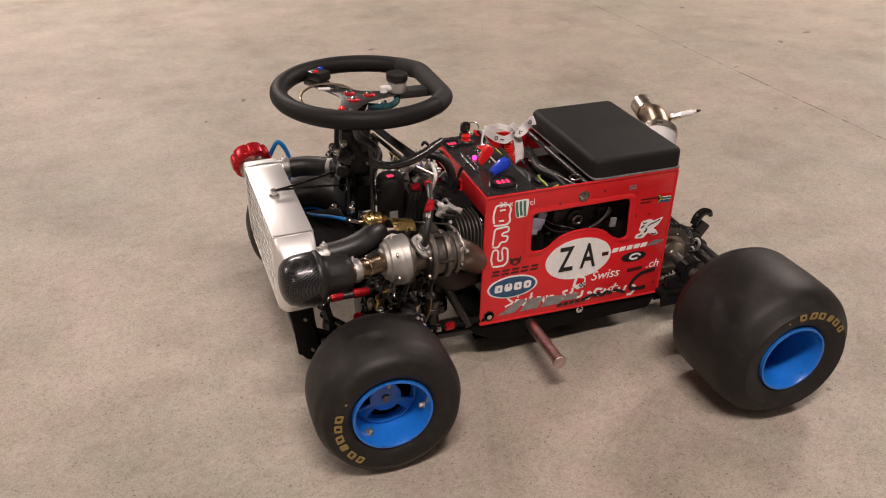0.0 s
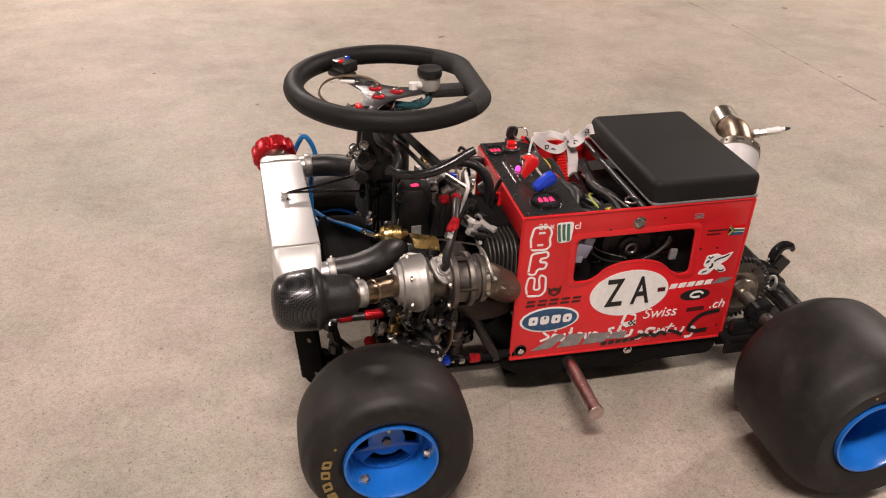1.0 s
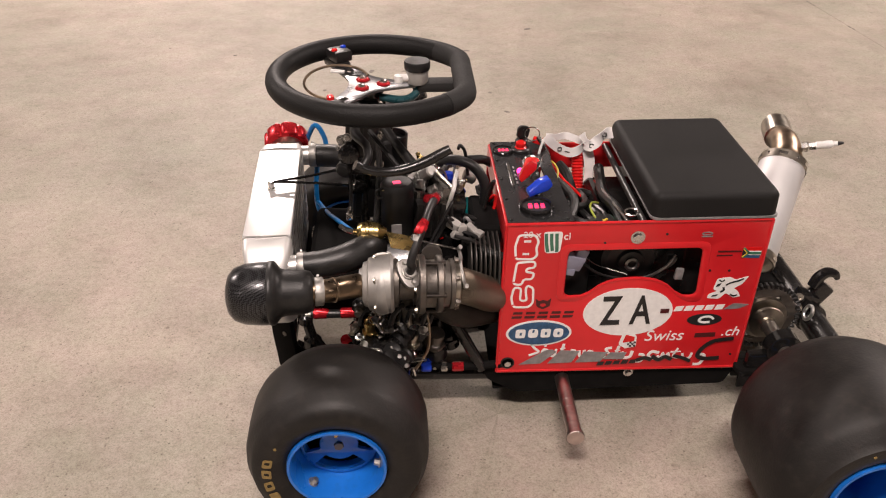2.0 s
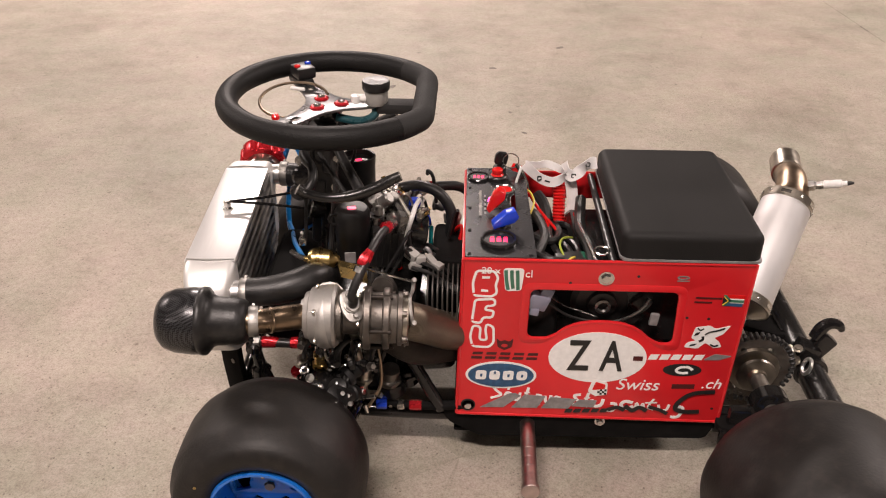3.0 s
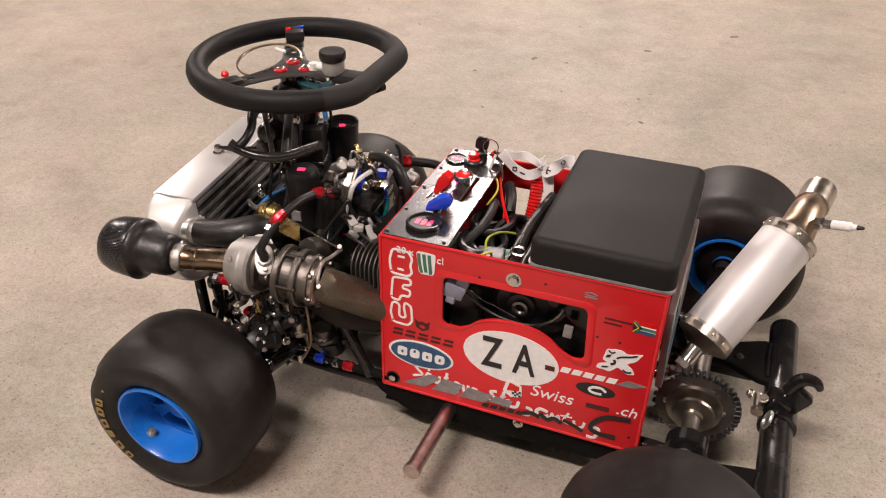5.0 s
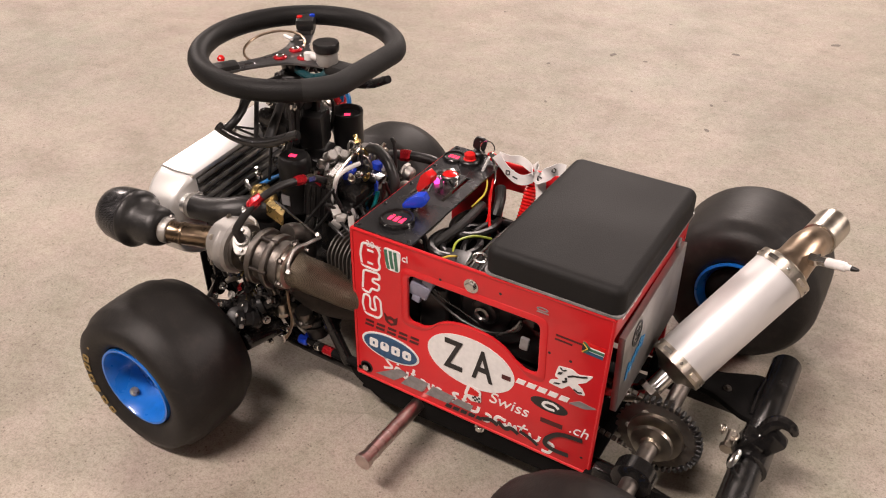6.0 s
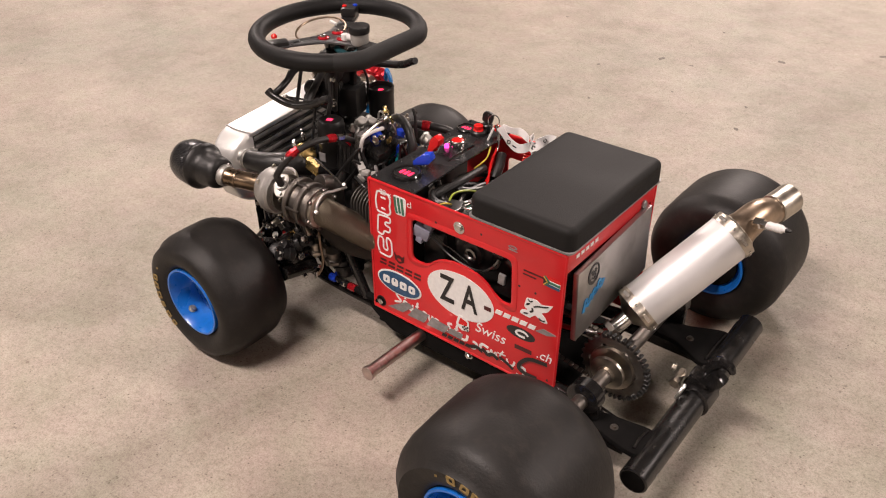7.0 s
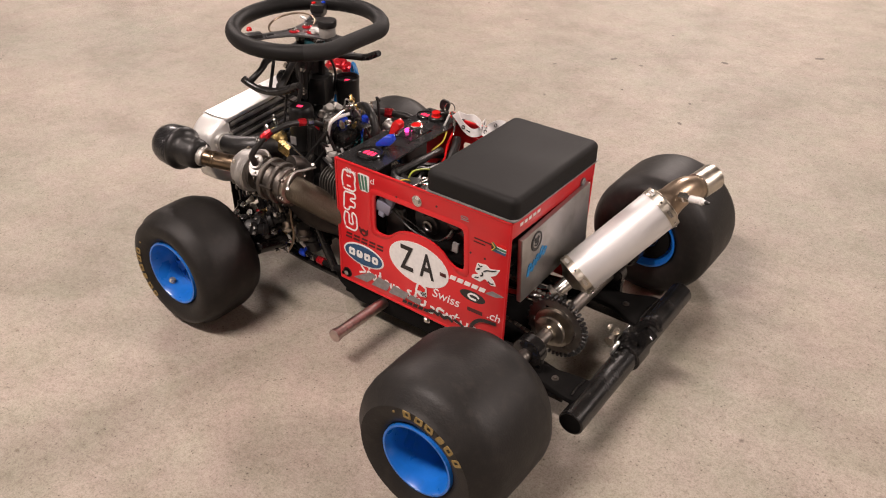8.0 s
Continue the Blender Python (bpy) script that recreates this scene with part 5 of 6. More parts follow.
part("switch_button", lathe((-0.2444, 0.2405, 0.572), (0, 0, 1), [(0, 0.0048), (0.003, 0.0045), (0.004, 0.002)], 12), M_blueplast, sw)
part("switch_button", lathe((-0.2517, 0.0366, 0.5640), (0, 0, 1), [(0, 0.0055), (0.004, 0.0055), (0.007, 0.003)], 12), M_redplast, sw)
res = part("fluid_reservoir", lathe((-0.1280, 0.1300, 0.552), (0, 0, 1), [(0, 0.0145), (0.004, 0.0165), (0.022, 0.0170)], 26), M_milky, kart, "milky fluid reservoir with a black cap")
part("cap", lathe((-0.1280, 0.1300, 0.573), (0, 0, 1), [(0, 0.0185), (0.002, 0.0195), (0.011, 0.0198), (0.0135, 0.0185), (0.0135, 0.013), (0.0125, 0.0)], 28), M_plastic, res)
part("reservoir_spout", join(rod((-0.142, 0.126, 0.561), (-0.156, 0.121, 0.563), 0.006, 12), lathe((-0.156, 0.121, 0.557), (0, 0, 1), [(0, 0.007), (0.010, 0.007)], 12)), M_white, res)
part("reservoir_hose", tube([(-0.134, 0.140, 0.553), (-0.130, 0.125, 0.538), (-0.150, 0.118, 0.530), (-0.185, 0.125, 0.532)], 0.006, 10), surf("dark teal hose", (0.01, 0.05, 0.06), 0.3, var=0.1, scale=60), kart)
part("cable_loop", tube([V(-0.250 + 0.050 * math.cos(a), 0.150 + 0.046 * math.sin(a), 0.548 + 0.010 * math.sin(a)) for a in [radians(20 + 320 * i / 14) for i in range(15)]], 0.0021, 8), M_heat, kart, "springy brass-coloured cable loop")
part("cable_end", rod((-0.262, 0.188, 0.552), (-0.240, 0.182, 0.552), 0.003, 8), M_white, kart)
col = part("steering_column", join(rod((-0.203, 0.144, 0.546), (-0.222, 0.144, 0.30), 0.012, 20), lathe((-0.2035, 0.1445, 0.546), (-0.02, 0, -0.25), [(0, 0.024), (0.006, 0.026), (0.020, 0.022), (0.030, 0.018), (0.045, 0.018)], 26)), M_black, kart, "black steering column with clamps")
part("column_bracket", join(box((-0.215, 0.118, 0.450), (0.055, 0.010, 0.085), (0, 5, 0), 0.004), box((-0.215, 0.170, 0.450), (0.055, 0.010, 0.085), (0, 5, 0), 0.004), box((-0.226, 0.144, 0.425), (0.040, 0.075, 0.030), (0, 5, 0), 0.006)), M_satin, col)
part("column_knuckle", lathe((-0.238, 0.108, 0.448), (0.3, -1, 0.2), [(0, 0.014), (0.010, 0.017), (0.016, 0.014), (0.018, 0.006)], 20), M_black, col, "black steel knuckle")
for x, y, z in ((-0.190, 0.112, 0.475), (-0.237, 0.112, 0.472), (-0.190, 0.110, 0.428), (-0.250, 0.150, 0.452), (-0.206, 0.108, 0.505)):
    bolt((x, y, z), (0, -1, 0.2), 0.005, 0.006, col)
for y, sgn, dx, dz in ((0.0, 1, 0.0, 0.0), (2 * 0.132, -1, -0.027, -0.018)):
    def at(x, d, z):
        return (x + dx, y + sgn * d, z + dz)

    lev = part("shift_lever", tube([at(-0.219, -0.020, 0.489), at(-0.205, -0.018, 0.481), at(-0.180, -0.014, 0.474), at(-0.150, -0.009, 0.475), at(-0.120, -0.004, 0.484), at(-0.100, -0.001, 0.494), at(-0.085, 0.001, 0.501)], [0.0078, 0.0070, 0.0066, 0.0076, 0.0078, 0.0074, 0.0066], 14), M_barblack, kart, "gloss black curved lever under the wheel")
    part("lever_arm", tube([at(-0.195, 0.112, 0.514), at(-0.168, 0.056, 0.496), at(-0.138, -0.004, 0.479)], [0.0070, 0.0066, 0.0080], 12), M_satin, lev)
    part("lever_arm", tube([at(-0.208, -0.015, 0.484), at(-0.201, -0.004, 0.494), at(-0.205, 0.018, 0.502), at(-0.220, 0.046, 0.507), at(-0.219, 0.078, 0.513), at(-0.208, 0.108, 0.518)], [0.0070, 0.0062, 0.0062, 0.0078, 0.0075, 0.0070], 12), M_satin, lev)
    part("lever_strut", tube([at(-0.200, 0.046, 0.511), at(-0.178, 0.018, 0.494), at(-0.158, -0.008, 0.478)], 0.0036, 8), M_satin, lev)
part("column_base", join(box((-0.208, 0.170, 0.345), (0.065, 0.070, 0.06), (0, 6, 8), 0.010, 3), box((-0.200, 0.165, 0.415), (0.05, 0.05, 0.06), (0, 0, 20), 0.008)), M_satin, kart, "black column base block")
part("column_housing", join(box((-0.206, 0.128, 0.494), (0.040, 0.040, 0.060), (0, 4, 26), 0.012, 3), box((-0.216, 0.150, 0.470), (0.040, 0.044, 0.040), (0, 4, -12), 0.010, 2), rod((-0.196, 0.112, 0.520), (-0.200, 0.116, 0.452), 0.011, 16), rod((-0.228, 0.132, 0.515), (-0.232, 0.130, 0.440), 0.009, 16)), M_satin, kart, "satin black column housing")
part("bell_cup", lathe((-0.214, 0.140, 0.374), (-0.8, -0.15, 0.25), [(0, 0.010), (0.010, 0.0155), (0.024, 0.0165), (0.026, 0.0150), (0.018, 0.0135)], 24, shut=False), M_black, kart, "small black bell with a bright rim")
part("cup_rim", lathe((-0.2345, 0.1362, 0.3804), (-0.8, -0.15, 0.25), [(0, 0.0168), (0.0015, 0.0174), (0.003, 0.0165), (0.002, 0.0150)], 24, shut=False), M_steel, kart)
bolt((-0.241, 0.147, 0.440), (0, 0, 1), 0.0060, 0.010, kart)
bolt((-0.252, 0.170, 0.428), (0, -0.3, 1), 0.0055, 0.008, kart)
part("master_cylinder", join(rod((-0.246, 0.09, 0.425), (-0.206, 0.20, 0.440), 0.013, 18), rod((-0.226, 0.145, 0.43), (-0.226, 0.145, 0.465), 0.010, 16)), M_plastic, kart, "black master cylinder")
part("sump", box((-0.165, 0.060, 0.165), (0.15, 0.085, 0.105), (0, 0, 0), 0.018, 3), M_black, kart)
part("control_cable", tube([(-0.205, 0.115, 0.52), (-0.19, 0.105, 0.45), (-0.192, 0.09, 0.40), (-0.20, 0.06, 0.32)], 0.0046, 8), M_hose, kart)
part("control_cable", tube([(-0.225, 0.15, 0.53), (-0.240, 0.12, 0.46), (-0.235, 0.10, 0.40), (-0.24, 0.09, 0.34)], 0.0028, 8), M_hose, kart)
part("control_cable", tube([(-0.185, 0.165, 0.52), (-0.170, 0.185, 0.46), (-0.19, 0.20, 0.40)], 0.0026, 8), M_hose, kart)

# ---- intercooler ----
TILTED[0] = Matrix.Translation((-0.362, 0.13, 0.3725)) @ Matrix.Rotation(radians(2.0), 4, "Z") @ Matrix.Rotation(radians(3.4), 4, "X") @ Matrix.Translation((0.362, -0.13, -0.3725))
ic = part("intercooler_core", box((-0.3605, 0.140, 0.292), (0.055, 0.262, 0.146), bevel=0.002), surf("dark fins", (0.05, 0.048, 0.045), 0.5, 0.5, var=0.3, scale=150, bump=0.8, bscale=700), kart, "finned intercooler core between bright end tanks")
part("top_plate", box((-0.362, 0.1355, 0.3680), (0.072, 0.274, 0.009), bevel=0.003), M_plate, ic, "bright flat aluminium top plate")
part("bottom_plate", box((-0.362, 0.140, 0.2175), (0.070, 0.264, 0.007), bevel=0.002), M_aluraw, ic)
for k in range(7):
    part("bar", box((-0.3915, 0.140, 0.2330 + 0.0196 * k), (0.012, 0.266, 0.0080), bevel=0.0008, seg=1), M_alu, ic)
for k in range(8):
    part("tube_bar", box((-0.3300, 0.140, 0.2240 + 0.0190 * k), (0.010, 0.262, 0.0095), bevel=0.0025, seg=2), surf("black core bar", (0.34, 0.33, 0.315), 0.42, 0.7, var=0.3, scale=60, bump=0.2) if k == 0 else bpy.data.materials["black core bar"], ic)


def end_tank(y0, y1, slope):
    """A cast end tank: the core's section drawn down to a rounded end."""
    vs, fs = [], []
    n = 7
    for i in range(n + 1):
        f = i / n
        s = math.sqrt(max(0.0, 1 - f * f)) * 0.45 + 0.55
        y = y0 + (y1 - y0) * f
        zc = 0.3065 - slope * f * f
        low = 0.088 * s - 0.016 * f
        prof = rounded([(-0.036 * s, -low), (0.036 * s, -low), (0.036 * s, 0.066 * s), (-0.036 * s, 0.066 * s)], 0.010, 3)
        vs += [V(-0.362 + a, y, zc + b) for a, b in prof]
        m = len(prof)
    for i in range(n):
        fs += [(i * m + j, i * m + (j + 1) % m, (i + 1) * m + (j + 1) % m, (i + 1) * m + j) for j in range(m)]
    return vs, fs + [tuple(range(m))[::-1], tuple(n * m + j for j in range(m))]


part("end_tank", end_tank(0.006, -0.052, 0.012), M_aluraw, ic, "bright welded aluminium end tank", 50)
part("end_tank", end_tank(0.272, 0.345, 0.012), M_aluraw, ic, "bright welded aluminium end tank", 50)
part("weld_bead", tube([(-0.396, 0.003, 0.3715), (-0.362, -0.001, 0.373), (-0.328, 0.003, 0.3715)], 0.0022, 8), M_alu, ic)
part("weld_bead", tube([(-0.396, 0.272, 0.3715), (-0.362, 0.275, 0.373), (-0.328, 0.272, 0.3715)], 0.0022, 8), M_alu, ic)
st = bolt((-0.366, 0.141, 0.3735), (0, 0, 1), 0.0062, 0.013, ic, None, "stud")
for e in ((-0.245, 0.165, 0.392), (-0.238, 0.120, 0.385)):
    part("stay_rod", tube([(-0.364, 0.141, 0.384), ((-0.364 + e[0]) / 2, (0.141 + e[1]) / 2, 0.386), e], 0.0022, 8), M_black, kart)
part("outlet_stub", rod((-0.335, -0.022, 0.331), (-0.300, -0.020, 0.331), 0.0175, 24), M_alu, ic)
part("outlet_stub", rod((-0.335, 0.318, 0.335), (-0.300, 0.318, 0.336), 0.0175, 24), M_alu, ic)
clamp((-0.312, -0.021, 0.331), (1, 0, 0), 0.0205, 0.014, ic)
clamp((-0.310, 0.318, 0.336), (1, 0, 0), 0.0205, 0.014, ic)
TILTED[0] = Matrix()
part("boost_hose", tube([(-0.302, -0.020, 0.325), (-0.272, -0.018, 0.327), (-0.240, -0.010, 0.331), (-0.214, 0.010, 0.332), (-0.200, 0.042, 0.318)], [0.0200, 0.0208, 0.0220, 0.0225, 0.0215], 24), M_hose, kart, "black rubber boost hose")
part("boost_hose", tube([(-0.308, 0.318, 0.347), (-0.270, 0.312, 0.348), (-0.230, 0.285, 0.350), (-0.195, 0.25, 0.352), (-0.16, 0.22, 0.34)], 0.0205, 20), M_hose, kart, "black rubber boost hose")
clamp((-0.228, 0.284, 0.350), (1, -0.8, 0.1), 0.0215, 0.010, kart)
# red lobed cap
neck = V(-0.369, 0.362, 0.307)
ca = V(-0.10, 0.75, 0.36).normalized()
part("filler_neck", lathe(neck, ca, [(-0.02, 0.024), (0.030, 0.024), (0.032, 0.030), (0.046, 0.030), (0.048, 0.026)], 28), M_steelworn, ic, "steel filler neck")
lob = []
for i in range(96):
    a = 2 * math.pi * i / 96
    lob.append((0.0392 - 0.0056 * math.exp(-((math.cos(3.5 * a) / 0.34) ** 2)), a))
cm = Matrix.Translation(neck + ca * 0.046) @ ca.to_track_quat("Z", "Y").to_matrix().to_4x4()
part("red_cap", join(slab([(r * math.cos(a), r * math.sin(a)) for r, a in lob], 0.028, cm, (), 0.0028), lathe(neck + ca * 0.072, ca, [(-0.002, 0.030), (0.003, 0.028), (0.007, 0.016), (0.008, 0.0)], 24)), M_redano, ic, "red anodised lobed cap")
part("breather_hose", tube([neck + ca * 0.06 + V(0.038, 0, 0), V(-0.318, 0.400, 0.372), V(-0.300, 0.392, 0.345), V(-0.298, 0.37, 0.30)], 0.0048, 10), M_bluehose, kart, "blue vacuum hose")
part("vacuum_hose", tube([(-0.312, 0.300, 0.262), (-0.298, 0.262, 0.268), (-0.284, 0.205, 0.288), (-0.264, 0.130, 0.318), (-0.245, 0.075, 0.336), (-0.234, 0.046, 0.345)], 0.0036, 10), M_bluehose, kart, "blue vacuum hose")
part("hose_fitting", lathe((-0.308, 0.264, 0.224), (1, -0.1, 0.05), [(0, 0.007), (0.003, 0.0095), (0.018, 0.0095), (0.021, 0.008)], 8), M_redano, kart, "red anodised hose fitting")
part("vacuum_hose", tube([(-0.312, 0.330, 0.320), (-0.316, 0.322, 0.280), (-0.313, 0.313, 0.240), (-0.290, 0.285, 0.228), (-0.255, 0.235, 0.240), (-0.225, 0.19, 0.262)], 0.0046, 10), M_bluehose, kart, "blue vacuum hose")

# ---- turbocharger ----
TA = V(-0.19, -0.056, 0.314)
FT, FD = V(-0.4020, -0.1065, 0.3355), V(1, 0.03, -0.008)
flt = part("air_filter", lathe(FT, FD, [(0, 0.0), (0.001, 0.016), (0.005, 0.0285), (0.013, 0.0375), (0.027, 0.0425), (0.048, 0.0445), (0.060, 0.0445), (0.064, 0.0425)], 44), M_carbon, kart, "rounded black air filter with a woven cover", 50)
part("filter_ring", lathe(FT, FD, [(0.059, 0.0440), (0.062, 0.0456), (0.067, 0.0452), (0.071, 0.0400), (0.075, 0.0345), (0.082, 0.0325), (0.108, 0.0312), (0.117, 0.0285), (0.121, 0.0230)], 40), M_hose, flt, "black rubber filter neck", 50)
clamp((-0.2745, -0.1028, 0.3345), (1, 0.2, -0.08), 0.0195, 0.013, flt)
part("intake_pipe", tube([(-0.285, -0.104, 0.3350), (-0.262, -0.0985, 0.3325), (-0.240, -0.080, 0.3245), (-0.210, -0.060, 0.316)], [0.0170, 0.0168, 0.0172, 0.0180], 24), M_pipe, kart, "browned steel intake pipe")
part("pipe_seam", lathe((-0.2560, -0.0945, 0.3308), (1, 0.5, -0.2), [(0, 0.0168), (0.001, 0.0182), (0.003, 0.0182), (0.004, 0.0168)], 24), M_pipe, kart)
n, mseg = 40, 12
vs, fs = [], []
for i in range(n + 1):
    a = 2 * math.pi * i / n + 0.6
    rr = 0.010 + 0.008 * i / n
    cr = 0.0305 + 0.002 * i / n
    c = TA + V(0.004, math.cos(a) * cr, math.sin(a) * cr)
    d = V(0, math.cos(a), math.sin(a))
    vs += [c + rr * (math.cos(b) * d + math.sin(b) * V(1.15, 0, 0)) for b in [2 * math.pi * j / mseg for j in range(mseg)]]
for i in range(n):
    fs += [(i * mseg + j, i * mseg + (j + 1) % mseg, (i + 1) * mseg + (j + 1) % mseg, (i + 1) * mseg + j) for j in range(mseg)]
fs += [tuple(range(mseg))[::-1], tuple(n * mseg + j for j in range(mseg))]
turbo = part("compressor_housing", join((vs, fs), lathe(TA - V(0.036, 0, 0), (1, 0, 0), [(0.006, 0.0), (0.006, 0.022), (0.010, 0.024), (0.012, 0.032), (0.018, 0.034), (0.020, 0.0385), (0.034, 0.042), (0.052, 0.044), (0.056, 0.040), (0.057, 0.0)], 40)), M_cast, kart, "cast aluminium turbo compressor housing", 40)
for k in range(6):
    a = radians(20 + 60 * k)
    bolt(TA + V(-0.006, math.cos(a) * 0.0425, math.sin(a) * 0.0425), (-1, 0, 0), 0.0030, 0.003, turbo, M_steelworn)
core = part("bearing_housing", lathe(TA + V(0.018, 0.004, -0.002), (1, 0.03, -0.03), [(0, 0.036), (0.008, 0.036), (0.010, 0.026), (0.030, 0.026), (0.034, 0.034), (0.040, 0.034)], 32), M_iron, turbo, "dark turbo centre housing")
FL = V(-0.150, -0.072, 0.340)
fd = V(0.34, -0.55, 0.76).normalized()
fm = Matrix.Translation(FL - fd * 0.002) @ fd.to_track_quat("Z", "Y").to_matrix().to_4x4()
part("oil_flange", join(slab(rounded([(-0.0125, -0.007), (-0.008, -0.021), (0.008, -0.021), (0.0125, -0.007), (0.0125, 0.007), (0.008, 0.021), (-0.008, 0.021), (-0.0125, 0.007)], 0.007), 0.007, fm, (), 0.0016), lathe(FL, fd, [(0, 0.0110), (0.008, 0.0105), (0.009, 0.0085)], 20), lathe(FL, fd, [(0.006, 0.0100), (0.012, 0.0100)], 6)), M_zinc, turbo, "bright oval oil flange")
for sgn in (-1, 1):
    bolt(fm @ V(0, 0.0155 * sgn, 0.007), fd, 0.0034, 0.005, turbo, M_zinc, washer=False)
part("oil_line", tube([FL + fd * 0.008, FL + fd * 0.018 + V(0, 0, 0.004), (-0.144, -0.084, 0.372), (-0.128, -0.060, 0.404), (-0.116, -0.018, 0.416), (-0.106, 0.020, 0.412), (-0.100, 0.050, 0.402), (-0.098, 0.085, 0.375)], [0.0070, 0.0066, 0.0060, 0.0058, 0.0060, 0.0060, 0.0058, 0.0058], 12), M_hose, kart, "black braided oil line with red fittings")
part("hose_fitting", lathe((-0.134, -0.064, 0.400), (0.4, 0.55, 0.5), [(0, 0.0066), (0.003, 0.0084), (0.015, 0.0084), (0.018, 0.0072), (0.024, 0.0064)], 8), M_redano, kart, "red anodised hose fitting")
part("fitting_nut", lathe((-0.138, -0.070, 0.393), (0.4, 0.55, 0.7), [(0, 0.0075), (0.008, 0.0080)], 6), M_steel, kart)
part("hose_fitting", lathe((-0.109, 0.010, 0.4145), (0.25, 0.9, -0.15), [(0, 0.0064), (0.003, 0.0080), (0.015, 0.0080), (0.018, 0.0066)], 8), M_redano, kart, "red anodised hose fitting")
part("fitting_nut", lathe((-0.103, 0.030, 0.410), (0.25, 0.9, -0.15), [(0, 0.0070), (0.012, 0.0066)], 6), M_steel, kart)
tb = part("turbine_housing", lathe((-0.136, -0.052, 0.309), (1, 0.06, -0.05), [(0, 0.030), (0.0005, 0.0425), (0.002, 0.0440), (0.009, 0.0440), (0.0105, 0.0425), (0.011, 0.0365), (0.014, 0.0355), (0.026, 0.0360), (0.0275, 0.0420), (0.029, 0.0428), (0.035, 0.0428), (0.0365, 0.0415), (0.037, 0.0350), (0.046, 0.0340), (0.0475, 0.0375), (0.053, 0.0375), (0.0545, 0.0330), (0.060, 0.029)], 44), M_iron, turbo, "dark cast iron turbine housing", 30)
for k in range(5):
    a = radians(72 * k + 100)
    c = V(-0.128, -0.0515 + 0.0400 * math.cos(a), 0.3085 + 0.0400 * math.sin(a))
    part("housing_stud", rod(c, c + V(0.034, 0.002, -0.0017), 0.0034, 12), M_scorched, turbo)
part("turbine_volute", tube([(-0.113, -0.015, 0.333), (-0.112, 0.004, 0.325), (-0.11, 0.02, 0.30), (-0.108, 0.01, 0.265), (-0.105, -0.02, 0.255)], 0.016, 16), M_iron, turbo)
for k in range(6):
    a = radians(60 * k + 15)
    bolt(V(-0.080, -0.048 + 0.036 * math.cos(a), 0.306 + 0.036 * math.sin(a)), (1, 0, 0), 0.004, 0.006, turbo, M_iron)
    bolt(V(-0.137, -0.052 + 0.040 * math.cos(a + 0.4), 0.309 + 0.040 * math.sin(a + 0.4)), (-1, 0, 0), 0.0035, 0.004, turbo, M_steelworn)
part("v_band", lathe((-0.084, -0.049, 0.306), (1, 0.06, -0.05), [(0, 0.030), (0.002, 0.034), (0.008, 0.034), (0.010, 0.030)], 32), M_steelworn, turbo)
part("exhaust_elbow", tube([(-0.080, -0.049, 0.306), (-0.066, -0.043, 0.297), (-0.045, -0.020, 0.274), (-0.024, 0.008, 0.247), (-0.006, 0.032, 0.228), (0.020, 0.056, 0.212)], [0.0270, 0.0268, 0.0270, 0.0280, 0.0285, 0.0285], 32), M_wrap, kart, "exhaust elbow in brown woven heat wrap", 60)
part("header_pipe", tube([(-0.105, -0.015, 0.262), (-0.07, 0.0, 0.225), (-0.03, 0.03, 0.205), (0.03, 0.06, 0.20)], 0.029, 20), M_scorched, kart, "dark exhaust header")
can = part("actuator", lathe((-0.232, 0.040, 0.346), (1, -0.05, 0.0), [(0, 0.004), (0.006, 0.005), (0.008, 0.013), (0.014, 0.0165), (0.020, 0.0165), (0.021, 0.0185), (0.025, 0.0185), (0.026, 0.0165), (0.040, 0.0150), (0.046, 0.010), (0.052, 0.006)], 28), M_brass, kart, "yellow zinc wastegate actuator", 25)
part("actuator_rod", rod((-0.182, 0.036, 0.346), (-0.0705, 0.008, 0.330), 0.0020, 8), M_steel, can)
part("crank_arm", tube([(-0.0705, 0.010, 0.328), (-0.070, -0.020, 0.334), (-0.072, -0.045, 0.338), (-0.069, -0.066, 0.326), (-0.066, -0.0705, 0.314)], 0.0028, 8), M_zinc, can)
for at in ((-0.0705, 0.006, 0.334), (-0.066, -0.0705, 0.314), (-0.078, -0.078, 0.292)):
    bolt(at, (0.3, -0.6, 0.7), 0.0040, 0.006, can, M_zinc, washer=False)
part("vacuum_barb", tube([(-0.230, 0.040, 0.346), (-0.245, 0.044, 0.35), (-0.252, 0.05, 0.352)], 0.004, 8), M_steel, can)
part("wire_clip", join(rod((-0.240, 0.072, 0.362), (-0.236, 0.060, 0.378), 0.003, 8), box((-0.238, 0.066, 0.36), (0.010, 0.008, 0.012), bevel=0.002)), M_steel, kart)

# ---- front engine bay ----
cup = part("black_canister", lathe((-0.171, 0.222, 0.362), (0, 0, 1), [(0, 0.022), (0.004, 0.0255), (0.050, 0.0262), (0.066, 0.0275), (0.068, 0.0265), (0.068, 0.0235), (0.058, 0.0235), (0.058, 0.0)], 36), M_satin, kart, "satin black canister with a glowing red mark", 30)
part("canister_face", lathe((-0.171, 0.222, 0.420), (0, 0, 1), [(0, 0.0232), (0.001, 0.0232)], 28), M_plastic, cup)
# both canister marks are given a glow though they are no lamps
part("canister_mark", box((-0.171, 0.222, 0.4218), (0.010, 0.008, 0.0012), (0, 0, 30), 0.0005, 1), M_glow_red, cup)
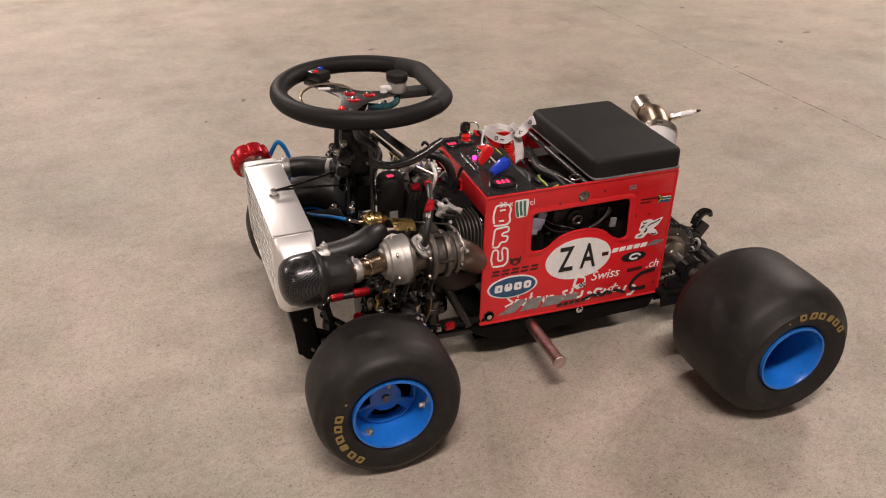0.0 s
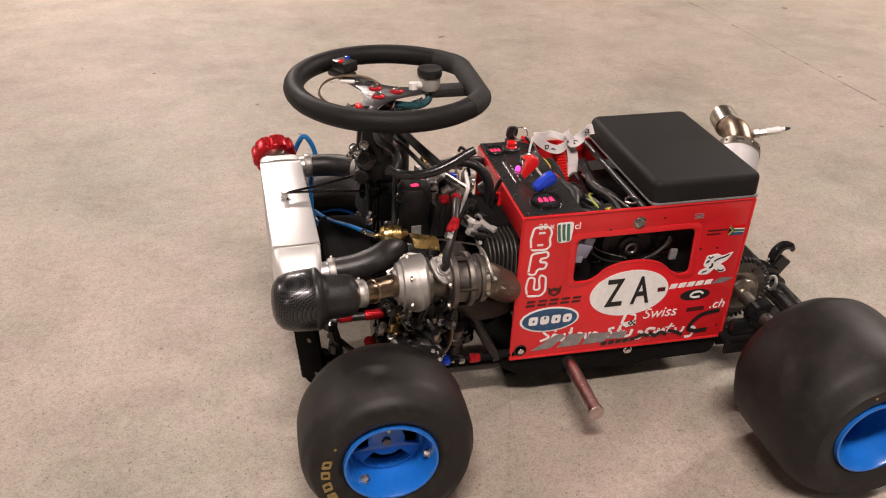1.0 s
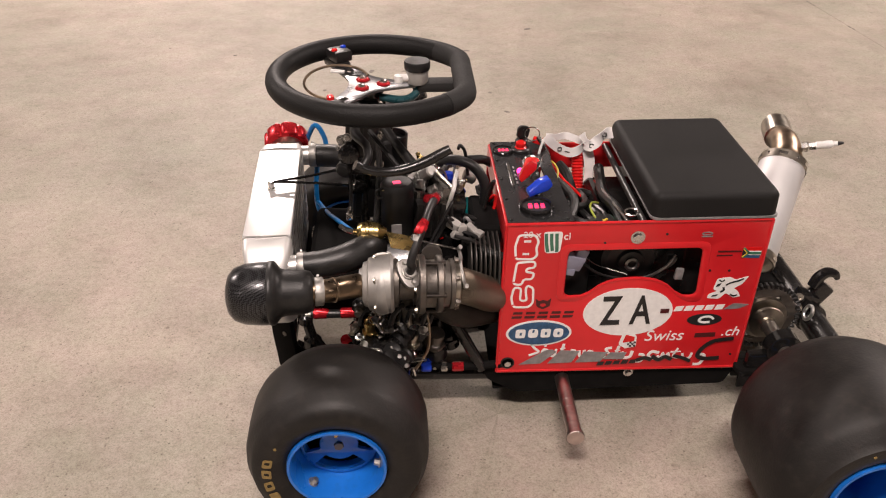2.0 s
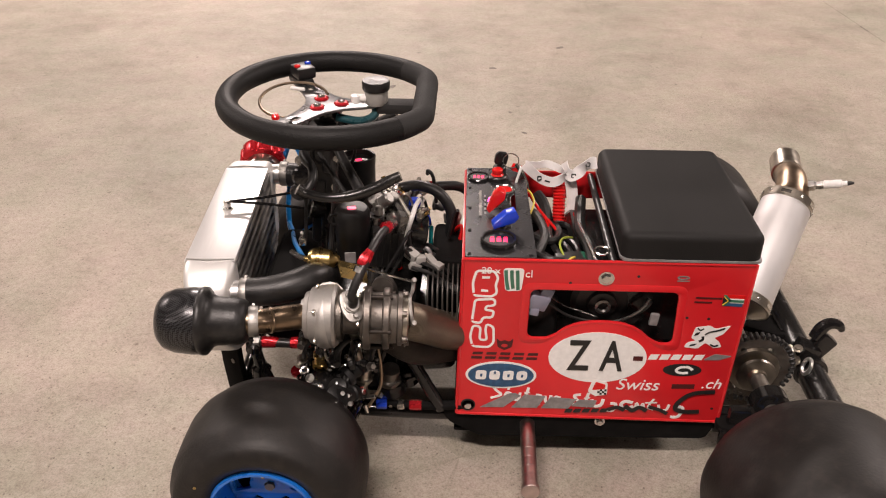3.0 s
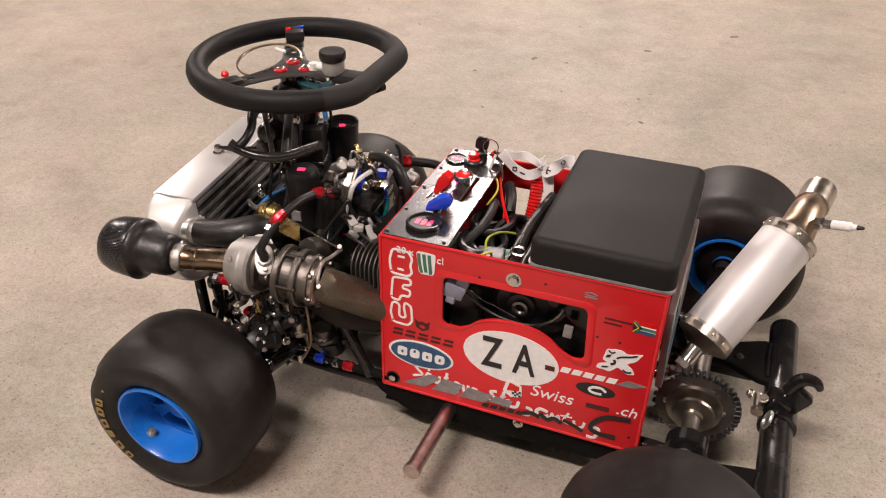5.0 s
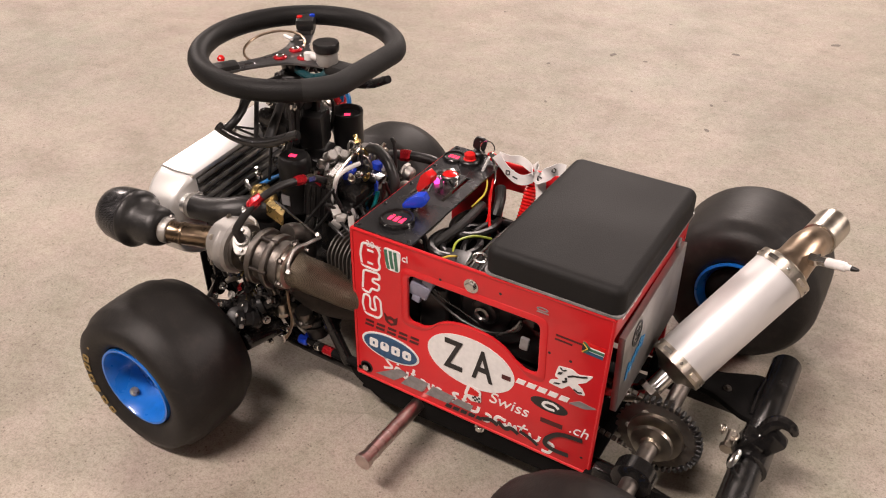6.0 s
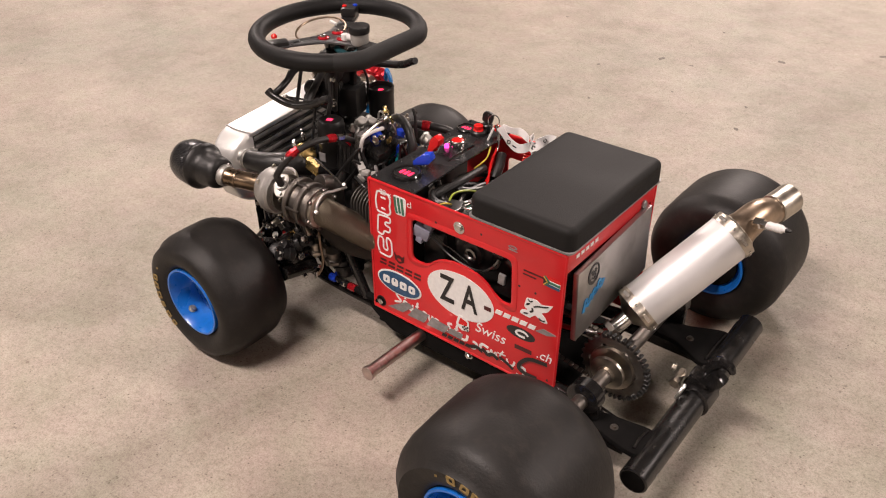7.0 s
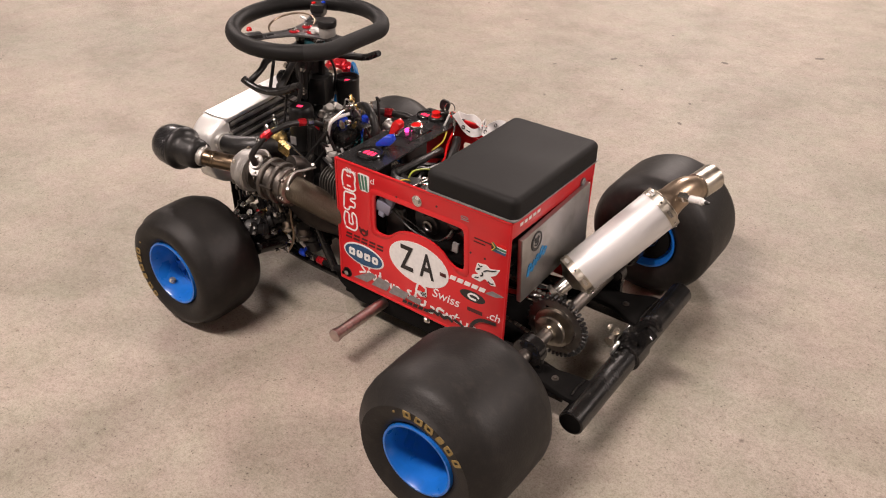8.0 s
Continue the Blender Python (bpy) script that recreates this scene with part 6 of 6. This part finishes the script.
cu2 = part("black_canister", lathe((-0.163, 0.072, 0.318), (0, 0, 1), [(0, 0.022), (0.004, 0.0255), (0.085, 0.0262), (0.092, 0.0255), (0.097, 0.022), (0.097, 0.0)], 36), M_satin, kart, "satin black canister with a glowing red mark", 30)
part("canister_mark", box((-0.163, 0.070, 0.4152), (0.012, 0.009, 0.0012), (0, 0, 15), 0.0005, 1), M_glow_red, cu2)
part("canister_label", box((-0.165, 0.0452, 0.346), (0.016, 0.002, 0.018), (0, 0, 4), 0.0004, 1), M_stk_grey, cu2)
part("canister_ring", tube([V(-0.187 + 0.008 * math.cos(a), 0.058, 0.402 + 0.008 * math.sin(a)) for a in [2 * math.pi * i / 10 for i in range(11)]], 0.002, 8), M_black, cu2)
fins = part("cylinder_barrel", box((-0.028, 0.115, 0.275), (0.05, 0.11, 0.13), (0, 6, 0), 0.012, 3), M_matblack, kart, "dark finned engine cylinder")
for k in range(7):
    part("fin", slab(rounded([(0.0, 0.248), (0.150, 0.248), (0.150, 0.318), (0.130, 0.330), (0.020, 0.330), (0.0, 0.315)], 0.016), 0.0026, pose(-0.052 + 0.0072 * k, 0.0, 0.0, 90, 0, 90), (), 0.0008), M_cyl, fins)
part("cylinder_head", join(box((-0.092, 0.125, 0.300), (0.060, 0.115, 0.105), (0, 6, 0), 0.014, 3), box((-0.090, 0.125, 0.362), (0.072, 0.085, 0.022), (0, 8, 0), 0.006)), M_black, kart, "black cylinder head")


def leaf(a, b, c, d, th):
    """A plate between four corners."""
    a, b, c, d = V(*a), V(*b), V(*c), V(*d)
    n = (b - a).cross(d - a).normalized() * th
    return [a, b, c, d, a + n, b + n, c + n, d + n], [(0, 3, 2, 1), (4, 5, 6, 7), (0, 1, 5, 4), (1, 2, 6, 5), (2, 3, 7, 6), (3, 0, 4, 7)]


vc = part("valve_cover", leaf((-0.096, 0.066, 0.335), (-0.116, 0.178, 0.330), (-0.112, 0.176, 0.394), (-0.079, 0.066, 0.403), -0.012), M_gun, kart, "smoked gunmetal valve cover plate")
part("cover_rail", tube([(-0.078, 0.068, 0.4045), (-0.095, 0.120, 0.401), (-0.111, 0.176, 0.3955)], 0.0032, 8), M_steelworn, vc)
for p, d in (((-0.114, 0.172, 0.398), (0, 0, 1)), ((-0.104, 0.148, 0.401), (0, 0.2, 1)), ((-0.100, 0.158, 0.36), (1, 0.2, 0))):
    bolt(p, d, 0.005, 0.006, vc)
part("dump_tube", tube([(-0.130, 0.088, 0.392), (-0.130, 0.082, 0.365), (-0.132, 0.070, 0.325), (-0.136, 0.058, 0.290)], 0.0098, 14), M_gun, kart, "dark grey vertical hose")
part("ribbed_block", join(box((-0.115, 0.075, 0.350), (0.050, 0.030, 0.060), (0, 8, 10), 0.004), *[box((-0.135 + 0.009 * k, 0.0585 + 0.0015 * k, 0.352), (0.0035, 0.006, 0.056), (0, 8, 10), 0.001, 1) for k in range(5)]), M_plastic, kart, "black ribbed plastic block")
part("blue_canister", lathe((-0.098, 0.120, 0.362), (0.05, 0.1, 1), [(0, 0.011), (0.003, 0.0130), (0.024, 0.0130), (0.027, 0.011), (0.030, 0.006), (0.036, 0.006)], 24), M_blueplast, kart, "blue anodised canister")
part("blue_canister", lathe((-0.081, 0.172, 0.352), (0.1, 0.1, 1), [(0, 0.008), (0.003, 0.0095), (0.024, 0.0095), (0.027, 0.008)], 22), M_blueplast, kart, "blue anodised canister")
part("blue_fitting", lathe((-0.064, 0.140, 0.345), (0.15, -0.2, 1), [(0, 0.008), (0.003, 0.0100), (0.020, 0.0100), (0.023, 0.008)], 8), M_blueplast, kart, "blue anodised fitting")
for p, q, r in (((-0.128, 0.112, 0.400), (-0.110, 0.104, 0.416), 0.009), ((-0.118, 0.130, 0.392), (-0.105, 0.126, 0.410), 0.008), ((-0.112, 0.092, 0.385), (-0.10, 0.090, 0.396), 0.007), ((-0.142, 0.140, 0.385), (-0.13, 0.146, 0.402), 0.008), ((-0.05, 0.205, 0.36), (-0.03, 0.205, 0.352), 0.012), ((-0.125, 0.165, 0.385), (-0.108, 0.175, 0.395), 0.007), ((-0.130, 0.104, 0.388), (-0.128, 0.112, 0.404), 0.0085), ((-0.122, 0.122, 0.385), (-0.120, 0.128, 0.406), 0.0075), ((-0.114, 0.140, 0.384), (-0.116, 0.146, 0.402), 0.0065), ((-0.022, 0.168, 0.345), (-0.014, 0.160, 0.360), 0.012), ((-0.128, 0.092, 0.392), (-0.126, 0.096, 0.406), 0.006)):
    part("pipe_fitting", join(rod(p, q, r, 16), lathe(p, V(*q) - V(*p), [(0.002, r * 1.25), (0.007, r * 1.25)], 6)), M_zinc, kart)
part("throttle_body", join(lathe((-0.125, 0.19, 0.345), (0.4, 1, 0.05), [(0, 0.024), (0.006, 0.026), (0.04, 0.026), (0.046, 0.022)], 26), box((-0.118, 0.205, 0.372), (0.03, 0.035, 0.02), (0, 0, 20), 0.004)), M_cast, kart, "cast throttle body")
part("wire_guide", tube([(-0.068, 0.115, 0.4075), (-0.072, 0.092, 0.4085), (-0.0745, 0.074, 0.4060), (-0.077, 0.067, 0.399), (-0.084, 0.067, 0.375), (-0.093, 0.069, 0.345)], [0.0036, 0.0036, 0.0036, 0.0036, 0.0032, 0.0030], 8, 3), M_white, kart, "white plastic wire guide")
part("white_connector", join(box((-0.076, 0.058, 0.346), (0.020, 0.014, 0.015), (10, 22, -30), 0.003), box((-0.064, 0.056, 0.340), (0.015, 0.014, 0.012), (0, 10, 20), 0.003), box((-0.071, 0.053, 0.330), (0.017, 0.011, 0.014), (12, 30, 20), 0.003)), M_milky, kart, "milky white wire connector")
part("white_connector", join(box((-0.046, 0.058, 0.336), (0.024, 0.010, 0.009), (10, 18, -50), 0.002), box((-0.036, 0.048, 0.333), (0.012, 0.012, 0.010), (0, 10, -40), 0.002)), M_milky, kart, "milky white wire connector")
part("teal_hose", tube([(-0.051, 0.136, 0.352), (-0.051, 0.130, 0.340), (-0.052, 0.108, 0.312)], 0.0034, 8), surf("teal anodised", (0.01, 0.28, 0.30), 0.3, 0.6, var=0.1, scale=60), kart)
part("radiator_hose", tube([(-0.100, 0.185, 0.392), (-0.070, 0.168, 0.405), (-0.038, 0.150, 0.400), (-0.020, 0.140, 0.372), (-0.022, 0.135, 0.335)], 0.0085, 14), M_hose, kart, "black looped hose")
part("radiator_hose", tube([(0.02, 0.248, 0.345), (-0.008, 0.244, 0.366), (-0.033, 0.236, 0.372), (-0.062, 0.228, 0.372), (-0.082, 0.205, 0.376), (-0.09, 0.18, 0.36)], 0.0080, 14), M_hose, kart, "black hose with a red fitting")
part("hose_fitting", lathe((-0.050, 0.2315, 0.3722), (-1, -0.3, 0.0), [(0, 0.0088), (0.003, 0.0105), (0.016, 0.0105), (0.018, 0.0090), (0.024, 0.0085)], 8), M_redano, kart, "orange-red anodised hose fitting")
part("hose_fitting", lathe((-0.120, 0.075, 0.382), (0.5, -0.2, 0.1), [(0, 0.007), (0.003, 0.0085), (0.014, 0.0085), (0.016, 0.007)], 8), M_redano, kart, "red anodised hose fitting")
part("cable", tube([(-0.060, 0.20, 0.41), (-0.058, 0.19, 0.42), (-0.050, 0.185, 0.41), (-0.045, 0.18, 0.37)], 0.0030, 8), M_hose, kart)
rng = random.Random(4)
for k in range(14):
    p = V(-0.02 - 0.20 * rng.random(), 0.05 + 0.19 * rng.random(), 0.30 + 0.05 * rng.random())
    q = p + V(0.05 * (rng.random() - 0.5), 0.05 * (rng.random() - 0.5), 0.03 + 0.02 * rng.random())
    e = q + V(0.10 * (rng.random() - 0.5), 0.10 * (rng.random() - 0.5), -0.05 - 0.03 * rng.random())
    e.x = min(e.x, -0.02)
    part("engine_wire", tube([p, (p + q) / 2 + V(0, 0, 0.012), q, e], 0.0022 + 0.002 * rng.random(), 8), (M_hose, M_hose, M_hose, M_plastic, M_redplast, M_bluehose, M_stk_grey)[k % 7], kart)
part("actuator_bracket", join(leaf((-0.180, 0.026, 0.354), (-0.140, 0.014, 0.351), (-0.137, 0.004, 0.348), (-0.178, 0.014, 0.351), 0.002), leaf((-0.178, 0.014, 0.351), (-0.137, 0.004, 0.348), (-0.135, 0.000, 0.332), (-0.174, 0.008, 0.336), 0.002)), M_brass, kart, "bent yellow-brown actuator bracket")
rng = random.Random(31)
for k in range(22):
    p = V(-0.145 + 0.105 * rng.random(), 0.070 + 0.135 * rng.random(), 0.372 + 0.028 * rng.random())
    d = V(rng.random() - 0.5, rng.random() - 0.5, 0.3 + 0.7 * rng.random())
    r = 0.0032 + 0.0034 * rng.random()
    if k % 3 == 2:
        q = p + V(0.05 * (rng.random() - 0.5), 0.05 * (rng.random() - 0.5), 0.018 * rng.random())
        part("bright_wire", tube([p - V(0, 0, 0.03), p, (p + q) / 2 + V(0, 0, 0.008), q, q - V(0.004, 0, 0.03)], 0.0020, 6), (M_stk_grey, M_zinc, M_copper)[k // 3 % 3], kart)
    else:
        part("engine_fitting", join(lathe(p, d, [(-0.010, r * 0.7), (-0.008, r), (0.004, r), (0.006, r * 0.75), (0.012, r * 0.7), (0.013, r * 0.4)], 10), lathe(p, d, [(-0.002, r * 1.3), (0.003, r * 1.3)], 6)), (M_zinc, M_steelworn, M_steel, M_aluraw, M_brass)[k % 5], kart)
part("harness", tube([(-0.20, 0.20, 0.30), (-0.14, 0.17, 0.31), (-0.08, 0.09, 0.32), (-0.03, 0.03, 0.315), (0.02, 0.02, 0.30)], 0.0065, 10), M_hose, kart)
for k in range(5):
    part("ignition_lead", tube([(-0.02, 0.035 + 0.012 * k, 0.305 + 0.004 * k), (-0.045, 0.030 + 0.014 * k, 0.330 + 0.003 * k), (-0.075, 0.04 + 0.02 * k, 0.335)], 0.0030, 8), M_hose, kart)

# ---- front axle and lower works ----
part("gearbox", box((-0.11, 0.15, 0.165), (0.20, 0.15, 0.12), (0, -4, 0), 0.025, 3), M_black, kart, "black lower engine casing")
# added matt black block that fills the dark space and hides the floor
part("dark_filler", box((-0.268, 0.165, 0.222), (0.092, 0.185, 0.110), (0, 4, 0), 0.020, 3), M_matblack, kart)
for y0, s in ((0.0, 1), (2 * MID, -1)):
    yo = y0 - s * 0.105
    part("upright", join(box((FX + 0.005, yo + s * 0.012, FZ + 0.012), (0.034, 0.026, 0.105), (s * 4, 0, 0), 0.006), rod((FX, yo - s * 0.03, FZ), (FX, yo + s * 0.02, FZ), 0.014, 18)), M_black, kart, "black front upright")
    for dz, tag in ((-0.035, "lower"), (0.045, "upper")):
        part("control_arm", tube([(FX - 0.06, y0 + s * 0.03, FZ + dz - 0.004), (FX - 0.02, y0 - s * 0.045, FZ + dz), (FX + 0.004, yo + s * 0.012, FZ + dz), (FX + 0.03, y0 - s * 0.045, FZ + dz), (FX + 0.07, y0 + s * 0.03, FZ + dz - 0.004)], 0.0068, 10, 4), M_black, kart, "black tubular control arm")
        part("ball_joint", lathe((FX + 0.004, yo + s * 0.012, FZ + dz - 0.010), (0, 0, 1), [(0, 0.008), (0.004, 0.0105), (0.016, 0.0105), (0.020, 0.007), (0.030, 0.005)], 14), M_steelworn, kart)
    part("tie_rod", rod((FX + 0.045, yo + s * 0.02, FZ + 0.01), (FX + 0.05, y0 + s * 0.06, FZ + 0.02), 0.0045, 10), M_steel, kart)
    part("track_rod_end", lathe((FX + 0.045, yo + s * 0.02, FZ), (0, 0, 1), [(0, 0.007), (0.006, 0.010), (0.012, 0.010), (0.020, 0.005), (0.024, 0.005)], 14), M_steelworn, kart)
    part("shock_absorber", join(rod((FX + 0.01, y0 - s * 0.055, FZ - 0.02), (FX + 0.03, y0 + s * 0.035, FZ + 0.095), 0.008, 14), tube([V(FX + 0.012, y0 - s * 0.045, FZ - 0.008).lerp(V(FX + 0.028, y0 + s * 0.025, FZ + 0.082), i / 56) + Matrix.Rotation(i * 2 * math.pi / 8, 3, "Z") @ V(0.0135, 0, 0) for i in range(57)], 0.0022, 6, 1)), M_black, kart, "black coil shock absorber")
    pins = random.Random(23)
    lumps = []
    for k in range(11):
        c = V(FX + 0.015 + 0.085 * pins.random(), y0 - s * (0.020 + 0.062 * pins.random()), 0.140 + 0.058 * pins.random())
        d = V(pins.random() - 0.5, -s * (0.2 + 0.6 * pins.random()), pins.random() - 0.2)
        r = 0.010 + 0.006 * pins.random()
        lumps.append(lathe(c, d, [(-0.020, r * 0.5), (-0.017, r * 0.85), (-0.008, r), (-0.006, r * 0.8), (0.006, r * 0.8), (0.008, r * 1.1), (0.016, r * 1.1), (0.019, r * 0.6)], 14))
    knuckle = part("steering_knuckle", join(box((FX + 0.060, y0 - s * 0.040, 0.158), (0.070, 0.060, 0.056), (0, 10, 0), 0.014, 4), box((FX + 0.036, y0 - s * 0.082, 0.190), (0.052, 0.026, 0.030), (0, -12, s * 8), 0.009, 3), rod((FX + 0.086, y0 - s * 0.090, 0.150), (FX + 0.090, y0 - s * 0.010, 0.132), 0.017, 20)), M_black, kart, "gloss black steering knuckle with bright bolts")
    for q in lumps:
        part("knuckle_boss", q, M_satin, knuckle)
    for k in range(12):
        c = V(FX + 0.012 + 0.095 * pins.random(), y0 - s * (0.030 + 0.070 * pins.random()), 0.186 + 0.030 * pins.random())
        bolt(c, V(pins.random() - 0.4, -s * (0.3 + pins.random()), 0.4 + 0.6 * pins.random()), 0.0026 + 0.0020 * pins.random(), 0.005, knuckle, (M_steel, M_zinc, M_black)[k % 3], washer=k % 2 == 0)
    for p, d in (((FX + 0.097, y0 - s * 0.040, 0.122), (0.8, -s * 0.4, -0.2)), ((FX + 0.058, y0 - s * 0.098, 0.219), (0, -s, 0.6)), ((FX + 0.046, y0 - s * 0.101, 0.205), (-0.3, -s, 0.5)), ((FX + 0.108, y0 - s * 0.052, 0.178), (1, -s * 0.5, 0.2)), ((FX + 0.030, y0 - s * 0.060, 0.218), (0, 0, 1))):
        bolt(p, d, 0.0046, 0.007, knuckle)
    part("ball_link", join(rod((FX - 0.050, y0 + s * 0.004, 0.168), (FX - 0.062, y0 + s * 0.012, 0.222), 0.0085, 12), lathe((FX - 0.051, y0 + s * 0.004, 0.165), (0.1, 0, 1), [(-0.014, 0.007), (-0.008, 0.0145), (0.006, 0.0145), (0.012, 0.007)], 16), lathe((FX - 0.060, y0 + s * 0.010, 0.206), (0.1, 0, 1), [(-0.012, 0.006), (-0.006, 0.0125), (0.005, 0.0125), (0.011, 0.006)], 16)), M_black, knuckle)
    part("red_knob", lathe((FX + 0.0034, y0 + s * 0.007, 0.1600), (0, -s * 0.4, 1), [(0, 0.008), (0.002, 0.010), (0.008, 0.010), (0.010, 0.006)], 16), M_redano, kart, "red anodised adjuster knob")
    part("brake_caliper", box((FX + 0.035, y0 - s * 0.050, FZ + 0.025), (0.040, 0.028, 0.050), (0, 15, 0), 0.005), M_black, kart)
    part("brake_disc", lathe((FX, y0 - s * 0.060, FZ), (0, 1, 0), [(0, 0.016), (0, 0.052), (0.003, 0.052), (0.003, 0.016)], 36), M_steelworn, kart, "steel front brake disc", 25)
    stay_m = pose(-0.353, y0 + s * 0.025, 0, 90, 0, -37 * s)
    stay = part("front_stay", join(slab(rounded([(-0.018, 0.232), (0.022, 0.232), (0.026, 0.170), (0.036, 0.120), (0.030, 0.094), (0.008, 0.086), (-0.006, 0.100), (-0.014, 0.160)], 0.010), 0.010, stay_m, (), 0.002), *[lathe(stay_m @ V(-0.017 + 0.0010 * k, 0.205 - 0.011 * k, 0), (0.15, 0, -1), [(-0.005, 0.0055), (-0.003, 0.0078), (0.003, 0.0078), (0.005, 0.0055)], 10) for k in range(11)]), M_matblack, kart, "black front stay with a ribbed edge")
    for u, z in ((0.012, 0.178), (0.022, 0.112)):
        bolt(stay_m @ V(u, z, 0.006), stay_m.to_3x3() @ V(0, 0, s), 0.0045, 0.005, stay, M_iron)
part("turbo_drain", tube([(-0.150, -0.048, 0.282), (-0.152, -0.035, 0.24), (-0.150, -0.01, 0.19), (-0.145, 0.02, 0.15)], 0.0075, 12), M_steelworn, kart)
for p, m, r in (((-0.212, -0.010, 0.198), M_brass, 0.010), ((-0.172, -0.012, 0.172), M_brass, 0.011), ((-0.146, -0.014, 0.178), M_steelworn, 0.012), ((-0.196, -0.016, 0.176), M_steel, 0.007), ((-0.108, -0.004, 0.168), M_iron, 0.015), ((-0.134, -0.020, 0.228), M_iron, 0.008), ((-0.188, -0.014, 0.222), M_steel, 0.008)):
    part("drain_fitting", join(lathe(p, (0.1, -0.15, 1), [(-0.016, r * 0.6), (-0.014, r), (-0.004, r), (-0.002, r * 0.8), (0.006, r * 0.8), (0.008, r * 0.95), (0.016, r * 0.95), (0.018, r * 0.6)], 16), lathe(p, (0.1, -0.15, 1), [(-0.010, r * 1.2), (-0.005, r * 1.2)], 6)), m, kart)
rng = random.Random(11)
for k in range(20):
    p = V(-0.235 + 0.125 * rng.random(), -0.052 + 0.045 * rng.random(), 0.212 + 0.055 * rng.random())
    d = V(rng.random() - 0.5, -0.6 - 0.5 * rng.random(), rng.random() - 0.3)
    r = 0.0040 + 0.0040 * rng.random()
    m = (M_steel, M_plastic, M_black, M_steelworn, M_brass, M_black, M_steel, M_iron, M_hose, M_black)[k % 10]
    part("oil_fitting", join(lathe(p, d, [(-0.008, r * 0.7), (-0.006, r), (0.006, r), (0.008, r * 0.75), (0.014, r * 0.7)], 12), lathe(p, d, [(-0.002, r * 1.3), (0.003, r * 1.3)], 6)), m, kart)
for k in range(5):
    p = V(-0.225 + 0.024 * k, -0.050 + 0.006 * (k % 2), 0.235)
    part("thin_hose", tube([p, p + V(0.006, -0.008, 0.025), p + V(0.020, 0.004, 0.034), p + V(0.022, 0.030, 0.012), p + V(0.010, 0.035, -0.030)], 0.0030 + 0.0008 * (k % 3), 8), (M_hose, M_steel, M_hose, M_black, M_hose)[k], kart)
part("fuel_line", tube([(-0.122, -0.022, 0.235), (-0.118, -0.026, 0.205), (-0.120, -0.022, 0.165), (-0.132, -0.018, 0.135), (-0.142, -0.02, 0.118)], 0.0026, 8), M_heat, kart)
part("fuel_line", tube([(-0.205, -0.015, 0.225), (-0.19, -0.022, 0.20), (-0.165, -0.022, 0.205), (-0.15, -0.018, 0.225)], 0.0028, 8), M_steel, kart)
part("drain_cock", join(rod((-0.160, -0.018, 0.136), (-0.128, -0.024, 0.146), 0.004, 8), rod((-0.145, -0.022, 0.126), (-0.142, -0.024, 0.112), 0.004, 8)), M_steel, kart)
part("side_hose", tube([(-0.304, 0.009, 0.217), (-0.27, 0.008, 0.216), (-0.23, 0.010, 0.216), (-0.20, 0.02, 0.218)], 0.0070, 12), M_hose, kart, "black hose with red end fittings")
for x, w in ((-0.301, 0.026), (-0.258, 0.032)):
    part("hose_fitting", lathe((x, 0.009, 0.2165), (1, 0, 0), [(0, 0.0065), (0.002, 0.0090), (w - 0.006, 0.0085), (w, 0.0070)], 10), M_redano, kart, "red anodised hose fitting")
part("fitting_nut", lathe((-0.313, 0.0095, 0.217), (1, 0, 0), [(0, 0.0075), (0.010, 0.0075)], 6), M_zinc, kart)
part("brake_line", tube([(0.01, 0.006, 0.107), (-0.03, 0.003, 0.106), (-0.07, 0.003, 0.106), (-0.13, 0.006, 0.110), (-0.19, 0.03, 0.12)], [0.0076, 0.0076, 0.0066, 0.0052, 0.005], 10), M_matblack, kart, "black braided line with coloured fittings")
for x, m, w, r in ((-0.080, M_redano, 0.020, 0.0082), (-0.0985, M_steel, 0.011, 0.0078), (-0.112, M_steelworn, 0.007, 0.0058), (-0.131, M_blueplast, 0.017, 0.0085)):
    part("line_fitting", lathe((x, 0.003, 0.106 + (0.001 if x < -0.1 else 0)), (1, 0, -0.01), [(0, r * 0.8), (0.002, r), (w - 0.002, r), (w, r * 0.8)], 8), m, kart)
for p, q, r, m in (((-0.182, 0.000, 0.160), (-0.182, 0.006, 0.130), 0.0085, M_brass), ((-0.150, 0.008, 0.165), (-0.150, 0.016, 0.118), 0.0050, M_steelworn), ((-0.124, 0.012, 0.115), (-0.112, 0.014, 0.107), 0.0075, M_blueplast), ((-0.112, 0.022, 0.150), (-0.104, 0.022, 0.112), 0.0190, M_plastic), ((-0.086, 0.030, 0.158), (-0.080, 0.030, 0.128), 0.0150, M_black)):
    part("drain_fitting", join(rod(p, q, r, 16, r * 0.15), lathe(V(*p).lerp(V(*q), 0.35), V(*q) - V(*p), [(0, r * 1.22), (0.006, r * 1.22)], 8)), m, kart)
